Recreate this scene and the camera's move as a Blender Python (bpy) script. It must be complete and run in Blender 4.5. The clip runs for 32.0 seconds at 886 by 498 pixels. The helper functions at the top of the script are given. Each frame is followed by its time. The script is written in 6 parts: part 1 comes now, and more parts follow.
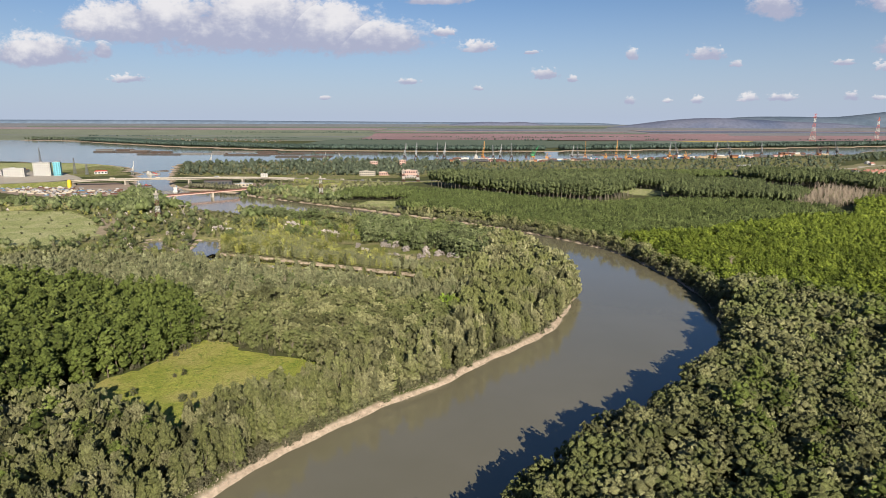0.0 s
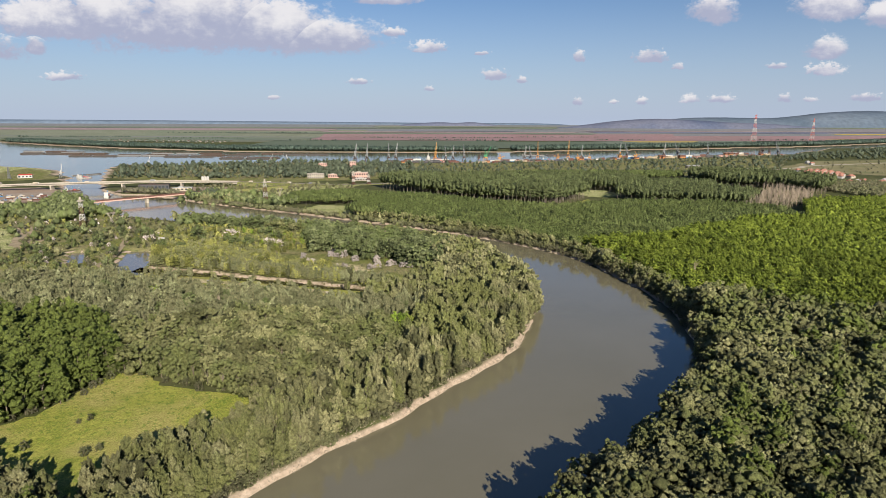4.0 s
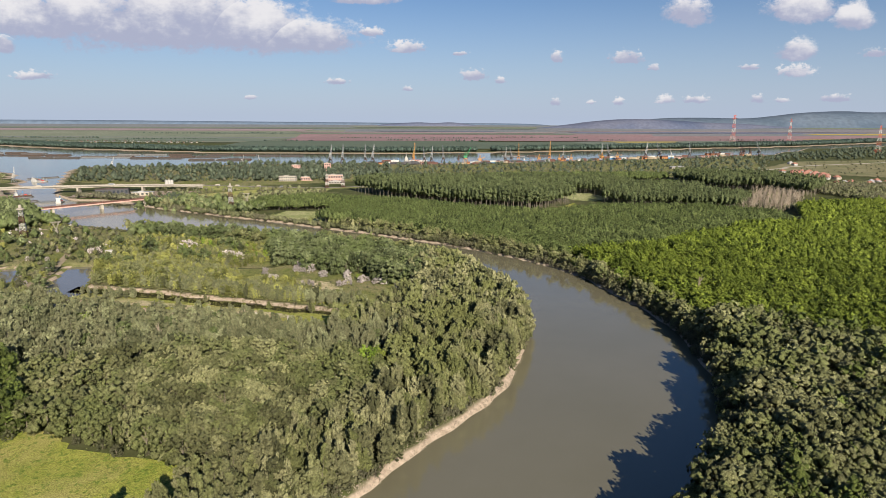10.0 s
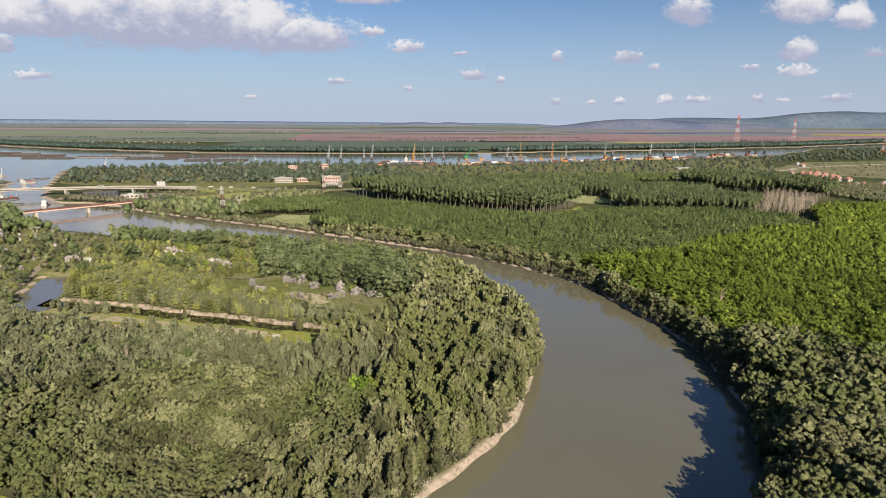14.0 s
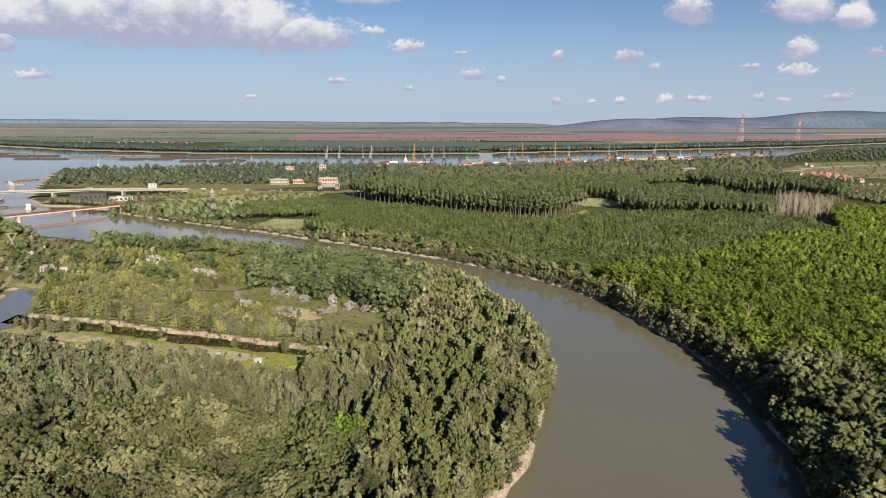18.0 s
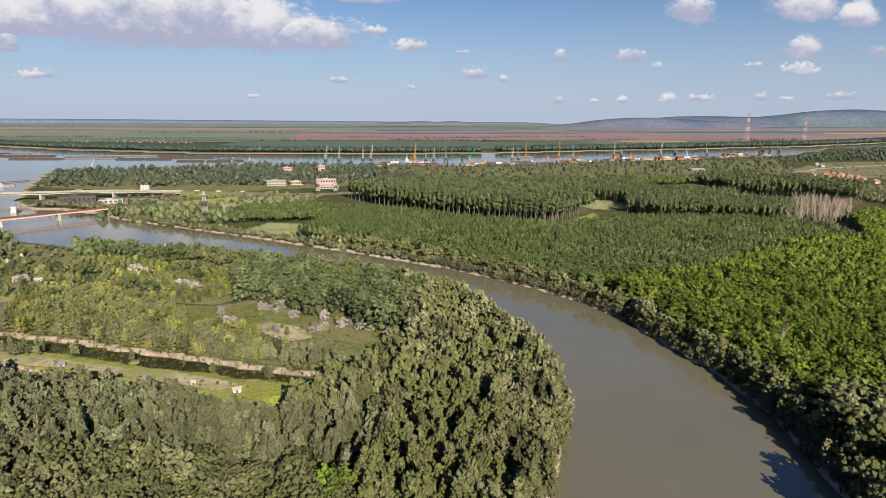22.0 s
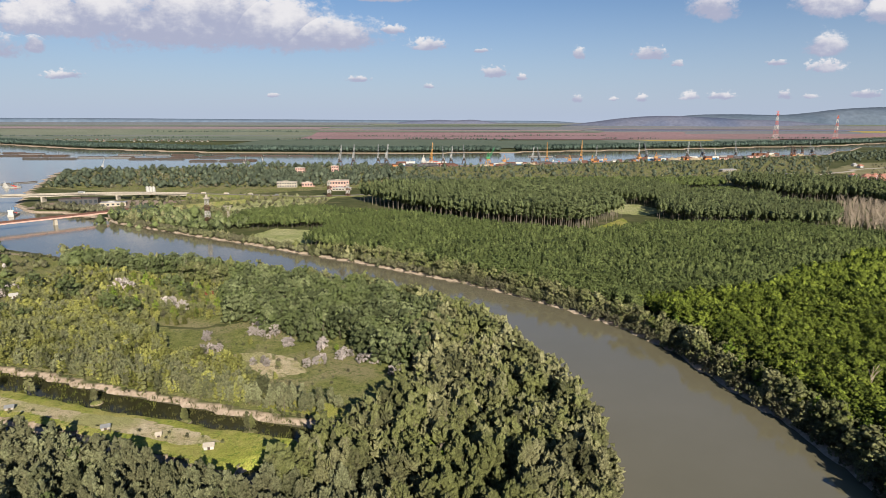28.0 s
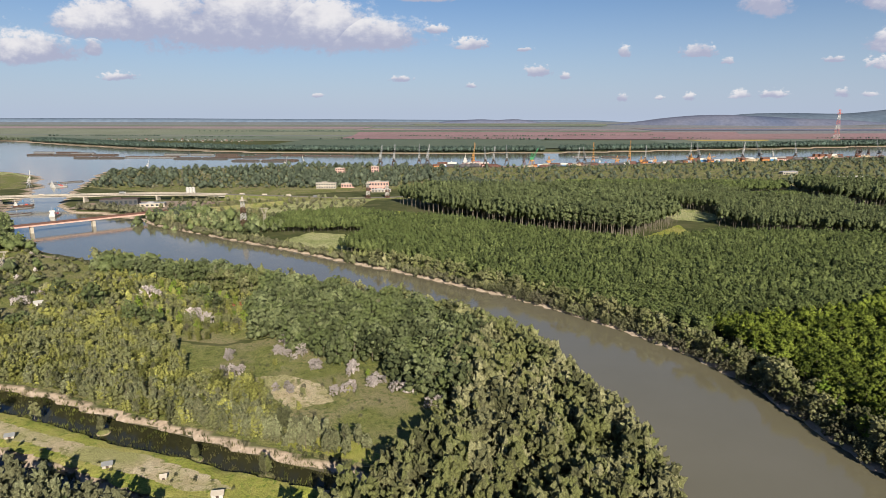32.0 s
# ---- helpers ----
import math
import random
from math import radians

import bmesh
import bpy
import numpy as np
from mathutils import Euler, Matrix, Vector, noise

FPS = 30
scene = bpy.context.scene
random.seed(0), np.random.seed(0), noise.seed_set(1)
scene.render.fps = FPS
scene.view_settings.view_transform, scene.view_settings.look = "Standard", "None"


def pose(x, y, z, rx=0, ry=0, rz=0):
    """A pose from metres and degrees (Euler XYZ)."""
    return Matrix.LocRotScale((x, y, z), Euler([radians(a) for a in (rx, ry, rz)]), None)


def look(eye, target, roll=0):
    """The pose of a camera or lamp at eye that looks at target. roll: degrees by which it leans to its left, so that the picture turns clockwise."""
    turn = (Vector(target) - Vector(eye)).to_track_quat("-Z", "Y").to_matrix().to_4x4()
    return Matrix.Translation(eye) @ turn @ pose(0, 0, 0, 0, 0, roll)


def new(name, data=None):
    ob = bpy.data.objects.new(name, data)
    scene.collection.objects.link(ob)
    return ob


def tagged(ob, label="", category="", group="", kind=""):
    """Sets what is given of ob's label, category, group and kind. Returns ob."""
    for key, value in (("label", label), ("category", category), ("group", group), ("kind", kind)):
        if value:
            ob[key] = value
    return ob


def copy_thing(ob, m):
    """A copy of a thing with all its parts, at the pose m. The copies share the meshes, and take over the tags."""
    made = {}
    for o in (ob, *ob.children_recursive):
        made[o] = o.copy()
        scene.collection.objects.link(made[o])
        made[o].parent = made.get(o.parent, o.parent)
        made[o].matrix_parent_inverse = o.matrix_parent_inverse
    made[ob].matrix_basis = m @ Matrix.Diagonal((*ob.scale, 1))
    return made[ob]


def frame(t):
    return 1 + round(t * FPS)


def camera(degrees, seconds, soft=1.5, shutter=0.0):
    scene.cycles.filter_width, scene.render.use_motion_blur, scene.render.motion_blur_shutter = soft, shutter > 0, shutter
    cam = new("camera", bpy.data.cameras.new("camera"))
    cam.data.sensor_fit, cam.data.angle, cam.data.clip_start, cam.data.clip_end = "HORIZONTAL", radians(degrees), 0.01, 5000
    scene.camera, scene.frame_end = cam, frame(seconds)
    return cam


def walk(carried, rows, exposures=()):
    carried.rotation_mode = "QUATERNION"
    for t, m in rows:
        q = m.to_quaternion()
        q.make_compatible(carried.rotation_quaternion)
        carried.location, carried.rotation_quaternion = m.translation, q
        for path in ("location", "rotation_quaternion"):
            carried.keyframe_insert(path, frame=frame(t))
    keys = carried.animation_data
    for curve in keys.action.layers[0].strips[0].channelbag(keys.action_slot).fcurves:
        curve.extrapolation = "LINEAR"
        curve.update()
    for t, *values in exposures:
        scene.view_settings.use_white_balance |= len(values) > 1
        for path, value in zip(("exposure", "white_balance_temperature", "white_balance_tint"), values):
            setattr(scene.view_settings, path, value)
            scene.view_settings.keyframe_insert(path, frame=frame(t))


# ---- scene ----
# ================= camera =================
cam = camera(72.55, 32.0, soft=0.75)
PATH = [
    (0.0, pose(0.00, 0.00, 120.34, 77.685, -0.066, 6.442)),
    (0.5, pose(-0.44, 4.16, 120.32, 77.678, -0.080, 6.143)),
    (1.0, pose(-0.85, 8.32, 120.31, 77.700, -0.092, 5.690)),
    (1.5, pose(-1.23, 12.46, 120.30, 77.706, -0.098, 5.092)),
    (2.0, pose(-1.59, 16.56, 120.31, 77.700, -0.096, 4.359)),
    (2.5, pose(-1.90, 20.62, 120.32, 77.707, -0.114, 3.611)),
    (3.0, pose(-2.17, 24.61, 120.34, 77.704, -0.151, 2.924)),
    (3.5, pose(-2.39, 28.60, 120.35, 77.714, -0.162, 2.388)),
    (5.5, pose(-2.85, 44.91, 120.44, 77.735, -0.229, 0.875)),
    (6.5, pose(-3.37, 53.15, 120.31, 77.741, -0.229, 0.347)),
    (8.0, pose(-3.35, 65.70, 120.13, 77.737, -0.225, 0.173)),
    (10.0, pose(-2.80, 82.01, 119.93, 77.744, -0.198, -0.026)),
    (12.0, pose(-2.70, 98.15, 119.83, 77.730, -0.208, -0.019)),
    (14.5, pose(-2.72, 118.51, 119.95, 77.728, -0.240, 0.016)),
    (16.5, pose(-2.46, 134.71, 119.96, 77.718, -0.200, 0.042)),
    (18.0, pose(-2.62, 147.17, 120.01, 77.693, -0.195, 0.056)),
    (20.0, pose(-2.69, 164.10, 120.03, 77.663, -0.200, 0.130)),
    (22.0, pose(-2.65, 180.58, 119.96, 77.623, -0.162, 0.237)),
    (24.0, pose(-2.67, 196.86, 119.90, 77.561, -0.179, 0.433)),
    (25.5, pose(-2.55, 209.00, 119.80, 77.550, -0.173, 0.572)),
    (27.5, pose(-2.33, 226.07, 119.60, 77.514, -0.082, 1.313)),
    (28.0, pose(-2.51, 230.37, 119.60, 77.497, -0.061, 1.914)),
    (28.5, pose(-2.76, 234.65, 119.60, 77.485, -0.043, 2.558)),
    (29.0, pose(-3.08, 238.91, 119.59, 77.488, -0.047, 3.088)),
    (29.5, pose(-3.48, 243.17, 119.58, 77.480, -0.056, 3.579)),
    (30.0, pose(-3.92, 247.38, 119.57, 77.470, -0.042, 4.047)),
    (30.5, pose(-4.35, 251.56, 119.55, 77.460, -0.028, 4.503)),
    (31.0, pose(-4.75, 255.69, 119.53, 77.457, -0.020, 4.954)),
    (31.5, pose(-5.19, 259.78, 119.51, 77.450, 0.022, 5.384)),
    (32.0, pose(-5.65, 263.85, 119.49, 77.455, 0.058, 5.795)),
]
walk(cam, PATH)

# ================= world, sun =================
SUN_DIR = Vector((0.361, -0.915, 0.498)).normalized()


def build_world():
    w = bpy.data.worlds.new("sky")
    scene.world = w
    w.use_nodes = True
    nt = w.node_tree
    nt.nodes.clear()
    N, L = nt.nodes.new, nt.links.new

    def m(op, a, b=None, c=None):
        n = N("ShaderNodeMath")
        n.operation = op
        for i, v in enumerate((a, b, c)):
            if v is None:
                continue
            if isinstance(v, (int, float)):
                n.inputs[i].default_value = v
            else:
                L(v, n.inputs[i])
        return n.outputs[0]

    def ramp(v, a, b, c=0.0, d=1.0):
        n = N("ShaderNodeMapRange")
        n.interpolation_type = "SMOOTHSTEP"
        L(v, n.inputs[0])
        for i, k in enumerate((a, b, c, d)):
            n.inputs[i + 1].default_value = k
        return n.outputs[0]

    out, bg = N("ShaderNodeOutputWorld"), N("ShaderNodeBackground")
    sky = N("ShaderNodeTexSky")
    sky.sky_type = "NISHITA"
    sky.sun_disc = False
    sky.sun_elevation = math.asin(SUN_DIR.z)
    sky.sun_rotation = math.atan2(SUN_DIR.x, SUN_DIR.y)
    sky.air_density, sky.dust_density, sky.ozone_density = 1.0, 0.6, 1.6
    tc, sep = N("ShaderNodeTexCoord"), N("ShaderNodeSeparateXYZ")
    L(tc.outputs["Generated"], sep.inputs[0])
    ahead = m("MAXIMUM", sep.outputs[1], 0.05)
    u, v = m("DIVIDE", sep.outputs[0], ahead), m("DIVIDE", sep.outputs[2], ahead)
    # billows: two scales of noise on the sky plane
    com = N("ShaderNodeCombineXYZ")
    L(u, com.inputs[0])
    L(m("MULTIPLY", v, 1.5), com.inputs[1])

    def nz(scale, detail, rough, shift=0.0):
        n = N("ShaderNodeTexNoise")
        n.inputs["Scale"].default_value, n.inputs["Detail"].default_value, n.inputs["Roughness"].default_value = scale, detail, rough
        mp = N("ShaderNodeMapping")
        mp.inputs["Location"].default_value = (shift, shift * 0.5, 0)
        L(com.outputs[0], mp.inputs[0])
        L(mp.outputs[0], n.inputs["Vector"])
        return n.outputs[0]

    big, fine, wisp = nz(15, 5, 0.55), nz(50, 5, 0.65, 3.1), nz(120, 3, 0.6, 7.7)

    def heap(clouds, best, shade):
        for cu, cv, a, b in clouds:
            du = m("MULTIPLY", m("SUBTRACT", u, cu), 1 / a)
            dv = m("MULTIPLY", m("SUBTRACT", v, cv - 0.35 * b), 1 / (1.35 * b))
            dn = m("MULTIPLY", m("MINIMUM", dv, 0.0), 2.2)
            up = m("MAXIMUM", dv, 0.0)
            r2 = m("ADD", m("MULTIPLY", du, du), m("ADD", m("MULTIPLY", up, up), m("MULTIPLY", dn, dn)))
            f = m("SUBTRACT", 1.0, m("SQRT", r2))
            if best is None:
                best, shade = f, dv
            else:
                g = m("GREATER_THAN", f, best)
                shade = m("ADD", shade, m("MULTIPLY", g, m("SUBTRACT", dv, shade)))
                best = m("MAXIMUM", best, f)
        return best, shade

    def off(n, k):
        return m("MULTIPLY", m("SUBTRACT", n, 0.5), k)

    best, shade = heap(CLOUDS, None, None)
    dens = m("ADD", m("ADD", best, off(big, 1.5)), m("ADD", off(fine, 0.7), off(wisp, 0.5)))
    puff, low = heap(PUFFS, None, None)
    loose = m("SUBTRACT", m("ADD", m("ADD", puff, off(wisp, 1.5)), off(fine, 1.0)), 0.12)
    g = m("GREATER_THAN", loose, dens)
    shade = m("ADD", shade, m("MULTIPLY", g, m("SUBTRACT", low, shade)))
    dens = m("MAXIMUM", dens, loose)
    front = ramp(sep.outputs[1], 0.1, 0.3)
    cover = m("MULTIPLY", m("MULTIPLY", ramp(dens, -0.08, 0.40), front), 0.96)
    # lit tops, lavender grey undersides
    lit = ramp(m("ADD", shade, m("ADD", m("MULTIPLY", m("SUBTRACT", big, 0.5), 2.2), m("MULTIPLY", m("SUBTRACT", fine, 0.5), 0.8))), -0.20, 0.80)
    tone = N("ShaderNodeMix")
    tone.data_type = "RGBA"
    tone.inputs[6].default_value, tone.inputs[7].default_value = (*CLOUD_BASE, 1), (*CLOUD_TOP, 1)
    L(lit, tone.inputs[0])
    # thin haze towards the horizon
    haze = N("ShaderNodeMix")
    haze.data_type = "RGBA"
    haze.inputs[7].default_value = (*HAZE, 1)
    L(ramp(sep.outputs[2], 0.24, -0.10, 0.0, 1.0), haze.inputs[0])
    scl = N("ShaderNodeVectorMath")
    scl.operation = "MULTIPLY"
    scl.inputs[1].default_value = SKY_TINT
    L(sky.outputs[0], scl.inputs[0])
    L(scl.outputs[0], haze.inputs[6])
    mix = N("ShaderNodeMix")
    mix.data_type = "RGBA"
    L(cover, mix.inputs[0])
    L(haze.outputs[2], mix.inputs[6])
    L(tone.outputs[2], mix.inputs[7])
    L(mix.outputs[2], bg.inputs[0])
    bg.inputs[1].default_value = SKY_STRENGTH
    L(bg.outputs[0], out.inputs[0])


# across, up, half width, half height of each cumulus on the sky ahead
CLOUDS = [(-0.620, 0.160, 0.170, 0.046), (-0.432, 0.160, 0.210, 0.066), (-0.322, 0.146, 0.130, 0.052), (-0.224, 0.128, 0.105, 0.032), (-0.810, 0.113, 0.120, 0.030),
          (-0.124, 0.183, 0.060, 0.011), (0.381, 0.166, 0.046, 0.026), (0.559, 0.173, 0.064, 0.025), (0.641, 0.157, 0.036, 0.023), (0.561, 0.108, 0.037, 0.019), (-0.694, 0.114, 0.023, 0.019)]
PUFFS = [(-0.170, 0.057, 0.024, 0.006), (-0.309, 0.032, 0.014, 0.005), (-0.056, 0.046, 0.011, 0.005), (-0.057, 0.111, 0.036, 0.013), (-0.113, 0.133, 0.025, 0.009), (-0.655, 0.065, 0.041, 0.009), (0.563, 0.077, 0.036, 0.013), (0.490, 0.081, 0.021, 0.006), (0.291, 0.096, 0.033, 0.013), (0.336, 0.081, 0.012, 0.007), (0.180, 0.096, 0.012, 0.011), (0.047, 0.068, 0.025, 0.012), (0.092, 0.059, 0.010, 0.007), (0.027, 0.100, 0.016, 0.004), (0.181, 0.027, 0.012, 0.008), (0.239, 0.026, 0.008, 0.004), (0.283, 0.028, 0.011, 0.008), (0.359, 0.031, 0.018, 0.009), (0.409, 0.031, 0.027, 0.008), (0.506, 0.032, 0.013, 0.008), (0.632, 0.034, 0.029, 0.008), (0.685, 0.104, 0.025, 0.009), (0.546, 0.030, 0.014, 0.005)]
SKY_STRENGTH = 0.05
SKY_TINT = (0.50, 0.65, 0.87)
HAZE = (5.1, 5.9, 7.65)
CLOUD_BASE, CLOUD_TOP = (4.3, 4.55, 6.0), (8.6, 8.4, 8.6)
build_world()
sun = new("sun", bpy.data.lights.new("sun", "SUN"))
sun.data.energy, sun.data.angle, sun.data.color = 5.0, radians(0.53), (1.0, 0.89, 0.72)
sun.matrix_world = look((400, -900, 600), Vector((400, -900, 600)) - SUN_DIR)
scene.view_settings.exposure = 0.97


# ================= materials =================
def material(name, rough=0.8, metal=0.0, spec=0.3):
    mt = bpy.data.materials.new(name)
    mt.use_nodes = True
    b = mt.node_tree.nodes["Principled BSDF"]
    b.inputs["Roughness"].default_value, b.inputs["Metallic"].default_value = rough, metal
    b.inputs["Specular IOR Level"].default_value = spec
    return mt, mt.node_tree.nodes.new, mt.node_tree.links.new, b


def noise_tex(N, L, scale, detail=4, rough=0.55, coord="Object"):
    n, tc = N("ShaderNodeTexNoise"), N("ShaderNodeNewGeometry")
    n.inputs["Scale"].default_value, n.inputs["Detail"].default_value, n.inputs["Roughness"].default_value = scale, detail, rough
    if coord == "Object":
        tc = N("ShaderNodeTexCoord")
        L(tc.outputs["Object"], n.inputs["Vector"])
    else:
        L(tc.outputs["Position"], n.inputs["Vector"])
    return n.outputs[0]


def ramp_of(N, L, fac, stops):
    r = N("ShaderNodeValToRGB")
    e = r.color_ramp.elements
    while len(e) < len(stops):
        e.new(0.5)
    for k, (p, c) in enumerate(stops):
        e[k].position, e[k].color = p, (*c, 1)
    L(fac, r.inputs[0])
    return r.outputs[0]


def mixed(N, L, fac, a, b, mode="MIX"):
    n = N("ShaderNodeMix")
    n.data_type, n.blend_type = "RGBA", mode
    for i, v in ((0, fac), (6, a), (7, b)):
        if isinstance(v, (int, float)):
            n.inputs[i].default_value = v
        elif isinstance(v, tuple):
            n.inputs[i].default_value = (*v, 1)
        else:
            L(v, n.inputs[i])
    return n.outputs[2]


def surface(name, c1, c2, scale=0.3, fine=4.0, rough=0.85, bump=0.3, metal=0.0, spec=0.3, c3=None):
    """Two scales of mottling and a fine relief."""
    mt, N, L, b = material(name, rough, metal, spec)
    big, small = noise_tex(N, L, scale, 5), noise_tex(N, L, fine, 4)
    col = ramp_of(N, L, big, [(0.32, c1), (0.68, c2)])
    if c3:
        col = mixed(N, L, ramp_of(N, L, noise_tex(N, L, scale * 0.27, 3), [(0.5, (0, 0, 0)), (0.66, (1, 1, 1))]), col, c3)
    col = mixed(N, L, 0.5, col, ramp_of(N, L, small, [(0.3, (0.35,) * 3), (0.7, (0.65,) * 3)]), "OVERLAY")
    L(col, b.inputs["Base Color"])
    if bump:
        bp = N("ShaderNodeBump")
        bp.inputs["Strength"].default_value, bp.inputs["Distance"].default_value = bump, 0.4 / fine
        L(small, bp.inputs["Height"])
        L(bp.outputs[0], b.inputs["Normal"])
    return mt


def foliage(name, dark, light, other=None, patch=0.05, through_light=0.17, crown=0.16):
    """Leaves: each tree its own tone, each spray a little lighter or darker, and slow drifts of colour over the stand."""
    mt, N, L, b = material(name, 0.62, 0.0, 0.18)
    g, oi = N("ShaderNodeNewGeometry"), N("ShaderNodeObjectInfo")
    cell, sep = N("ShaderNodeTexVoronoi"), N("ShaderNodeSeparateColor")
    cell.voronoi_dimensions = "2D"
    cell.inputs["Scale"].default_value = crown
    L(g.outputs["Position"], cell.inputs["Vector"])
    L(cell.outputs["Color"], sep.inputs[0])
    lo, hi = tuple(x * 0.62 for x in dark), tuple(x * 1.32 for x in light)
    col = ramp_of(N, L, sep.outputs[0], [(0.0, lo), (0.5, tuple((p + q) / 2 for p, q in zip(dark, light))), (1.0, hi)])
    if other:
        drift = noise_tex(N, L, patch, 4, 0.6, "World")
        col = mixed(N, L, ramp_of(N, L, drift, [(0.48, (0, 0, 0)), (0.62, (1, 1, 1))]), col, other)
        col = mixed(N, L, ramp_of(N, L, sep.outputs[1], [(0.72, (0, 0, 0)), (0.8, (0.8, 0.8, 0.8))]), col, other)
    spray = ramp_of(N, L, g.outputs["Random Per Island"], [(0.0, (0.40,) * 3), (1.0, (0.62,) * 3)])
    col = mixed(N, L, 0.8, col, spray, "OVERLAY")
    single = ramp_of(N, L, oi.outputs["Random"], [(0.0, (0.40,) * 3), (1.0, (0.60,) * 3)])
    col = mixed(N, L, 0.5, col, single, "OVERLAY")
    grain = noise_tex(N, L, 1.7, 6, 0.85, "World")
    col = mixed(N, L, 0.65, col, ramp_of(N, L, grain, [(0.40, (0.20,) * 3), (0.60, (0.80,) * 3)]), "OVERLAY")
    bp = N("ShaderNodeBump")
    bp.inputs["Strength"].default_value, bp.inputs["Distance"].default_value = 1.0, 1.1
    L(grain, bp.inputs["Height"])
    L(bp.outputs[0], b.inputs["Normal"])
    L(col, b.inputs["Base Color"])
    tr, ad, o = N("ShaderNodeBsdfTranslucent"), N("ShaderNodeMixShader"), mt.node_tree.nodes["Material Output"]
    L(col, tr.inputs[0])
    ad.inputs[0].default_value = through_light
    L(b.outputs[0], ad.inputs[1])
    L(tr.outputs[0], ad.inputs[2])
    L(ad.outputs[0], o.inputs[0])
    return mt


def plain(name, c, rough=0.6, metal=0.0, var=0.12):
    return surface(name, tuple(x * (1 - var) for x in c), tuple(min(1, x * (1 + var)) for x in c), 0.5, 3.0, rough, 0.15, metal)


LEAF = {
    "willow": foliage("willow_leaves", (0.130, 0.137, 0.065), (0.245, 0.240, 0.129), (0.177, 0.194, 0.072), 0.03),
    "thicket": foliage("young_willow_leaves", (0.129, 0.140, 0.070), (0.213, 0.225, 0.124), (0.172, 0.175, 0.097), 0.05),
    "poplar": foliage("poplar_leaves", (0.083, 0.113, 0.026), (0.158, 0.194, 0.052), (0.124, 0.162, 0.038), 0.03),
    "broad": foliage("dark_leaves", (0.083, 0.106, 0.046), (0.168, 0.194, 0.093), (0.122, 0.154, 0.057), 0.03),
    "bright": foliage("bright_plantation_leaves", (0.087, 0.127, 0.015), (0.183, 0.230, 0.034), (0.131, 0.172, 0.023), 0.02),
    "grove": foliage("plantation_leaves", (0.070, 0.097, 0.032), (0.129, 0.158, 0.055), (0.096, 0.126, 0.041), 0.012),
    "tall": foliage("tall_plantation_leaves", (0.066, 0.087, 0.039), (0.119, 0.142, 0.062), (0.091, 0.112, 0.048), 0.012),
    "yellow": foliage("yellow_green_leaves", (0.156, 0.169, 0.045), (0.288, 0.290, 0.085), (0.205, 0.217, 0.103), 0.08),
    "silver": foliage("silver_leaves", (0.327, 0.297, 0.277), (0.538, 0.477, 0.475), (0.423, 0.378, 0.365), 0.1),
    "scrub": foliage("scrub_leaves", (0.092, 0.104, 0.046), (0.178, 0.184, 0.097), (0.143, 0.138, 0.087), 0.02),
    "vivid": foliage("vivid_leaves", (0.111, 0.182, 0.020), (0.202, 0.289, 0.043), (0.199, 0.237, 0.046), 0.06),
    "canopy": foliage("bank_wood_leaves", (0.120, 0.129, 0.055), (0.232, 0.233, 0.115), (0.154, 0.175, 0.065), 0.03),
    # these two greens are darkened and blued in place of aerial haze
    "far_broad": foliage("hazed_harbour_leaves", (0.050, 0.068, 0.047), (0.097, 0.117, 0.079), (0.073, 0.092, 0.062), 0.02),
    "far_grove": foliage("hazed_shore_wood_leaves", (0.037, 0.060, 0.053), (0.064, 0.092, 0.076), (0.050, 0.075, 0.062), 0.01),
    "far_scrub": foliage("dry_scrub_leaves", (0.101, 0.108, 0.063), (0.169, 0.169, 0.108), (0.144, 0.137, 0.094), 0.01),
}
BARK = surface("bark", (0.115, 0.094, 0.072), (0.216, 0.187, 0.144), 1.0, 8.0, 0.9, 0.4)
PALE_BARK = surface("pale_bark", (0.108, 0.094, 0.076), (0.209, 0.184, 0.148), 1.0, 8.0, 0.9, 0.3)


def ground_material():
    mt, N, L, b = material("ground", 0.95, 0.0, 0.1)
    big, mid, fine = (noise_tex(N, L, s, 5, 0.6, "World") for s in (0.012, 0.07, 1.3))
    col = ramp_of(N, L, mid, [(0.3, (0.035, 0.042, 0.016)), (0.55, (0.061, 0.071, 0.026)), (0.75, (0.101, 0.097, 0.049))])
    col = mixed(N, L, ramp_of(N, L, big, [(0.5, (0, 0, 0)), (0.62, (1, 1, 1))]), col, (0.083, 0.086, 0.040))
    col = mixed(N, L, 0.6, col, ramp_of(N, L, fine, [(0.3, (0.36,) * 3), (0.7, (0.64,) * 3)]), "OVERLAY")
    # bare mud close to the waterline
    g, sp, mr = N("ShaderNodeNewGeometry"), N("ShaderNodeSeparateXYZ"), N("ShaderNodeMapRange")
    L(g.outputs["Position"], sp.inputs[0])
    L(sp.outputs[2], mr.inputs[0])
    for i, v in ((1, 1.2), (2, 2.0), (3, 1.0), (4, 0.0)):
        mr.inputs[i].default_value = v
    mud = ramp_of(N, L, noise_tex(N, L, 0.5, 4, 0.6, "World"), [(0.3, (0.24, 0.19, 0.145)), (0.7, (0.44, 0.36, 0.29))])
    L(mixed(N, L, mr.outputs[0], col, mud), b.inputs["Base Color"])
    bp = N("ShaderNodeBump")
    bp.inputs["Strength"].default_value, bp.inputs["Distance"].default_value = 0.5, 0.4
    L(fine, bp.inputs["Height"])
    L(bp.outputs[0], b.inputs["Normal"])
    return mt


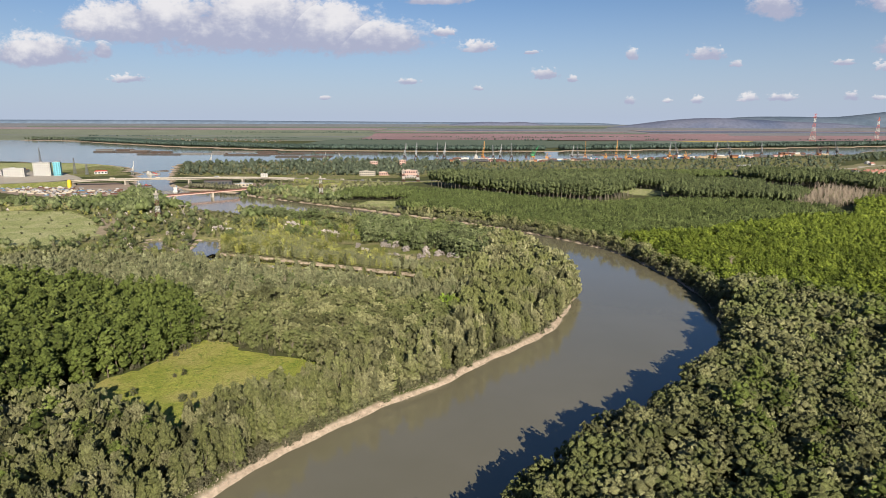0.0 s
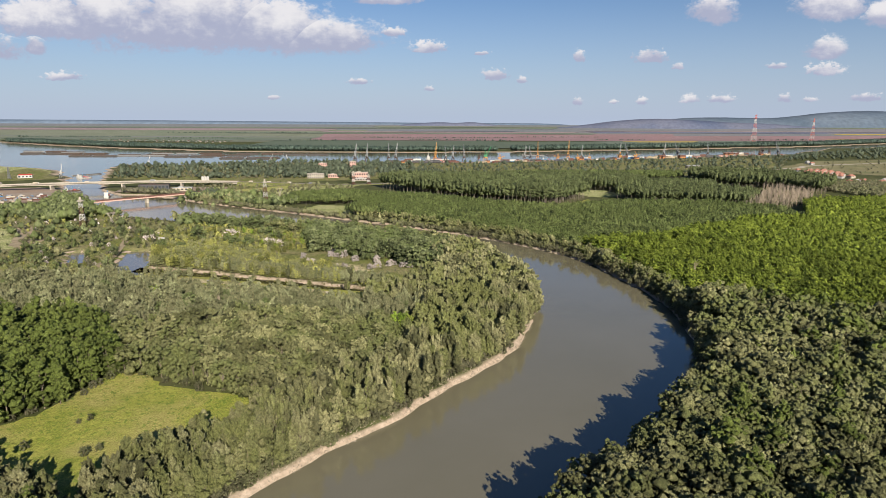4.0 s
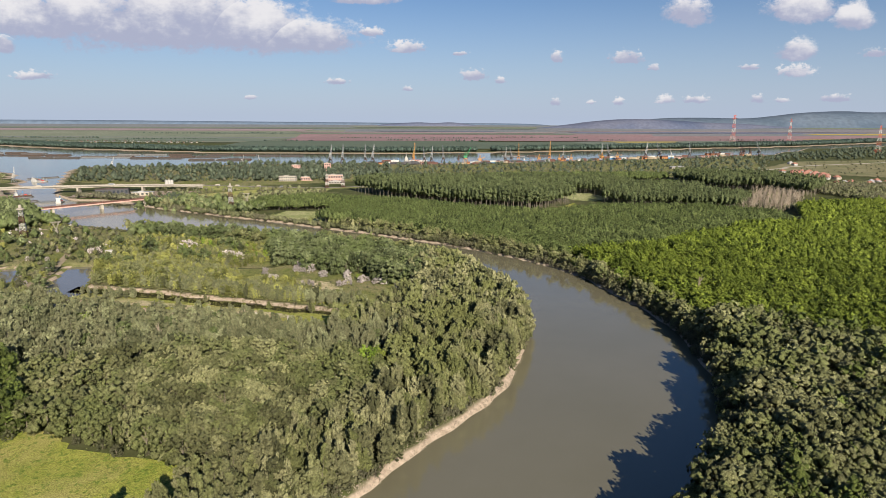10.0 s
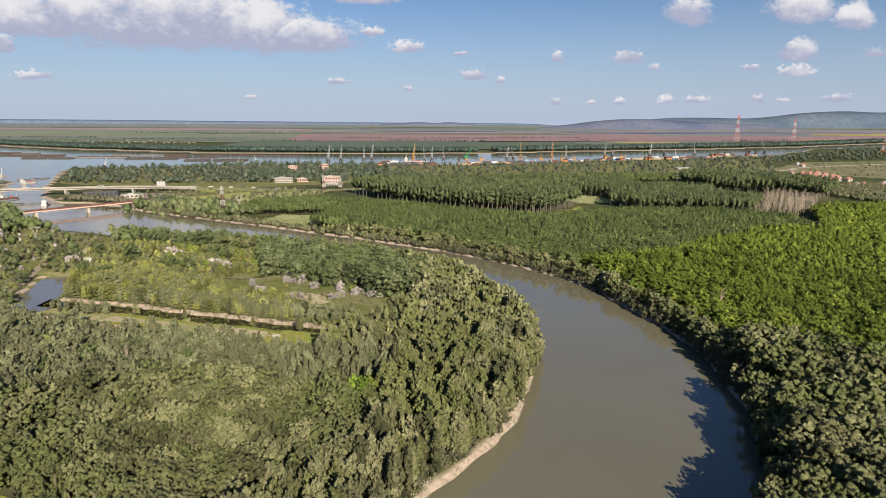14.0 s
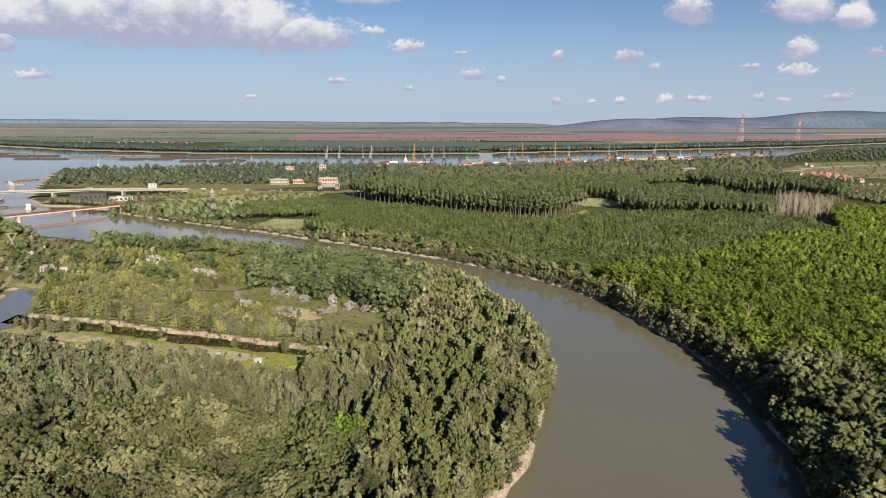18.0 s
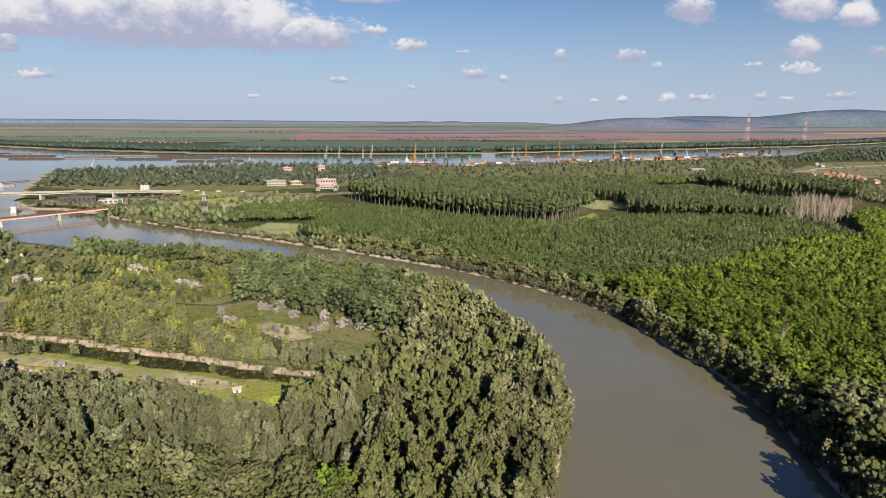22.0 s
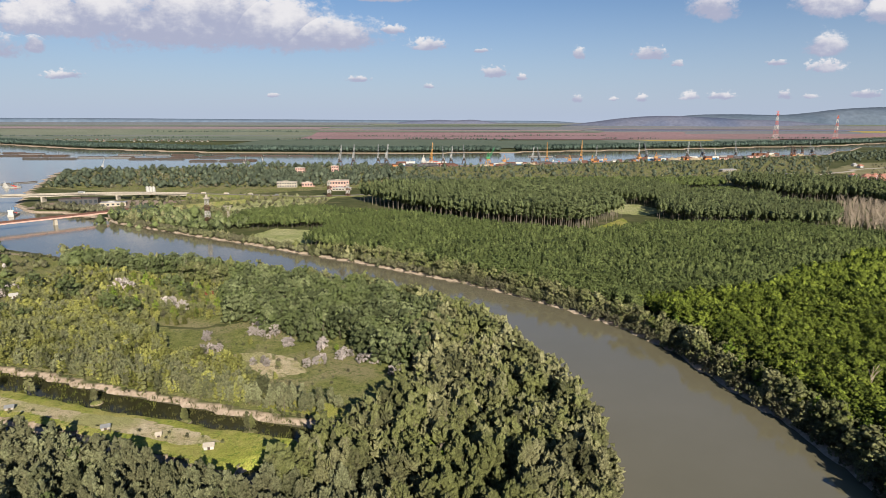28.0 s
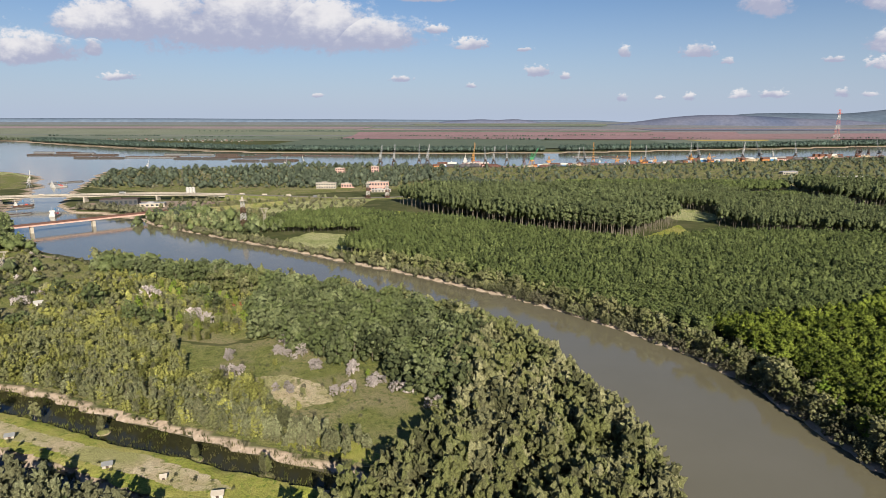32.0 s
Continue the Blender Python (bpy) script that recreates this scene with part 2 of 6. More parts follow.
def water_material(name="water", c1=(0.121, 0.112, 0.074), c2=(0.138, 0.128, 0.091), ior=1.75):
    mt, N, L, b = material(name, 0.08, 0.0, 0.5)
    b.inputs["IOR"].default_value = ior
    col = ramp_of(N, L, noise_tex(N, L, 0.012, 4, 0.6, "World"), [(0.3, c1), (0.7, c2)])
    L(col, b.inputs["Base Color"])
    h = noise_tex(N, L, 0.55, 5, 0.6, "World")
    bp = N("ShaderNodeBump")
    bp.inputs["Strength"].default_value, bp.inputs["Distance"].default_value = 0.07, 0.5
    L(h, bp.inputs["Height"])
    L(bp.outputs[0], b.inputs["Normal"])
    return mt


def turf(name, c1, c2, c3, weeds):
    """Grass with tufts, thin spots and weeds at several scales."""
    mt, N, L, b = material(name, 0.95, 0.0, 0.08)
    a, p, w, f = noise_tex(N, L, 0.22, 8, 0.72, "World"), noise_tex(N, L, 0.035, 5, 0.6, "World"), noise_tex(N, L, 0.55, 3, 0.6, "World"), noise_tex(N, L, 2.6, 3, 0.7, "World")
    col = ramp_of(N, L, a, [(0.40, c1), (0.60, c2)])
    col = mixed(N, L, ramp_of(N, L, p, [(0.44, (0, 0, 0)), (0.60, (1, 1, 1))]), col, c3)
    col = mixed(N, L, ramp_of(N, L, w, [(0.56, (0, 0, 0)), (0.62, (0.9, 0.9, 0.9))]), col, weeds)
    col = mixed(N, L, 0.9, col, ramp_of(N, L, f, [(0.38, (0.22,) * 3), (0.62, (0.78,) * 3)]), "OVERLAY")
    L(col, b.inputs["Base Color"])
    bp = N("ShaderNodeBump")
    bp.inputs["Strength"].default_value, bp.inputs["Distance"].default_value = 0.8, 0.5
    L(a, bp.inputs["Height"])
    L(bp.outputs[0], b.inputs["Normal"])
    return mt


GROUND, WATER = ground_material(), water_material()
STILL_WATER = water_material("still_water", (0.019, 0.020, 0.010), (0.036, 0.035, 0.017), 1.30)
# paler base colour stands in for clouds mirrored on the ponds
POND_WATER = water_material("pond_water", (0.122, 0.112, 0.094), (0.158, 0.144, 0.122))
MEADOW = turf("meadow_grass", (0.162, 0.192, 0.035), (0.243, 0.249, 0.059), (0.257, 0.240, 0.081), (0.111, 0.153, 0.029))
DRY_GRASS = turf("dry_grass", (0.191, 0.214, 0.086), (0.284, 0.295, 0.131), (0.310, 0.307, 0.163), (0.119, 0.156, 0.051))
SAND = surface("sandy_soil", (0.202, 0.166, 0.115), (0.302, 0.252, 0.180), 0.1, 2.0, 0.95, 0.4, 0, 0.1)


# ================= plan =================
def seg_dist(P, A, closed=True):
    """Distance of points P to the polyline A."""
    A = np.asarray(A, float)
    B = np.roll(A, -1, 0) if closed else A[1:]
    A = A if closed else A[:-1]
    d = np.full(len(P), 1e9)
    for a, b in zip(A, B):
        ab = b - a
        t = np.clip(((P - a) @ ab) / max(ab @ ab, 1e-9), 0, 1)
        d = np.minimum(d, np.hypot(*(P - a - t[:, None] * ab).T))
    return d


def inside(P, A):
    A = np.asarray(A, float)
    x, y = P[:, 0], P[:, 1]
    r = np.zeros(len(P), bool)
    for (x0, y0), (x1, y1) in zip(A, np.roll(A, -1, 0)):
        if y0 != y1:
            r ^= ((y0 > y) != (y1 > y)) & (x < (x1 - x0) * (y - y0) / (y1 - y0) + x0)
    return r


LEFT_BANK = [(-170, -500), (-160, -100), (-128, 90), (-94, 165), (-74, 201), (-47, 236), (-23, 264), (-5, 292), (16, 318), (28, 340), (38, 372),
             (46, 405), (47, 434), (42, 465), (29, 503), (9, 548), (-20, 586), (-60, 612), (-113, 637), (-165, 668), (-262, 691), (-340, 718),
             (-410, 748), (-475, 790), (-520, 840), (-584, 904), (-635, 960), (-700, 1060), (-749, 1150), (-775, 1175), (-785, 1215), (-850, 1270),
             (-900, 1353), (-999, 1432), (-1120, 1475), (-1300, 1500), (-1800, 1640), (-2600, 1950), (-5200, 2600)]
RIGHT_BANK = [(-70, -500), (-60, -100), (-45, 90), (-18, 135), (4, 164), (27, 195), (60, 229), (92, 270), (112, 308), (126, 350), (131, 406), (128, 447),
              (116, 487), (107, 526), (89, 562), (63, 594), (33, 624), (-1, 653), (-41, 680), (-88, 712), (-120, 730), (-160, 754), (-205, 782),
              (-257, 810), (-320, 846), (-390, 886), (-430, 920), (-500, 955), (-547, 962), (-600, 1010), (-660, 1110), (-695, 1167), (-772, 1312),
              (-842, 1446), (-868, 1540), (-688, 1562), (-600, 1607), (-453, 1655), (-388, 1630), (-200, 1690), (58, 1702), (176, 1767), (417, 1870)]
NEAR_SHORE = [(711, 1978), (890, 2094), (1080, 2135), (1507, 2600), (2300, 3050), (3600, 3350), (5200, 3400)]
FAR_SHORE = [(5200, 3650), (3600, 3560), (2300, 3270), (1570, 2790), (864, 2494), (192, 2245), (-242, 2151), (-845, 2185), (-1400, 2375),
             (-2202, 2867), (-2687, 2990), (-5200, 3300)]
POND = [(-308, 562), (-288, 562), (-268, 521), (-247, 481), (-251, 472), (-273, 472), (-292, 516)]
POND_B = [(-356, 552), (-342, 556), (-318, 512), (-326, 496)]
CANAL = [(-262, 500), (-224, 490), (-200, 485), (-156, 470), (-119, 460), (-84, 449), (-52, 441), (-50, 432), (-86, 438), (-116, 446), (-146, 452), (-180, 464),
         (-222, 474), (-262, 486)]
CREEK = [(-262, 468), (-215, 452), (-181, 441), (-155, 434), (-127, 424), (-104, 416), (-74, 405), (-72, 399), (-110, 409), (-131, 417), (-160, 426),
         (-190, 433), (-262, 455)]
CREEK_LINK = [(-76, 406), (-62, 412), (-50, 436), (-56, 442), (-66, 420), (-80, 412)]
# the river polygon runs down the near reach, back up its other bank and round by the far shore
RIVER = RIGHT_BANK + NEAR_SHORE + FAR_SHORE + LEFT_BANK[::-1]
WATERS = [RIVER, POND, POND_B, CANAL, CREEK, CREEK_LINK]


def water_dist(P):
    """Signed distance to the nearest shore: negative in the water."""
    P = np.asarray(P, float)
    d = np.full(len(P), 1e9)
    for A in WATERS:
        s = seg_dist(P, A)
        d = np.minimum(d, np.where(inside(P, A), -s, s))
    return d


def wobble(P, size, seed):
    P = np.asarray(P, float)
    rng = np.random.default_rng(seed)
    r = np.zeros(len(P))
    for k in range(6):
        a, f = rng.uniform(0, 6.28), 6.28 / size * rng.uniform(0.6, 2.2)
        r += np.sin((P[:, 0] * math.cos(a) + P[:, 1] * math.sin(a)) * f + rng.uniform(0, 6.28))
    return r / 6


def height(P, d=None):
    """Ground level: a low flood plain that rises beyond the great river towards the horizon."""
    P = np.asarray(P, float)
    if d is None:
        d = water_dist(P)
    d = d + 1.5 * wobble(P, 25, 5) * (np.abs(d) < 30)
    beach = (P[:, 0] < 62) & (P[:, 0] > -140) & (P[:, 1] > 130) & (P[:, 1] < 380) & (P[:, 0] < 0.55 * P[:, 1] - 105)
    bank = np.clip(d / np.where(beach, 3.4 + 6.5 * np.clip(wobble(P, 70, 12) + 0.1, -0.35, 0.6), 2.4), -1, 1)
    z = np.where(bank > 0, 2.3 * np.abs(bank) ** 0.8, 3.0 * bank)
    z = z + np.clip((d - 6) / 40, 0, 1) * 0.5 * wobble(P, 90, 8) * (P[:, 1] < 1300)
    far = np.clip((P[:, 1] - 3650) / 850, 0, 1.0)
    beyond = np.clip((P[:, 1] - 4500) / 500, 0, 1)
    return z + 68 * far ** 1.25 - 40 * beyond * far


def build_ground():
    def lines(a, b, fine0, fine1, step):
        mid = np.arange(fine0, fine1 + 1, step)
        lo, hi, s = [], [], step
        x = fine0
        while x > a:
            s *= 1.035
            x -= s
            lo.append(max(x, a))
        x, s = fine1, step
        while x < b:
            s *= 1.035
            x += min(s, 90)
            hi.append(min(x, b))
        return np.array(lo[::-1] + list(mid) + hi)

    xs, ys = lines(-5200, 5200, -420, 230, 5.6), lines(-900, 5000, 130, 860, 5.6)
    X, Y = np.meshgrid(xs, ys)
    P = np.stack([X.ravel(), Y.ravel()], 1)
    z = height(P)
    V = np.column_stack([P, z])
    nx, ny = len(xs), len(ys)
    i = (np.arange(ny - 1)[:, None] * nx + np.arange(nx - 1)[None]).ravel()
    F = np.column_stack([i, i + 1, i + nx + 1, i + nx])
    return tagged(solid("ground", V, F, [GROUND], smooth=True), "green flood plain of grass, scrub and muddy banks", "ground", kind="structure")


def solid(name, V, F, mats, idx=None, smooth=False, parent=None, link=True):
    """A mesh object from arrays of corners and faces (all with as many corners)."""
    me = bpy.data.meshes.new(name)
    V, F = np.asarray(V, np.float32), np.asarray(F, np.int32)
    n, k = F.shape
    me.vertices.add(len(V))
    me.vertices.foreach_set("co", V.ravel())
    me.loops.add(n * k)
    me.loops.foreach_set("vertex_index", F.ravel())
    me.polygons.add(n)
    me.polygons.foreach_set("loop_start", np.arange(0, n * k, k, dtype=np.int32))
    if idx is not None:
        me.polygons.foreach_set("material_index", np.asarray(idx, np.int32))
    me.polygons.foreach_set("use_smooth", np.broadcast_to(np.asarray(smooth, bool), (n,)).copy())
    for mt in mats:
        me.materials.append(mt)
    me.update(calc_edges=True)
    if not link:
        return me
    ob = new(name, me)
    ob.parent = parent
    return ob


def sheet(name, poly, mat, lift, label, category="field", step=0.0):
    """A patch of ground cover that lies on the terrain."""
    A = np.asarray(poly, float)
    step = step or max(np.ptp(A[:, 0]), np.ptp(A[:, 1])) / 26
    x0, y0 = A.min(0) - step
    nx, ny = (np.ceil(np.ptp(A, axis=0) / step) + 3).astype(int)
    X, Y = np.meshgrid(x0 + np.arange(nx) * step, y0 + np.arange(ny) * step)
    P = np.stack([X.ravel(), Y.ravel()], 1)
    d = np.where(inside(P, A), 1, -1) * seg_dist(P, A)
    # pull the corners that lie just outside onto the outline
    ok = d > -0.8 * step
    out = ok & (d < 0)
    for a, b in zip(A, np.roll(A, -1, 0)):
        ab = b - a
        t = np.clip(((P - a) @ ab) / (ab @ ab), 0, 1)
        q = a + t[:, None] * ab
        hit = out & (np.hypot(*(P - q).T) <= -d + 1e-6)
        P = np.where(hit[:, None], q, P)
        out &= ~hit
    V = np.column_stack([P, height(P) + lift])
    i = (np.arange(ny - 1)[:, None] * nx + np.arange(nx - 1)[None]).ravel()
    F = np.column_stack([i, i + 1, i + nx + 1, i + nx])
    F = F[ok[F].all(1)]
    turn = [np.cross(P[F[:, (k + 1) % 4]] - P[F[:, k]], P[F[:, (k + 2) % 4]] - P[F[:, (k + 1) % 4]]) for k in range(4)]
    F = F[np.min(turn, 0) > 1e-3 * step * step]
    return tagged(solid(name, V, F, [mat], smooth=True), label, category, kind="structure")


build_ground()
water = tagged(solid("water", [(-5200, -900, 0), (5200, -900, 0), (5200, 3900, 0), (-5200, 3900, 0)], [(0, 1, 2, 3)], [WATER]),
               "calm brown river water mirroring the sky", "water", kind="structure")

for name, poly, words in (("pond", POND, "still dark pond mirroring the sky"), ("pond", POND_B, "small dark pond beside the track"), ("canal", CANAL, "narrow dark canal with weeds"),
                          ("creek", CREEK, "dark still side canal under trees"), ("creek", CREEK_LINK, "dark still channel joining two canals")):
    c = np.mean(poly, 0)
    me = bpy.data.meshes.new(name)
    me.from_pydata([(x + (x - c[0]) * 0.03, y + (y - c[1]) * 0.06, 0.03) for x, y in poly], [], [tuple(range(len(poly)))])
    me.materials.append(POND_WATER if name == "pond" else STILL_WATER)
    tagged(new(name, me), words, "water", kind="structure")

MEADOW_EDGE = [(-184, 226), (-177, 238), (-167, 254), (-163, 279), (-158, 286), (-146, 283), (-135, 274), (-110, 269), (-86, 262), (-84, 250), (-90, 237), (-111, 221), (-117, 207), (-135, 195), (-160, 205)]
sheet("meadow", [(-137 + (x + 137) * 1.2, 246 + (y - 246) * 1.2) for x, y in MEADOW_EDGE], MEADOW, 0.3, "bright green mown meadow enclosed by trees", "meadow", 5)

# ================= trees =================
RNG = np.random.default_rng(7)


_g = (1 + 5 ** 0.5) / 2
ICO_V = np.array([(-1, _g, 0), (1, _g, 0), (-1, -_g, 0), (1, -_g, 0), (0, -1, _g), (0, 1, _g), (0, -1, -_g), (0, 1, -_g), (_g, 0, -1), (_g, 0, 1), (-_g, 0, -1), (-_g, 0, 1)]) / math.hypot(1, _g)
ICO_F = np.array([(0, 11, 5), (0, 5, 1), (0, 1, 7), (0, 7, 10), (0, 10, 11), (1, 5, 9), (5, 11, 4), (11, 10, 2), (10, 7, 6), (7, 1, 8), (3, 9, 4), (3, 4, 2), (3, 2, 6), (3, 6, 8), (3, 8, 9),
                  (4, 9, 5), (2, 4, 11), (6, 2, 10), (8, 6, 7), (9, 8, 1)])


OCT_V = np.array([(1, 0, 0), (0, 1, 0), (-1, 0, 0), (0, -1, 0), (0, 0, 1), (0, 0, -1)], float)
OCT_F = np.array([(0, 1, 4), (1, 2, 4), (2, 3, 4), (3, 0, 4), (1, 0, 5), (2, 1, 5), (3, 2, 5), (0, 3, 5)])


def clump(c, r, rng, fine=True):
    """A small lumpy bough of leaves."""
    if not fine:
        a = rng.uniform(0, 1.57)
        T = np.array([[math.cos(a), math.sin(a), 0], [-math.sin(a), math.cos(a), 0], [0, 0, 1]])
        return np.asarray(c) + (OCT_V @ T) * (1.12 + rng.uniform(-0.25, 0.25, (6, 1))) * np.asarray(r), OCT_F
    return np.asarray(c) + ICO_V * (1 + rng.uniform(-0.30, 0.26, (12, 1))) * np.asarray(r), ICO_F


def ball(rings, segs, bumps, rng):
    """A lumpy closed ball of quads; the poles are pinched rings."""
    V, F = [], []
    for i in range(rings + 1):
        p = math.pi * (i + 0.02) / (rings + 0.04)
        for j in range(segs):
            a = 2 * math.pi * (j + 0.5 * (i % 2)) / segs
            r = 1 + bumps * rng.uniform(-1, 1)
            V.append((r * math.sin(p) * math.cos(a), r * math.sin(p) * math.sin(a), r * math.cos(p)))
    for i in range(rings):
        for j in range(segs):
            a, b = i * segs + j, i * segs + (j + 1) % segs
            F += [(a, a + segs, b + segs), (a, b + segs, b)]
    return np.array(V), np.array(F)


def sprays(points, normals, size, rng, rise=0.25, stretch=1.0, k=5):
    """Leaf sprays: small jagged domes that face outward and lean upward."""
    n = len(points)
    nn = normals + rng.normal(0, 0.28, (n, 3))
    nn[:, 2] += rise
    nn /= np.linalg.norm(nn, axis=1, keepdims=True) + 1e-9
    t = np.cross(nn, rng.normal(0, 1, (n, 3)))
    t /= np.linalg.norm(t, axis=1, keepdims=True) + 1e-9
    b = np.cross(nn, t)
    s = size * rng.uniform(0.65, 1.35, (n, 1))
    V = np.empty((n, k + 1, 3))
    V[:, 0] = points + nn * s * 0.85 * stretch
    for j in range(k):
        a = 2 * math.pi * j / k + rng.uniform(-0.35, 0.35, (n, 1))
        r = s * rng.uniform(0.65, 1.3, (n, 1))
        V[:, j + 1] = points + (t * np.cos(a) + b * np.sin(a)) * r - nn * s * rng.uniform(0.0, 0.6, (n, 1)) * stretch
    fan = np.array([(0, 1 + j, 1 + (j + 1) % k) for j in range(k)])
    F = (fan[None] + (np.arange(n) * (k + 1))[:, None, None]).reshape(-1, 3)
    return V.reshape(-1, 3), F


def lobes_of(kind, H, rng):
    """Centres and radii of the boughs that make up a crown of height H."""
    L = []
    if kind in ("willow", "thicket"):
        for k in range(4 if kind == "willow" else 3):
            a, r = rng.uniform(0, 6.28), H * rng.uniform(0.04, 0.20)
            top = H * rng.uniform(0.72, 1.0)
            w = H * rng.uniform(0.12, 0.17)
            for z, f in ((0.88, 0.58), (0.66, 1.0), (0.38, 1.05)):
                L.append(((r * math.cos(a) * (1.5 - 0.6 * z), r * math.sin(a) * (1.5 - 0.6 * z), top * z), (w * f * 0.95, w * f * 0.95, H * 0.17)))
    elif kind in ("poplar", "vivid"):
        for z, w, n in ((0.90, 0.085, 1), (0.74, 0.12, 3), (0.55, 0.13, 4), (0.36, 0.13, 4), (0.20, 0.11, 3)):
            for k in range(n):
                a, r = rng.uniform(0, 6.28), (0.0 if n == 1 else H * rng.uniform(0.07, 0.14))
                L.append(((r * math.cos(a), r * math.sin(a), H * (z + rng.uniform(-0.05, 0.05))), (H * w, H * w, H * 0.12)))
    elif kind == "yellow":
        for k in range(3):
            a, r = k * 2.1 + rng.uniform(-0.5, 0.5), H * rng.uniform(0.10, 0.22)
            top = H * rng.uniform(0.75, 1.0)
            for z, f in ((0.82, 0.85), (0.56, 1.1), (0.26, 1.15)):
                L.append(((r * math.cos(a), r * math.sin(a), top * z), (H * 0.19 * f, H * 0.19 * f, H * 0.17)))
    elif kind in ("broad", "silver", "scrub", "canopy", "far_broad", "far_grove", "far_scrub"):
        wide = 0.255 if kind == "canopy" else 0.32
        for k in range(9):
            a, r = k * 2.4 + rng.uniform(-0.4, 0.4), H * wide * math.sqrt((k + 0.3) / 9) * 1.15
            z = 0.84 - (0.30 if kind == "canopy" else 0.40) * (r / (H * wide * 1.15)) ** 2 + rng.uniform(-0.07, 0.05)
            L.append(((r * math.cos(a), r * math.sin(a), H * z), (H * wide * 0.53, H * wide * 0.53, H * wide * 0.5)))
        for k in range(5):
            a, r = k * 1.257 + rng.uniform(-0.3, 0.3), H * wide * rng.uniform(0.75, 1.05)
            L.append(((r * math.cos(a), r * math.sin(a), H * rng.uniform(0.16, 0.26)), (H * wide * 0.5, H * wide * 0.5, H * 0.18)))
    elif kind == "tall":
        for z, w, n in ((0.92, 0.066, 1), (0.79, 0.096, 3), (0.63, 0.094, 3), (0.48, 0.07, 2)):
            for k in range(n):
                a, r = rng.uniform(0, 6.28), (0.0 if n == 1 else H * 0.055)
                L.append(((r * math.cos(a), r * math.sin(a), H * (z + rng.uniform(-0.04, 0.04))), (H * w, H * w, H * 0.085)))
    elif kind in ("bright", "grove"):
        r0, w = (0.145, 0.128) if kind == "bright" else (0.120, 0.112)
        for z, n in ((0.86, 1), (0.72, 5), (0.50, 4)):
            for k in range(n):
                a, r = k * 6.28 / n + rng.uniform(-0.5, 0.5), (0.0 if n == 1 else H * r0 * rng.uniform(0.7, 1.15))
                L.append(((r * math.cos(a), r * math.sin(a), H * (z + rng.uniform(-0.05, 0.04))), (H * w, H * w, H * 0.095)))
    return L


def tube(p, q, r0, r1, segs=5):
    p, q = np.array(p, float), np.array(q, float)
    ax = (q - p) / np.linalg.norm(q - p)
    t = np.cross(ax, (0.3, 0.9, 0.1))
    t /= np.linalg.norm(t)
    b = np.cross(ax, t)
    an = np.arange(segs) * 2 * math.pi / segs
    ring = np.cos(an)[:, None] * t + np.sin(an)[:, None] * b
    V = np.vstack([p + ring * r0, q + ring * r1])
    F = [(i, (i + 1) % segs, segs + (i + 1) % segs, segs + i) for i in range(segs)]
    return V, np.array(F)


def merged(pieces):
    V, F, n = [], [], 0
    for v, f in pieces:
        V.append(v)
        F.append(np.asarray(f) + n)
        n += len(v)
    return np.vstack(V), np.vstack(F)


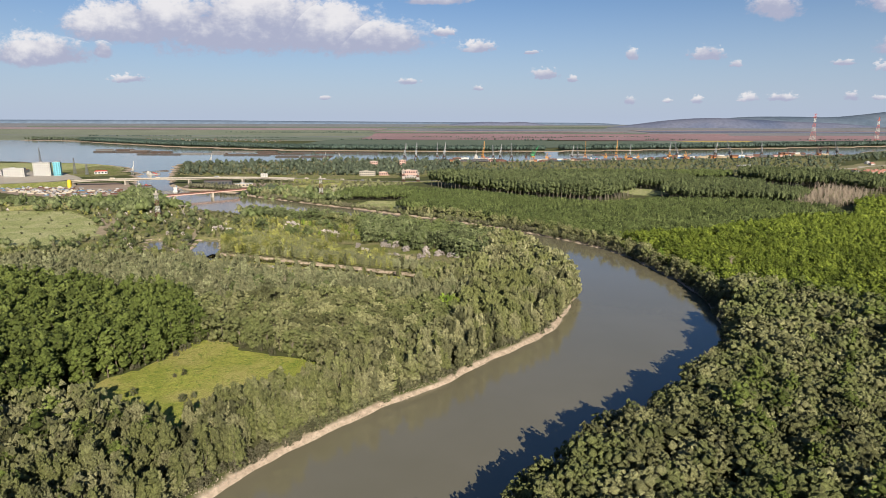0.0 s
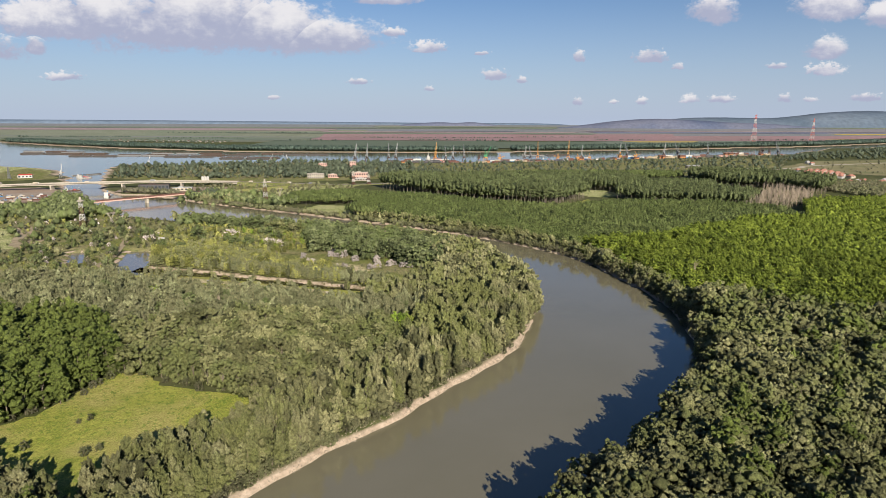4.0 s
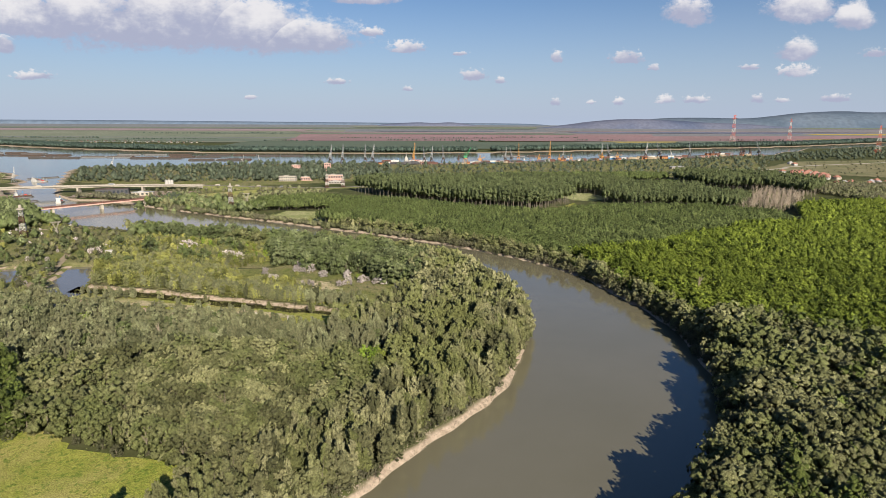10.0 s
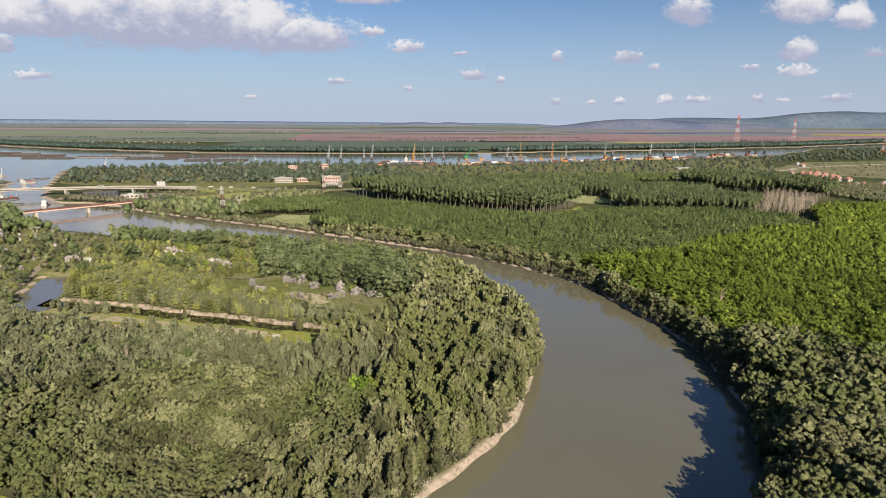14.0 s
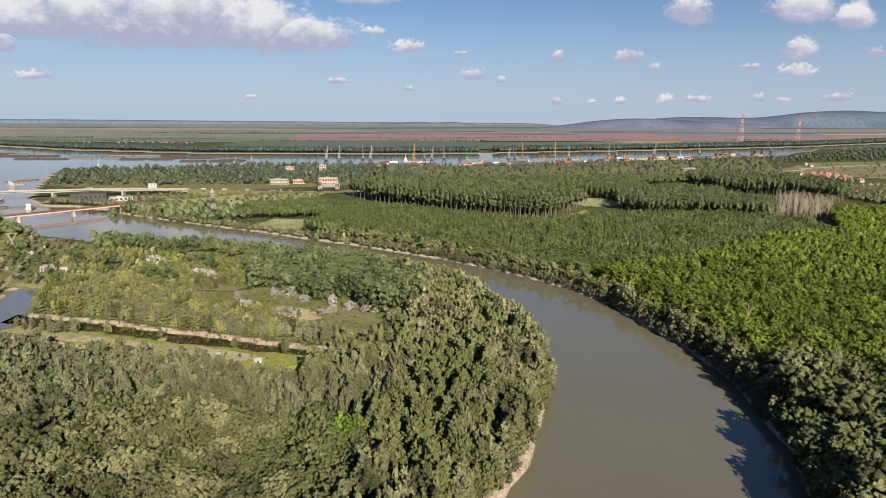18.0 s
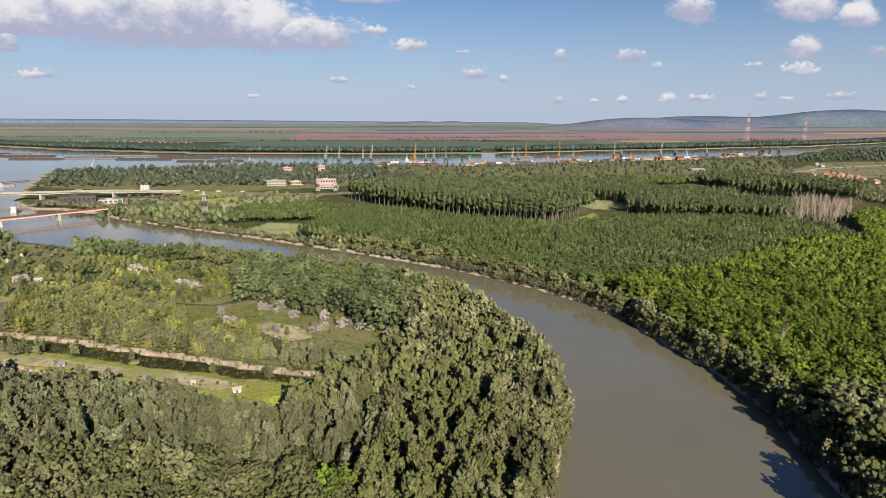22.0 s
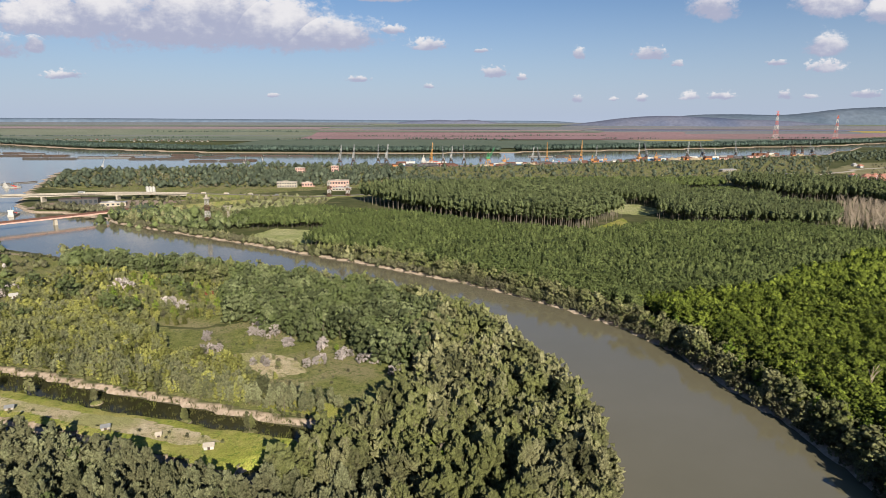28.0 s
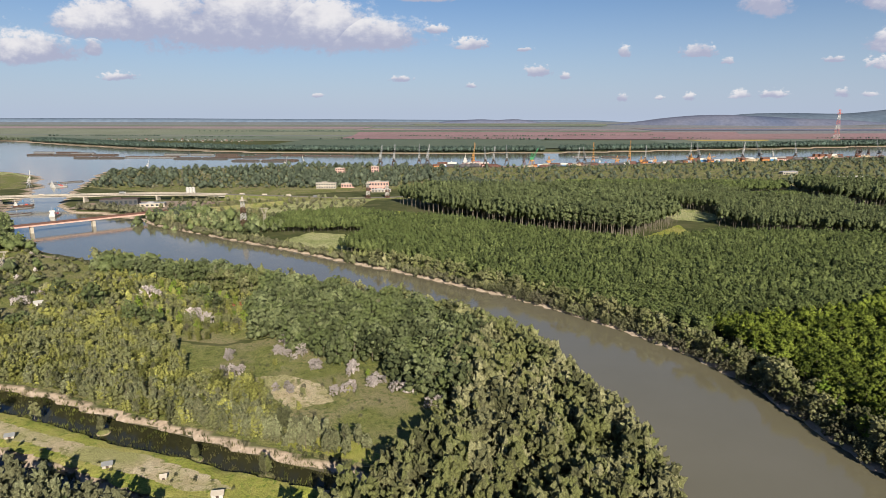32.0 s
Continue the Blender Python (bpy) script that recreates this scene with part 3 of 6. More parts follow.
def tree_model(kind, H, rng, level):
    """(trunk, crown, soft) of one tree that stands on the origin; soft: which faces of the crown are shaded smoothly."""
    L = lobes_of(kind, H, rng)
    upright = kind in ("willow", "thicket")
    big = kind in ("willow", "broad", "poplar", "thicket", "vivid", "canopy")
    C, R = np.array([c for c, r in L]), np.array([r for c, r in L])
    mean = float(np.mean(np.sqrt(R[:, 0] * R[:, 2])))
    n, rel, k = {0: (185 if big else 115, 0.28, 4), 1: (62 if big else 44, 0.42, 4), 2: (14, 0.75, 4), 3: (9, 0.75, 4)}[level]
    if kind == "broad" and level == 1:
        n, rel = 120, 0.30
    if kind == "bright" and level == 1:
        n, rel = 54, 0.37
    # places on the outside of the boughs, none of them buried in another bough
    m = n * 7
    pick = rng.choice(len(L), m, p=(R[:, 0] * R[:, 2]) / (R[:, 0] * R[:, 2]).sum())
    d = rng.normal(0, 1, (m, 3))
    d[:, 2] += 0.55
    d /= np.linalg.norm(d, axis=1, keepdims=True)
    P = C[pick] + d * R[pick] * rng.uniform(0.86, 1.10, (m, 1))
    deep = np.linalg.norm((P[:, None] - C[None]) / R[None], axis=2).min(1) < 0.82
    ok = np.nonzero(~deep)[0][:n]
    crown = [sprays(P[ok], d[ok], rel * mean, rng, 0.9 if upright else 0.3, 1.5 if upright else 0.9, k)]
    # the dense inside
    inner = 0.78 if upright else 0.68
    if level == 0:
        soft = [clump(c, r * inner, rng, upright) for c, r in zip(C, R)]
    elif level == 1:
        keep = [q for q in range(len(L)) if q % 3] if upright else range(len(L))
        soft = [clump(C[q], R[q] * inner, rng, False) for q in keep]
    else:
        lo, hi = (C - R * 0.5).min(0), (C + R * 0.5).max(0)
        soft = [clump((lo + hi) / 2, (hi - lo) / 2, rng, False)]
    n_blades = sum(len(f) for _, f in crown)
    crown += soft
    lean = rng.uniform(-0.03, 0.03, 2) * H
    low = (lean[0] * 0.5, lean[1] * 0.5, H * 0.38)
    if level >= 2:
        wood = [tube((0, 0, -0.5), (0, 0, H * 0.62), 0.008 * H, 0.005 * H, 3)]
    else:
        wood = [tube((0, 0, -0.6), low, 0.013 * H, 0.009 * H), tube(low, (lean[0], lean[1], H * 0.78), 0.009 * H, 0.003 * H)]
        for q in range(4 if level == 0 else 1):
            c, r = L[(q * 2 + 1) % len(L)]
            wood.append(tube((lean[0] * 0.4, lean[1] * 0.4, H * rng.uniform(0.25, 0.4)), np.array(c) + np.array((0, 0, r[2] * 0.9)), 0.007 * H, 0.002 * H, 4))
    crown = merged(crown)
    return merged(wood), crown, np.arange(len(crown[1])) >= n_blades


def hex_points(poly, gap, jitter, rng, turn=0.0, rows=None):
    """Places of trees in a polygon: a loose hexagonal grid, or rows."""
    A = np.asarray(poly, float)
    c = A.mean(0)
    R = np.hypot(*(A - c).T).max() + gap
    gy = rows or gap * 0.87
    k, j = np.meshgrid(np.arange(-int(R / gap) - 1, int(R / gap) + 2), np.arange(-int(R / gy) - 1, int(R / gy) + 2))
    P = np.stack([(k + 0.5 * (j % 2)).ravel() * gap, j.ravel() * gy], 1)
    P += rng.uniform(-1, 1, P.shape) * gap * jitter
    s, co = math.sin(turn), math.cos(turn)
    P = c + P @ np.array([[co, s], [-s, co]])
    return P[inside(P, A)]


def reach(P):
    """How near the flight comes to a place that it looks at."""
    return np.hypot(P[:, 0], np.maximum(0, P[:, 1] - 265))


MODELS = {}


def models(kind, level):
    """Four variants of a tree one metre high, at a level of detail."""
    if (kind, level) not in MODELS:
        rng = np.random.default_rng(abs(sum(map(ord, kind))) * 10 + level)
        H = 10.0
        out = []
        for _ in range(5):
            wood, crown, soft = tree_model(kind, H, rng, level)
            out.append(((wood[0] / H, wood[1]), (crown[0] / H, crown[1]), soft))
        MODELS[kind, level] = out
    return MODELS[kind, level]


PLANTED = {}  # kind -> list of (x, y, height) that still stand to be built


def plant(kind, poly, gap, H, jitter=0.35, spread=0.18, turn=0.0, rows=None, clear=(), seed=1, margin=2.0, thin=0.0):
    rng = np.random.default_rng(seed)
    P = hex_points(poly, gap, jitter, rng, turn, rows)
    if len(P) == 0:
        return
    keep = water_dist(P) > margin
    for c in clear:
        keep &= ~inside(P, c)
    if thin:
        keep &= rng.uniform(0, 1, len(P)) > thin + 0.35 * wobble(P, 60, seed + 3)
    P = P[keep]
    h = H * (1 + spread * rng.uniform(-1, 1, len(P)) + 0.4 * spread * wobble(P, 70, seed))
    PLANTED.setdefault(kind, []).extend(np.column_stack([P, h]).tolist())


TREE_WORDS = {
    "willow": ("willow_tree", "grey-green willow tree with upright feathery boughs", "willow trees on the flood plain"),
    "canopy": ("bank_tree", "grey-green broadleaf tree of the bank with a full crown", "trees of the bank wood"),
    "far_broad": ("harbour_tree", "dark green broadleaf tree on the harbour grounds", "trees of the harbour"),
    "far_grove": ("shore_tree", "dark green tree, blued as painted haze, of the far shore belt", "trees along the far shore"),
    "far_scrub": ("harbour_bush", "dusty olive bush on the scrubland behind the port", "bushes behind the port"),
    "poplar": ("poplar_tree", "tall mid-green poplar tree with a leafy oval crown", "poplar trees of the wood"),
    "broad": ("broadleaf_tree", "dark green broadleaf tree with a wide rounded crown", "broadleaf trees of the wood"),
    "bright": ("plantation_tree", "bright yellow-green plantation poplar standing in rows", "bright plantation trees"),
    "grove": ("grove_tree", "slender dark green plantation poplar with a pale trunk", "dark plantation trees"),
    "tall": ("tall_plantation_tree", "tall plantation poplar with a bare pale trunk", "tall plantation trees"),
    "thicket": ("young_willow", "slim olive-grey young willow of a dense thicket", "young willows of the thicket"),
    "yellow": ("yellow_green_bush", "yellow-green bushy young tree beside the canal", "bushes north of the canal"),
    "silver": ("silver_bush", "pale silvery flowering bush on rough grass", "silver bushes on the rough grass"),
    "scrub": ("scrub_bush", "olive-green scrub bush on rough ground", "scrub bushes"),
    "vivid": ("lone_broadleaf_tree", "vivid green broadleaf tree with a full round crown", "vivid green trees"),
}


def grow(singles):
    """Raise all that was planted: the nearest as trees of their own, the rest joined by kind and distance."""
    rng = np.random.default_rng(77)
    for kind, rows in PLANTED.items():
        T = np.array(rows)
        # what stands abeam of or behind the flight is never looked at
        T = T[(T[:, 1] > 132) & (T[:, 0] > -0.97 * T[:, 1] - 40) & (T[:, 0] < 0.74 * T[:, 1] + 55)]
        d = reach(T[:, :2])
        near = np.zeros(len(T), bool)
        order = np.argsort(d + 400 * (T[:, 1] < 150))
        near[order[: singles.get(kind, 0)]] = True
        z = height(T[:, :2])
        turn, wide = rng.uniform(0, 6.28, len(T)), rng.uniform(0.85, 1.2, len(T))
        bark = PALE_BARK if kind in ("grove", "bright", "tall") else BARK
        name, label, group = TREE_WORDS[kind]
        stock = []
        for wood, crown, soft in models(kind, 0)[:4] + models(kind, 1)[:4]:
            stock.append((solid("trunk", wood[0], wood[1], [bark], link=False), solid("crown", crown[0], crown[1], [LEAF[kind]], smooth=soft, link=False)))
        for i in np.nonzero(near)[0]:
            ob = new(name)
            tagged(ob, label, "tree" if "bush" not in name else "bush", group)
            w = T[i, 2] * wide[i]
            ob.matrix_world = Matrix.LocRotScale((T[i, 0], T[i, 1], z[i]), Euler((0, 0, turn[i])), (w, w, T[i, 2]))
            a, b = stock[i % 4 + (0 if d[i] < 175 else 4)]
            new("trunk", a).parent = ob
            new("crown", b).parent = ob
        level = np.where(d < 145, 0, np.where(d < (500 if kind in ("broad", "silver", "vivid", "canopy") else 400), 1, np.where(d < 850, 2, 3)))
        for lv, word in ((0, "near"), (1, "middle"), (2, "far"), (3, "distant")):
            sel = np.nonzero(~near & (level == lv))[0]
            if len(sel) == 0:
                continue
            W, C, S_all, nw, nc = [[], []], [[], []], [], 0, 0
            var = models(kind, lv)
            pick = rng.integers(0, len(var), len(sel))
            for k, (wood, crown, soft) in enumerate(var):
                S = sel[pick == k]
                if len(S) == 0:
                    continue
                S_all.append(np.tile(soft, len(S)))
                s, c = np.sin(turn[S])[:, None], np.cos(turn[S])[:, None]
                for (v, f), store, which in ((wood, W, 0), (crown, C, 1)):
                    w = (T[S, 2] * wide[S])[:, None]
                    x = (v[None, :, 0] * c - v[None, :, 1] * s) * w + T[S, 0][:, None]
                    y = (v[None, :, 0] * s + v[None, :, 1] * c) * w + T[S, 1][:, None]
                    zz = v[None, :, 2] * T[S, 2][:, None] + z[S][:, None]
                    base = (np.arange(len(S)) * len(v))[:, None, None]
                    n0 = nw if which == 0 else nc
                    store[0].append(np.stack([x, y, zz], 2).reshape(-1, 3))
                    store[1].append((f[None] + base + n0).reshape(-1, f.shape[1]))
                    if which == 0:
                        nw += len(S) * len(v)
                    else:
                        nc += len(S) * len(v)
            wood = new(name + "s_" + word)
            tagged(wood, "stand of " + label.split(" with")[0] + "s", "trees", kind="stuff")
            t = solid("trunks", np.vstack(W[0]), np.vstack(W[1]), [bark], parent=wood)
            c = solid("crowns", np.vstack(C[0]), np.vstack(C[1]), [LEAF[kind]], smooth=np.concatenate(S_all), parent=wood)
            tagged(t, kind="stuff"), tagged(c, kind="stuff")


# ================= the woods, stand by stand =================
def strip(bank, i, j, inner, outer):
    """A belt beside a bank, between two distances to its landward side (the left of its run when positive)."""
    A = np.array(bank[i:j], float)
    t = np.gradient(A, axis=0)
    t /= np.linalg.norm(t, axis=1, keepdims=True)
    n = np.column_stack([-t[:, 1], t[:, 0]])
    return [tuple(p) for p in A + n * inner] + [tuple(p) for p in (A + n * outer)[::-1]]


BRIGHT_AREA = [(104, 592), (118, 548), (134, 500), (143, 460), (147, 415), (154, 394), (186, 376), (250, 362), (340, 348), (470, 330), (760, 420), (720, 700), (600, 915),
               (470, 880), (392, 730), (330, 733), (284, 684), (240, 660), (200, 624), (165, 605)]
FRONT_GROVE = [(-150, 768), (-60, 715), (-6, 674), (30, 642), (60, 612), (104, 574), (126, 600), (165, 610), (200, 630), (240, 666), (284, 690), (330, 738), (392, 736), (400, 800), (330, 860),
               (240, 862), (185, 850), (120, 812), (30, 850), (-60, 915), (-130, 935), (-190, 920), (-190, 870), (-140, 850)]
ROW_GROVE = [(-76, 965), (25, 890), (104, 852), (124, 854), (186, 940), (150, 1040), (60, 1075), (-60, 1085), (-150, 1060)]
SIDE_GROVE = [(222, 935), (254, 889), (301, 890), (325, 874), (385, 862), (430, 900), (430, 950), (390, 1000), (420, 1060), (330, 1080), (262, 1040)]
BACK_GROVE = [(-140, 1150), (-60, 1165), (45, 1105), (105, 1107), (137, 1095), (185, 1049), (253, 1013), (300, 1060), (322, 1105), (300, 1185), (200, 1190), (0, 1185), (-120, 1190)]
YOUNG_GROVE = [(323, 1103), (416, 1104), (432, 1216), (375, 1199), (318, 1180)]
REAR_GROVE = [(60, 1200), (300, 1195), (375, 1207), (424, 1226), (446, 1295), (250, 1280), (80, 1260)]
CORNER_WOOD = [(430, 1211), (440, 1138), (469, 1094), (530, 1075), (560, 1000), (640, 1090), (640, 1170), (610, 1200), (550, 1270), (458, 1290)]
EDGE_WOOD = [(600, 1100), (620, 930), (700, 900), (900, 1000), (880, 1180), (720, 1200)]
DEAD_STAND = [(385, 858), (430, 848), (490, 905), (540, 985), (530, 1060), (490, 1060), (470, 980), (425, 920)]

# --- the near left bank
for bx, by, bh in ((-149, 247, 3.4), (-152, 244, 2.4), (-160, 225, 4.0), (-136, 222, 4.2), (-133, 226, 3.2), (-105, 236, 3.0), (-116, 240, 2.2), (-182, 286, 5.5), (-186, 278, 4.5)):
    PLANTED.setdefault("scrub", []).append([bx, by, bh])
plant("scrub", [(-188, 226), (-180, 240), (-170, 256), (-160, 289), (-145, 286), (-108, 272), (-84, 264), (-80, 268), (-108, 278), (-145, 292), (-166, 294), (-176, 258)], 5.0, 3.2, seed=110, thin=0.45, spread=0.4)
plant("willow", strip(LEFT_BANK, 2, 13, 2, 28), 6.6, 14.5, spread=0.28, seed=11, margin=3.0, clear=[MEADOW_EDGE])
plant("willow", [(-330, 60), (-128, 60), (-112, 150), (-128, 196), (-175, 208), (-200, 190), (-330, 190)], 6.6, 15, seed=12)
plant("poplar", [(-330, 60), (-128, 60), (-112, 150), (-128, 190), (-330, 190)], 17, 17, seed=13)
plant("poplar", [(-400, 190), (-190, 205), (-188, 228), (-171, 256), (-166, 284), (-160, 292), (-200, 338), (-400, 372)], 6.6, 19.5, seed=14)
plant("canopy", [(-200, 338), (-160, 291), (-145, 288), (-134, 279), (-108, 274), (-80, 265), (-42, 285), (-22, 318), (-30, 352), (-120, 362)], 6.8, 13.5, seed=15, spread=0.24)
plant("willow", [(-112, 238), (-80, 262), (-42, 285), (-18, 310), (-30, 262), (-74, 215), (-100, 185), (-130, 205)], 6.6, 12.5, seed=16, clear=[MEADOW_EDGE])
plant("thicket", [(-400, 376), (-200, 340), (-120, 364), (-30, 354), (-20, 392), (-70, 396), (-130, 412), (-262, 448), (-400, 440)], 5.8, 12, seed=17, spread=0.28)
plant("broad", [(-400, 376), (-200, 340), (-120, 364), (-30, 354), (-20, 392), (-130, 405), (-262, 440), (-400, 430)], 26, 11, seed=18, thin=0.3)
plant("willow", [(-22, 318), (10, 322), (22, 350), (39, 400), (41, 440), (38, 470), (28, 505), (8, 545), (-16, 562), (-30, 535), (-22, 480), (-40, 446), (-46, 424), (-64, 398), (-26, 390), (-30, 354)],
      6.6, 15, seed=19, spread=0.3)
plant("vivid", [(-50, 340), (-30, 340), (-30, 360), (-50, 360)], 18, 12.5, seed=20)
plant("vivid", [(-26, 322), (20, 345), (30, 400), (20, 460), (-20, 470), (-24, 400)], 34, 13, seed=21)
plant("scrub", strip(LEFT_BANK, 2, 21, 1, 7), 3.2, 4.6, seed=120, margin=2.2)
# --- north of the canal
def stand(kind, spots, H, seed, spread=0.15):
    """Single trees and bushes on known spots."""
    rng = np.random.default_rng(seed)
    PLANTED.setdefault(kind, []).extend([[x, y, H * f * (1 + spread * rng.uniform(-1, 1))] for x, y, f in spots])


CLEARING = [(-167, 542), (-128, 533), (-133, 559), (-111, 554), (-76, 516), (-51, 496), (-55, 479), (-91, 472), (-109, 499), (-123, 512)]
DOMES = [(-144, 561), (-166, 652), (-125, 634), (-89, 620), (-60, 602), (-26, 576), (-8, 540), (-12, 510), (-24, 488), (-45, 499), (-57, 537), (-82, 527), (-118, 548)]
BIG_TREES = [(-258, 599, 1.1), (-213, 572, 1.0), (-193, 615, 1.05), (-297, 621, 0.9), (-198, 565, 0.9), (-254, 552, 0.8), (-203, 622, 0.9), (-266, 607, 0.8), (-222, 580, 0.8), (-183, 606, 0.75)]
SILVER_SPOTS = [(-238, 627), (-177, 580), (-185, 583), (-136, 531), (-116, 549), (-117, 536), (-108, 535), (-90, 525), (-74, 520), (-59, 508), (-42, 505), (-34, 492), (-99, 499),
                (-73, 498), (-130, 512), (-48, 501), (-309, 601), (-303, 610), (-240, 619), (-228, 622), (-190, 590)]
plant("yellow", [(-285, 558), (-268, 584), (-227, 571), (-177, 546), (-143, 500), (-120, 505), (-106, 493), (-88, 468), (-89, 456), (-188, 482), (-218, 488), (-262, 506)], 4.4, 7.0, seed=22, margin=3, spread=0.35)
plant("thicket", [(-285, 558), (-268, 584), (-177, 546), (-143, 500), (-106, 493), (-88, 468), (-188, 482), (-262, 506)], 10, 7.4, seed=222, margin=3, spread=0.3)
plant("thicket", [(-200, 489), (-144, 470), (-116, 460), (-60, 447), (-48, 456), (-84, 468), (-140, 486), (-196, 502)], 4.2, 8.4, seed=23, margin=4.5, spread=0.2)
rngc = np.random.default_rng(40)
stand("silver", [(x + rngc.uniform(-4, 4), y + rngc.uniform(-4, 4), rngc.uniform(0.7, 1.2)) for x, y in SILVER_SPOTS for _ in range(4)], 5.2, 24)
stand("silver", [(-240, 626, 1.5), (-234, 622, 1.4), (-228, 619, 1.3), (-180, 582, 1.4), (-174, 578, 1.2), (-188, 586, 1.3)], 6.0, 242)
stand("broad", BIG_TREES, 14.5, 240)
stand("willow", [(-190.5, 467, 0.95)], 9.0, 241)
stand("vivid", [(-36, 341, 1.0), (-32, 343, 0.95), (-39, 344, 0.92), (-35, 337, 0.9), (-33, 339, 0.97), (-201, 398, 0.85), (-204, 401, 0.8), (-198, 400, 0.8)], 15.5, 243)
plant("broad", DOMES, 8.2, 15.5, seed=26, spread=0.14, jitter=0.45)
plant("broad", [(-330, 698), (-312, 676), (-262, 664), (-226, 660), (-190, 648), (-180, 668), (-262, 686), (-320, 706)], 8.5, 13.5, seed=27, spread=0.2)
plant("canopy", [(-215, 650), (-158, 628), (-120, 632), (-140, 641), (-200, 668)], 7.5, 12.5, seed=227, spread=0.2)
plant("willow", strip(LEFT_BANK, 10, 16, 0, 7), 4.6, 15, seed=123, margin=0.3)
plant("canopy", strip(LEFT_BANK, 14, 19, 2, 9), 6.5, 15, seed=223, margin=1.0, spread=0.25, thin=0.1)
plant("willow", strip(LEFT_BANK, 16, 22, 0, 6), 6.5, 11, seed=224, margin=0.3, spread=0.3)
plant("scrub", CLEARING, 7, 1.8, seed=25, thin=0.5, spread=0.4)
plant("yellow", CLEARING, 14, 3.6, seed=125, thin=0.5)
plant("vivid", [(-135, 560), (-80, 530), (-60, 506), (-50, 500), (-70, 528), (-120, 562)], 9, 4.6, seed=126, thin=0.3)
plant("yellow", [(-240, 575), (-170, 548), (-145, 563), (-160, 625), (-205, 645), (-300, 680), (-315, 610)], 5.6, 5.6, seed=28, thin=0.15, spread=0.3)
plant("vivid", [(-230, 585), (-165, 560), (-148, 570), (-162, 620), (-250, 650)], 12, 7.5, seed=31, spread=0.3, thin=0.2)
plant("scrub", [(-240, 565), (-150, 552), (-145, 570), (-160, 620), (-210, 640), (-320, 700), (-410, 735), (-400, 650), (-300, 600)], 9.5, 4.2, seed=29, thin=0.3, spread=0.4)
plant("scrub", [(-262, 500), (-200, 486), (-156, 471), (-119, 461), (-84, 450), (-52, 442), (-48, 448), (-84, 457), (-119, 468), (-156, 478), (-200, 494), (-262, 508)], 3.4, 1.7, seed=225, margin=-0.6, thin=0.3, spread=0.5)
plant("yellow", [(-262, 502), (-200, 488), (-119, 463), (-52, 444), (-48, 448), (-119, 468), (-200, 494), (-262, 508)], 7, 3.0, seed=226, margin=0.2, thin=0.3, spread=0.5)
plant("thicket", [(-262, 488), (-222, 476), (-200, 468), (-204, 458), (-262, 472)], 5, 6.5, seed=228, margin=0.5, thin=0.2, spread=0.3)
# --- rough ground by the ponds, and the far left
ROUGH = [(-760, 700), (-560, 460), (-262, 452), (-262, 500), (-270, 580), (-320, 640), (-410, 740), (-480, 780), (-640, 770)]
FIELD_LEFT = [(-660, 690), (-556, 704), (-486, 650), (-410, 560), (-430, 508), (-470, 470), (-560, 450), (-760, 560)]
plant("scrub", ROUGH, 13, 5.0, seed=32, thin=0.35, clear=[FIELD_LEFT])
plant("broad", ROUGH, 22, 9.0, seed=33, thin=0.35, spread=0.4, clear=[FIELD_LEFT])
plant("yellow", ROUGH, 12, 4.2, seed=233, thin=0.4, spread=0.4, clear=[FIELD_LEFT])
plant("willow", ROUGH, 27, 7.5, seed=133, thin=0.4, clear=[FIELD_LEFT])
plant("silver", ROUGH, 30, 4.0, seed=134, thin=0.4, clear=[FIELD_LEFT])
plant("scrub", [(-240, 468), (-190, 456), (-150, 445), (-116, 437), (-84, 428), (-90, 420), (-118, 428), (-155, 438), (-240, 460)], 8, 1.7, seed=136, thin=0.4)
plant("yellow", [(-220, 487), (-156, 468), (-100, 452), (-70, 446), (-70, 452), (-110, 462), (-160, 478), (-220, 495)], 12, 3.4, seed=137, thin=0.4, margin=1.5)
plant("willow", [(-560, 452), (-262, 440), (-262, 470), (-330, 480), (-430, 490)], 9, 7.5, seed=34, thin=0.35)
plant("scrub", FIELD_LEFT, 24, 3.2, seed=35, thin=0.4)
plant("broad", [(-640, 470), (-430, 505), (-400, 560), (-440, 520), (-560, 490)], 11, 8, seed=135, thin=0.2)
plant("broad", [(-720, 730), (-560, 715), (-500, 720), (-470, 780), (-530, 800), (-720, 770)], 10, 10, seed=36, thin=0.1, spread=0.4)
plant("broad", [(-520, 770), (-440, 740), (-400, 745), (-470, 786), (-510, 825), (-540, 850), (-580, 830)], 9, 11, seed=37, margin=3)
plant("broad", [(-502, 704), (-455, 688), (-440, 735), (-500, 790), (-590, 868), (-548, 880), (-470, 775)], 9, 14.5, seed=138, spread=0.3, margin=3)
# --- the right bank
plant("canopy", [(0, 100), (10, 158), (40, 195), (70, 229), (102, 268), (122, 308), (136, 350), (146, 400), (172, 396), (196, 368), (250, 356), (340, 342), (470, 324), (470, 60), (60, 60)],
      7.4, 20, seed=41, margin=3, spread=0.14)
plant("poplar", [(40, 100), (80, 212), (140, 320), (156, 390), (250, 352), (340, 338), (470, 320), (470, 60)], 19, 22, seed=42)
plant("canopy", strip(RIGHT_BANK, 9, 21, -3, -13), 6.2, 11, seed=43, spread=0.32)
plant("vivid", strip(RIGHT_BANK, 10, 15, -6, -16), 11, 11, seed=143, spread=0.25)
plant("willow", strip(RIGHT_BANK, 9, 22, -2, -9), 8.5, 8.5, seed=44, spread=0.3)
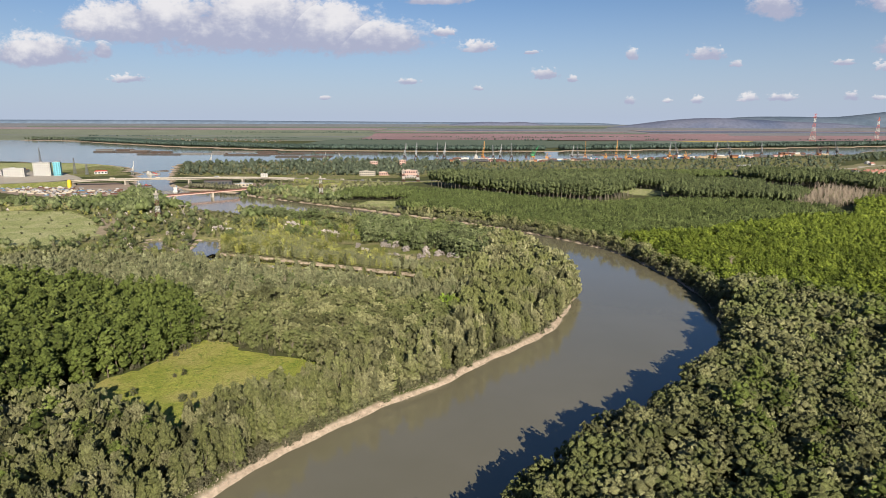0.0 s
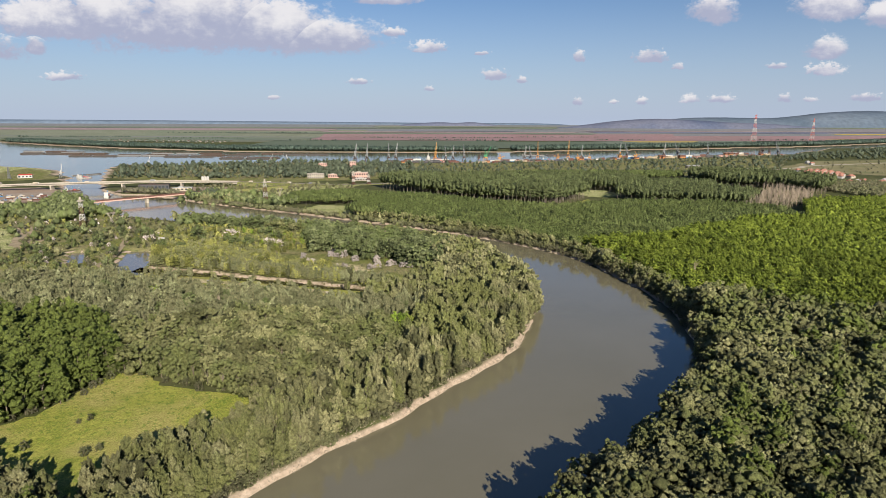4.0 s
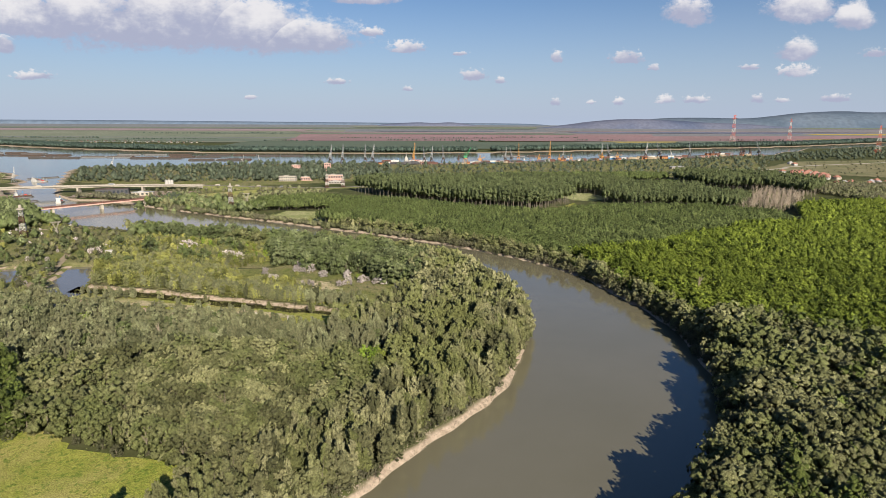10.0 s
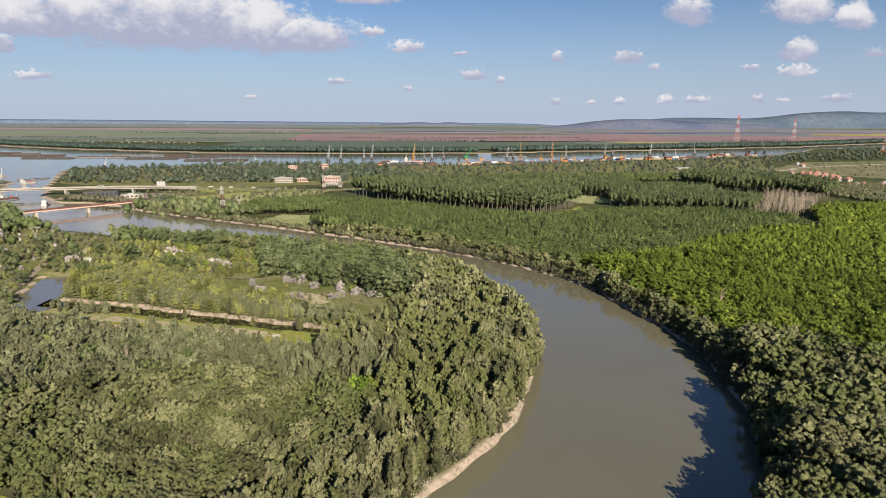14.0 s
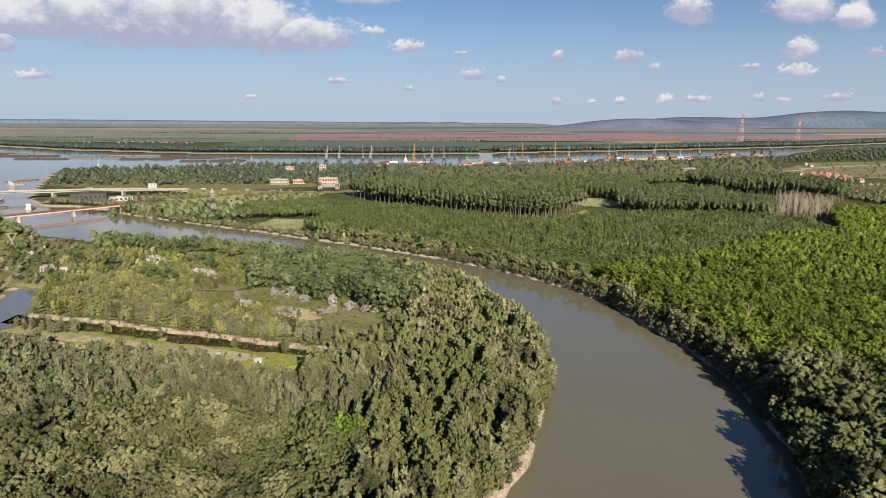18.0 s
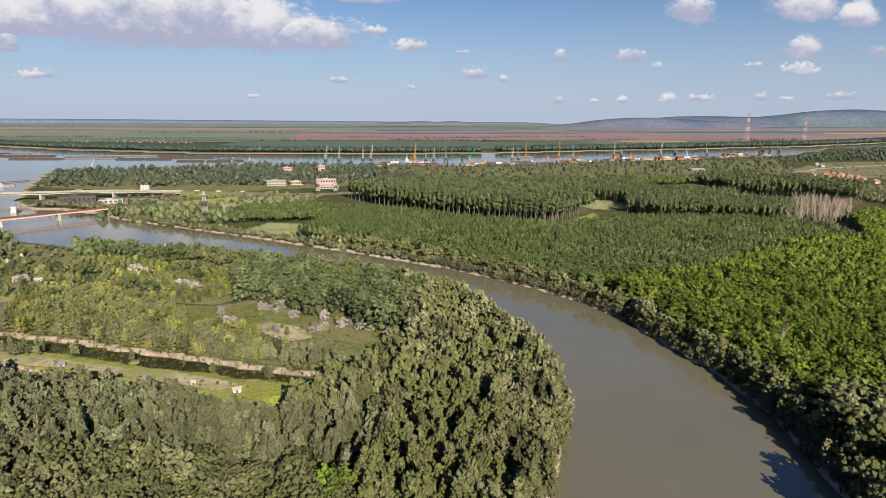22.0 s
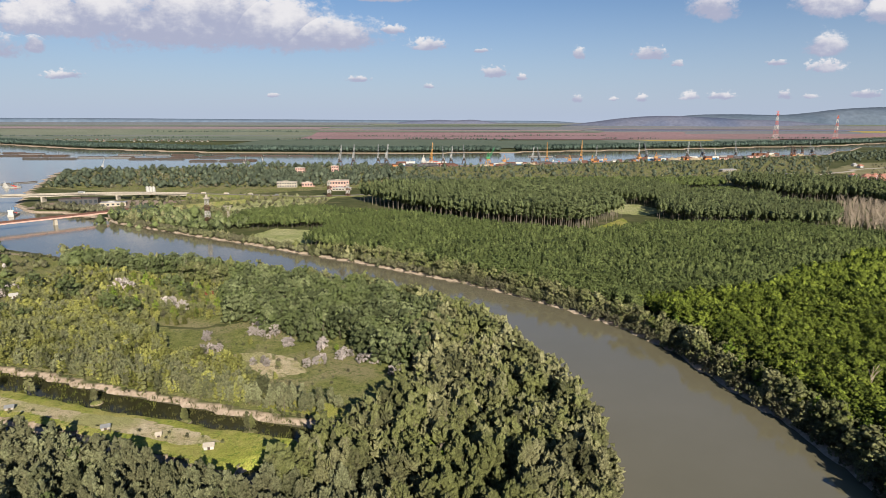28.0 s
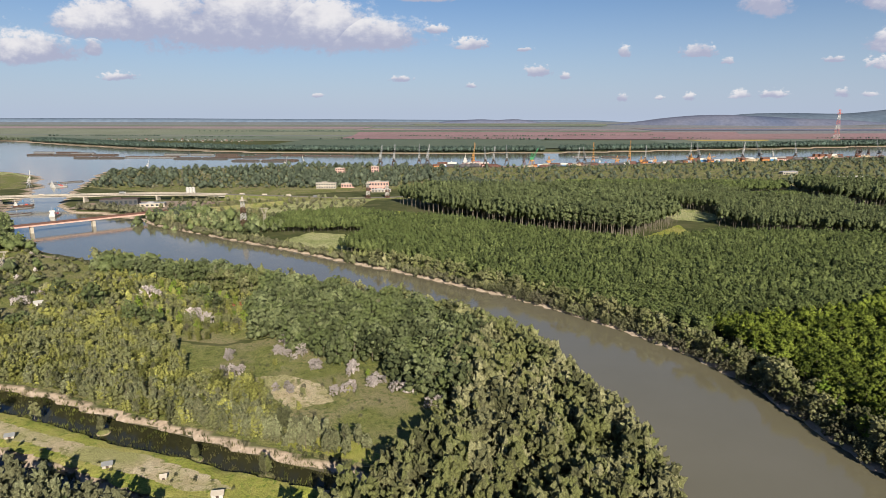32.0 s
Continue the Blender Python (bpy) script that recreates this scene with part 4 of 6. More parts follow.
plant("bright", BRIGHT_AREA, 5.2, 13.0, jitter=0.3, spread=0.2, turn=0.4, rows=4.7, seed=45)
plant("grove", FRONT_GROVE, 5.0, 12.5, jitter=0.16, spread=0.10, turn=0.75, rows=4.8, seed=46)
plant("tall", ROW_GROVE, 6.0, 27, jitter=0.12, spread=0.07, turn=0.65, rows=5.6, seed=47)
plant("tall", SIDE_GROVE, 6.6, 20, jitter=0.2, spread=0.12, turn=0.5, rows=6, seed=48, clear=[DEAD_STAND])
plant("tall", BACK_GROVE, 7.0, 21, jitter=0.16, spread=0.08, turn=0.6, rows=6.8, seed=49)
plant("scrub", EDGE_WOOD, 8, 8, seed=50)
plant("tall", CORNER_WOOD, 6.2, 23, jitter=0.35, spread=0.2, seed=51)
plant("grove", YOUNG_GROVE, 5.5, 8.5, jitter=0.12, spread=0.08, turn=0.5, rows=5.5, seed=251)
plant("grove", REAR_GROVE, 6.5, 17, jitter=0.15, spread=0.1, turn=0.6, rows=6.5, seed=252)
plant("scrub", [(640, 1060), (800, 1100), (900, 1200), (700, 1160), (700, 1290), (650, 1400), (600, 1260), (640, 1170)], 9, 7, seed=151)
plant("scrub", DEAD_STAND, 9, 6, seed=52, thin=0.3)
plant("scrub", strip(RIGHT_BANK, 2, 26, 1, -6), 3.0, 5.0, seed=121, margin=0.0)
plant("canopy", strip(RIGHT_BANK, 2, 10, 0, -9), 6.5, 15, seed=122, margin=0.8)
# --- between the river and the harbour road
plant("willow", strip(RIGHT_BANK, 21, 24, -2, -12), 6.5, 5.5, seed=53, thin=0.1)
plant("willow", strip(RIGHT_BANK, 24, 26, -4, -34), 8.5, 9.5, seed=153, thin=0.1)
plant("broad", strip(RIGHT_BANK, 23, 27, -8, -70), 12, 11, seed=54, thin=0.1)
plant("scrub", [(-400, 940), (-300, 900), (-190, 880), (-190, 1080), (-300, 1120), (-480, 1110), (-470, 1000)], 13, 6, seed=55, thin=0.35)
plant("grove", [(-256, 852), (-212, 846), (-160, 854), (-140, 860), (-140, 930), (-190, 960), (-250, 930)], 5.4, 12.5, seed=56, jitter=0.15)
stand("broad", [(-409, 886, 1.1), (-398, 894, 0.9), (-311, 908, 1.2), (-302, 916, 1.1), (-318, 918, 1.0), (-367, 868, 0.8), (-352, 862, 0.75), (-330, 852, 0.7), (-340, 905, 0.9)], 12.5, 256)
PROMONTORY = [(-690, 1190), (-760, 1330), (-835, 1470), (-840, 1525), (-690, 1548), (-600, 1590), (-453, 1640), (-388, 1615), (-200, 1670), (-130, 1600), (-140, 1330), (-200, 1230), (-560, 1190)]
plant("far_broad", PROMONTORY, 14, 9.0, seed=57, thin=0.5, spread=0.65)
plant("far_scrub", PROMONTORY, 13, 4.5, seed=58, thin=0.3, spread=0.5)
plant("far_broad", [(-500, 1200), (-200, 1240), (-150, 1330), (-160, 1500), (-480, 1480)], 13, 8, seed=158, spread=0.5, thin=0.3)
plant("far_broad", [(-120, 1230), (-60, 1120), (60, 1130), (-60, 1340), (-140, 1330)], 10, 12, seed=59, thin=0.1)
plant("far_scrub", [(-548, 968), (-505, 962), (-450, 938), (-440, 955), (-500, 985), (-545, 985)], 6.5, 8, seed=159)
plant("far_broad", [(-420, 930), (-380, 905), (-360, 930), (-400, 960)], 9, 10, seed=160)
PORT_BELT = [(-120, 1210), (60, 1200), (300, 1215), (440, 1235), (600, 1300), (700, 1400), (900, 1760), (1100, 2000), (1000, 2050), (700, 1900), (420, 1800), (180, 1700), (60, 1660), (-130, 1640)]
plant("far_scrub", PORT_BELT, 15, 4.0, seed=60, thin=0.4)
plant("far_broad", PORT_BELT, 24, 8, seed=61, thin=0.35, spread=0.4)
plant("far_scrub", [(800, 1450), (992, 1750), (1300, 1850), (1500, 1600), (1000, 1150), (930, 1300)], 26, 4, seed=262, thin=0.35, spread=0.5)
plant("far_broad", [(900, 1800), (1300, 1900), (2200, 2500), (2600, 3000), (1600, 2500), (1100, 2080)], 26, 11, seed=62, thin=0.3)
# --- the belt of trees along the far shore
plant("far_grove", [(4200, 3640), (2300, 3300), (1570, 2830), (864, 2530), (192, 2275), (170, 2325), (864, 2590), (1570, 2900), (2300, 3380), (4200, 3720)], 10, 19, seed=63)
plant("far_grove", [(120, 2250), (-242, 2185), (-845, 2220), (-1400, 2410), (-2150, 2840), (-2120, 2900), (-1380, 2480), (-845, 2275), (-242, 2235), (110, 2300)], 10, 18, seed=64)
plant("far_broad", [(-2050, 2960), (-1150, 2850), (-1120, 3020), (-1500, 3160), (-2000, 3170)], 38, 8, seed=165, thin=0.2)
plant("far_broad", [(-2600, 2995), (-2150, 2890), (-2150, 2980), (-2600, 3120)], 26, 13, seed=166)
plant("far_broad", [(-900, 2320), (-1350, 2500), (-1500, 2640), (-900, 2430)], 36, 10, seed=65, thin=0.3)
# --- hedges and lone trees of the far plain
for hx, hy, hl, hh in ((-900, 3120, 260, 9), (-300, 3260, 420, 8), (60, 3140, 180, 10), (-1700, 3330, 500, 8), (-2600, 3500, 700, 9), (700, 3350, 300, 8), (1500, 3420, 420, 9), (2300, 3560, 500, 9), (-600, 3600, 900, 8), (-1900, 3900, 900, 9), (300, 3700, 500, 8)):
    plant("far_grove", [(hx, hy), (hx + hl, hy + 14), (hx + hl, hy + 34), (hx, hy + 20)], 15, hh, seed=int(abs(hx)), spread=0.4, thin=0.15)
grow({"willow": 200, "canopy": 180, "poplar": 120, "broad": 180, "bright": 200, "grove": 60, "tall": 40, "thicket": 160, "yellow": 160, "silver": 60, "scrub": 120, "vivid": 12})

# ================= things: helpers =================
def part(name, VF, mat, parent, label="", smooth=False):
    """One mesh under a thing or under a part."""
    V, F = VF
    ob = solid(name, V, F, [mat], smooth=smooth, parent=parent)
    return tagged(ob, label) if label else ob


def thing(name, label, category, place=(0, 0, 0), turn=0.0, group="", kind=""):
    ob = new(name)
    ob.matrix_world = Matrix.LocRotScale(place, Euler((0, 0, radians(turn))), None)
    return tagged(ob, label, category, group, kind)


def box(x0, y0, z0, x1, y1, z1, taper=0.0):
    """A box; taper draws its top in on all sides."""
    t = taper
    V = np.array([(x0, y0, z0), (x1, y0, z0), (x1, y1, z0), (x0, y1, z0), (x0 + t, y0 + t, z1), (x1 - t, y0 + t, z1), (x1 - t, y1 - t, z1), (x0 + t, y1 - t, z1)], float)
    return V, np.array([(3, 2, 1, 0), (4, 5, 6, 7), (0, 1, 5, 4), (1, 2, 6, 5), (2, 3, 7, 6), (3, 0, 4, 7)])


def bars(pairs, r, segs=4):
    return merged([tube(p, q, r, r, segs) for p, q in pairs])


def lathe(profile, segs=12):
    """A turned body from (radius, height) rows."""
    an = np.arange(segs) * 2 * math.pi / segs
    V = np.vstack([np.column_stack([r * np.cos(an), r * np.sin(an), np.full(segs, z)]) for r, z in profile])
    F = [(i * segs + j, i * segs + (j + 1) % segs, (i + 1) * segs + (j + 1) % segs, (i + 1) * segs + j) for i in range(len(profile) - 1) for j in range(segs)]
    return V, np.array(F)


def ground_z(x, y):
    return float(height(np.array([(x, y)]))[0])


def at(x, y, z=None, turn=0.0, s=1.0):
    return Matrix.LocRotScale((x, y, ground_z(x, y) if z is None else z), Euler((0, 0, radians(turn))), (s, s, s))


def ribbon(line, width, zs, thick):
    """A slab along a line: top, sides and underside."""
    A = np.asarray(line, float)
    t = np.gradient(A, axis=0)
    t /= np.linalg.norm(t, axis=1, keepdims=True)
    n = np.column_stack([-t[:, 1], t[:, 0]]) * width / 2
    z = np.asarray(zs, float)
    th = np.broadcast_to(np.asarray(thick, float), z.shape)
    V = np.vstack([np.column_stack([A + n, z]), np.column_stack([A - n, z]), np.column_stack([A - n, z - th]), np.column_stack([A + n, z - th])])
    m, F = len(A), []
    for k in range(m - 1):
        for a, b in ((0, 1), (1, 2), (2, 3), (3, 0)):
            F.append((a * m + k, a * m + k + 1, b * m + k + 1, b * m + k))
    F += [(0, m, 2 * m, 3 * m), (m - 1, 4 * m - 1, 3 * m - 1, 2 * m - 1)]
    return V, np.array(F)


def smooth_line(pts, n=8):
    """Catmull-Rom through a few corners."""
    P = np.asarray(pts, float)
    P = np.vstack([2 * P[0] - P[1], P, 2 * P[-1] - P[-2]])
    out = []
    for k in range(1, len(P) - 2):
        for t in np.arange(n) / n:
            a, b, c, d = P[k - 1:k + 3]
            out.append(0.5 * (2 * b + (c - a) * t + (2 * a - 5 * b + 4 * c - d) * t * t + (3 * b - a - 3 * c + d) * t ** 3))
    return np.array(out + [P[-2]])


CONCRETE = surface("concrete", (0.245, 0.223, 0.194), (0.346, 0.317, 0.274), 0.25, 3.0, 0.9, 0.3)
PALE_CONCRETE = surface("pale_concrete", (0.274, 0.248, 0.212), (0.360, 0.328, 0.284), 0.2, 3.0, 0.9, 0.25)
ASPHALT = surface("worn_asphalt", (0.122, 0.112, 0.101), (0.194, 0.180, 0.158), 0.1, 3.0, 0.9, 0.3)
RUST = surface("rust", (0.068, 0.033, 0.027), (0.119, 0.061, 0.049), 0.3, 4.0, 0.85, 0.3)
DARK_RUST = surface("dark_rust", (0.036, 0.027, 0.024), (0.076, 0.054, 0.048), 0.3, 4.0, 0.85, 0.3)
WHITE = plain("white_paint", (0.376, 0.369, 0.356), 0.5)
CREAM = plain("cream_plaster", (0.357, 0.317, 0.259), 0.85)
PINK = plain("pink_plaster", (0.403, 0.259, 0.223), 0.85, 0, 0.2)
GREY = plain("grey_paint", (0.184, 0.194, 0.206), 0.5, 0.2)
DARK_GREY = plain("dark_paint", (0.054, 0.054, 0.058), 0.6)
ORANGE = plain("orange_paint", (0.331, 0.144, 0.050), 0.6)
AMBER = plain("amber_paint", (0.317, 0.162, 0.043), 0.6)
GREEN = plain("green_paint", (0.043, 0.187, 0.086), 0.5)
RED = plain("red_paint", (0.360, 0.043, 0.029), 0.55)
BLUE = plain("blue_paint", (0.058, 0.158, 0.302), 0.5)
CYAN = plain("cyan_panel", (0.115, 0.360, 0.446), 0.4)
YELLOW = plain("yellow_paint", (0.540, 0.374, 0.029), 0.5)
TILE = surface("red_roof_tiles", (0.21, 0.095, 0.070), (0.30, 0.150, 0.115), 0.4, 5.0, 0.8, 0.5)
SHEET_ROOF = surface("grey_sheet_roof", (0.216, 0.216, 0.223), (0.331, 0.331, 0.338), 0.3, 4.0, 0.55, 0.2, 0.2)
GLASS = surface("window_glass", (0.022, 0.029, 0.036), (0.043, 0.050, 0.061), 0.5, 3.0, 0.12, 0.0, 0.0, 0.6)
TOWER_RED = plain("tower_red", (0.360, 0.072, 0.043), 0.6)
STONE = surface("bank_stone", (0.194, 0.162, 0.122), (0.317, 0.274, 0.216), 0.4, 3.0, 0.95, 0.5)

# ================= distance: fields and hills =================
# far crop colours carry the distance haze as a blue-grey tint
HAZED_FIELD = {k: surface(k + "_hazed_crop", a, b, 0.004, 0.06, 0.95, 0.0, 0, 0.05, c) for k, a, b, c in (
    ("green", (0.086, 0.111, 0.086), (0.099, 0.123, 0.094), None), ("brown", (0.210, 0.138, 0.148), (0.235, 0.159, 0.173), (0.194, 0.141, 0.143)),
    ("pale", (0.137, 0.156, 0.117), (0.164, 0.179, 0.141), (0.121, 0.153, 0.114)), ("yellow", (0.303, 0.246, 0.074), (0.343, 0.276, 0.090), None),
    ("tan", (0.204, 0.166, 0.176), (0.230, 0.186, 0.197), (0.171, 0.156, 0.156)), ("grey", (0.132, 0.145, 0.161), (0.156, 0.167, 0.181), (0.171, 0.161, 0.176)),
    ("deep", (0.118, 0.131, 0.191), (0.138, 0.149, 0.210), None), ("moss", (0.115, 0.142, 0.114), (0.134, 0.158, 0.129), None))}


def field(kind, x0, x1, y0, y1, skew=0.0):
    sheet("field", [(x0, y0), (x1, y0 + skew), (x1 + 60, y1 + skew), (x0 - 60, y1)], HAZED_FIELD[kind], 2.0 + 0.11 * sum(1 for o in bpy.data.objects if o.name.startswith("field")),
          {"green": "level dark green field of young crops", "brown": "bare reddish brown ploughed field", "pale": "pale green pasture of the far plain",
           "yellow": "strip of flowering yellow rape", "tan": "dry tan stubble field", "grey": "hazy grey-green fields of the far plain",
           "deep": "dark blue streak on the far plain", "moss": "moss-green field on the far plain"}[kind], "field", min(70.0, max(8.0, (y1 - y0) / 3)))


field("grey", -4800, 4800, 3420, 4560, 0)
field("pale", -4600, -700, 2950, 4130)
field("green", -900, 120, 2300, 3150, 60)
field("green", 120, 700, 2420, 3080, 90)
field("moss", 700, 1500, 2640, 3150, 330)
field("brown", -820, 1250, 3190, 3880, 60)
field("brown", 1250, 3600, 3300, 3820, 120)
field("yellow", 860, 1150, 3060, 3200, 40)
field("yellow", 2350, 4200, 3930, 4010, 0)
field("yellow", 2100, 2900, 3620, 3670, 0)
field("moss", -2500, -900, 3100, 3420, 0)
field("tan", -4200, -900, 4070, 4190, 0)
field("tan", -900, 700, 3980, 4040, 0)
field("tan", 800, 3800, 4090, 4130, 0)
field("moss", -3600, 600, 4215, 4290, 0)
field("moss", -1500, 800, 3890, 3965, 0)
# the long dark streak is a cloud's shadow laid down as field colour
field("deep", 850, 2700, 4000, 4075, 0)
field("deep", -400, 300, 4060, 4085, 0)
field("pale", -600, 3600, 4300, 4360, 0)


def ridge(name, pts, y, depth, base, mat, label):
    """A long low hill: a crest line with slopes to both sides."""
    L = smooth_line(pts, 10)
    V, m = [], len(L)
    for r, (dy, f) in enumerate(((-depth, 0.0), (-depth * 0.6, 0.45), (-depth * 0.3, 0.8), (0, 1.0), (depth * 0.5, 0.3))):
        for k, (x, z) in enumerate(L):
            V.append((x, y + dy + depth * 0.05 * math.sin(x * 0.006 + r), (base - 45 if r == 0 else base + (z - base) * f * (1 + (0.05 * math.sin(x * 0.011 + 2 * r) if r in (1, 2) else 0)))))
    F = [(r * m + k, r * m + k + 1, (r + 1) * m + k + 1, (r + 1) * m + k) for r in range(4) for k in range(m - 1)]
    return tagged(solid(name, V, F, [mat], smooth=True), label, "hill", kind="structure")


# hill colours are blued to paint the haze of distance into them
HILL_NEAR = surface("hazed_hill_grass", (0.092, 0.107, 0.163), (0.119, 0.130, 0.181), 0.006, 0.05, 0.95, 0.0, 0, 0.05, (0.075, 0.095, 0.155))
HILL_FAR = surface("hazed_far_hill", (0.087, 0.115, 0.160), (0.112, 0.140, 0.179), 0.004, 0.03, 0.95, 0.0, 0, 0.05, (0.067, 0.095, 0.136))
HILL_HAZED = surface("hazed_upland", (0.095, 0.133, 0.191), (0.111, 0.147, 0.202), 0.004, 0.03, 0.95, 0.0, 0, 0.05)
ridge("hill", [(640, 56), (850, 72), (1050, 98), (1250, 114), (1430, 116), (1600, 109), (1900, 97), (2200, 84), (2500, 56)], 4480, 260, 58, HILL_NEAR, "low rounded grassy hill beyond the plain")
ridge("hill", [(800, 52), (1000, 62), (1300, 90), (1600, 122), (1900, 128), (2200, 124), (2400, 140), (2570, 160), (2750, 172), (2950, 178), (3150, 170), (3400, 172), (3800, 150), (4500, 130)], 4620, 300, 60, HILL_FAR, "long hills on the horizon, blue-grey with painted haze")
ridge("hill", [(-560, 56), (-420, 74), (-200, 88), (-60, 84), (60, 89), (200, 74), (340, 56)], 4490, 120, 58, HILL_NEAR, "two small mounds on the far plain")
ridge("upland", [(-4700, 98), (-3200, 97), (-2400, 95), (-1700, 91), (-900, 87), (-200, 83), (600, 80), (900, 55)], 4560, 120, 60, HILL_HAZED, "wooded upland on the horizon, dark blue with painted haze")

# ================= covers of the near ground =================
STEPPE = surface("pale_pasture", (0.144, 0.137, 0.072), (0.202, 0.187, 0.108), 0.02, 0.5, 0.95, 0.2, 0, 0.1, (0.122, 0.130, 0.061))
GRASS = turf("rough_grass", (0.108, 0.124, 0.037), (0.162, 0.167, 0.061), (0.184, 0.169, 0.090), (0.072, 0.094, 0.029))
WEEDS = turf("dry_weeds", (0.310, 0.259, 0.162), (0.414, 0.357, 0.248), (0.242, 0.237, 0.104), (0.162, 0.162, 0.064))
RED_SOIL = surface("red_soil", (0.216, 0.065, 0.032), (0.302, 0.108, 0.054), 0.2, 2.0, 0.95, 0.3)
QUAY = surface("quay_ground", (0.194, 0.144, 0.115), (0.281, 0.223, 0.180), 0.02, 0.6, 0.95, 0.2, 0, 0.1, (0.245, 0.223, 0.194))
sheet("rough_grass", [(-690, 1190), (-760, 1330), (-830, 1460), (-690, 1540), (-453, 1635), (-200, 1665), (-140, 1600), (-150, 1230), (-330, 1130), (-560, 1150)], GRASS, 0.3, "rough grass under the harbour trees", "grass", 14)
sheet("rough_grass", [(-560, 1095), (-480, 1085), (-320, 1118), (-190, 1118), (-190, 900), (-260, 868), (-330, 868), (-395, 905), (-400, 960), (-395, 1060)], GRASS, 0.25, "rough grass between river and road", "grass", 9)
sheet("rough_grass", [(-1010, 1405), (-910, 1335), (-860, 1255), (-800, 1200), (-790, 1170), (-860, 1120), (-1000, 1240)], GRASS, 0.25, "rough grass on the west shore", "grass", 9)
sheet("rough_grass", ROUGH, GRASS, 0.28, "rough grass among scattered bushes and ponds", "grass", 7)
sheet("rough_grass", [(-262, 560), (-150, 548), (-112, 572), (-150, 604), (-210, 640), (-320, 700), (-410, 738), (-400, 650), (-300, 600)], GRASS, 0.28, "rough grass between bushes on the point", "grass", 7)
sheet("field", FIELD_LEFT, DRY_GRASS, 0.32, "rough dry pasture with scattered bushes", "field", 8)
sheet("sandy_patch", [(-503, 672), (-485, 680), (-440, 630), (-412, 600), (-390, 545), (-424, 566), (-470, 640)], SAND, 0.38, "bare sandy soil at the pasture's edge", "soil", 5)
sheet("rough_grass", [(-262, 512), (-200, 499), (-119, 473), (-60, 456), (-25, 446), (6, 500), (-10, 538), (-40, 570), (-80, 594), (-140, 630), (-170, 640), (-150, 600), (-112, 572), (-150, 545), (-262, 562)], GRASS, 0.30, "rough grass clearing among silver bushes", "grass", 5)
sheet("canal_spit", [(-262, 484), (-222, 472), (-180, 462), (-146, 450), (-116, 444), (-86, 436), (-60, 430), (-68, 418), (-76, 408), (-104, 418), (-127, 426), (-155, 436), (-181, 443), (-215, 454), (-262, 470)],
      MEADOW, 0.32, "grassy spit between two narrow canals", "grass", 3)
sheet("canal_verge", [(-262, 503), (-224, 493), (-200, 488), (-156, 473), (-119, 463), (-84, 452), (-50, 444), (-36, 452), (-48, 462), (-84, 462), (-119, 474), (-156, 484), (-200, 500), (-262, 514)],
      GRASS, 0.32, "grassy canal verge with sandy edges", "grass", 3)
sheet("dry_weeds", [(-245, 474), (-205, 463), (-180, 455), (-150, 447), (-128, 444), (-100, 434), (-90, 428), (-104, 425), (-122, 431), (-146, 437), (-176, 447), (-200, 450), (-245, 464)], WEEDS, 0.44, "tan dry weeds and trodden soil along the spit", "weeds", 2.5)
sheet("dry_weeds", [(-122, 508), (-104, 514), (-84, 506), (-74, 490), (-90, 482), (-108, 494)], WEEDS, 0.40, "pale dry weeds in the middle of the clearing", "weeds", 2.5)
sheet("canal_verge", [(-86, 455), (-66, 450), (-50, 446), (-46, 452), (-58, 460), (-84, 463)], MEADOW, 0.42, "bright green sedge at the canal's end", "grass", 2.5)
sheet("track", [(-300, 530), (-290, 482), (-284, 470), (-290, 470), (-297, 482), (-306, 530), (-332, 595), (-382, 645), (-378, 648), (-327, 598)], SAND, 0.42, "pale dirt track beside the pond", "track", 2.5)
sheet("track", [(-500, 700), (-418, 712), (-398, 724), (-372, 716), (-374, 721), (-398, 730), (-420, 718), (-500, 706)], SAND, 0.42, "pale dirt track through rough grass", "track", 2.5)
sheet("red_soil", [(-180, 611), (-170, 609), (-164, 618), (-166, 626), (-176, 620)], RED_SOIL, 0.42, "small patch of bare orange-red soil", "soil", 1.5)
sheet("dock_ground", [(-560, 975), (-500, 966), (-440, 940), (-405, 952), (-390, 1060), (-480, 1056), (-575, 1025)], QUAY, 0.3, "bare dusty dock ground between the bridges", "yard", 6)
sheet("clearing", [(-216, 806), (-201, 853), (-151, 840), (-138, 800), (-144, 778), (-173, 770)], DRY_GRASS, 0.32, "dry grass clearing beside the river", "grass", 5)
sheet("field", [(-330, 1005), (-286, 1068), (-215, 1126), (-185, 1100), (-210, 1030), (-234, 1000), (-287, 960)], DRY_GRASS, 0.32, "open grass field below the road", "field", 6)
sheet("clearing", [(116, 1104), (231, 1048), (252, 985), (215, 950), (190, 965), (149, 1060)], DRY_GRASS, 0.32, "grassy ride between plantation blocks", "grass", 6)
sheet("clearing", [(-130, 940), (-60, 922), (30, 858), (118, 822), (180, 858), (185, 935), (124, 850), (104, 848), (25, 886), (-76, 960), (-140, 1000)], MEADOW, 0.32, "green ride in front of the tall plantation", "grass", 6)
sheet("field", [(750, 1544), (992, 1800), (1300, 1880), (1700, 2000), (1900, 1700), (1400, 1330), (1000, 1120), (930, 1300), (800, 1440)], STEPPE, 0.37, "wide pale pasture beyond the village", "field", 18)
sheet("clearing", [(438, 878), (475, 905), (515, 990), (470, 960)], SAND, 0.37, "bare tan clearing among the trees", "soil", 5)
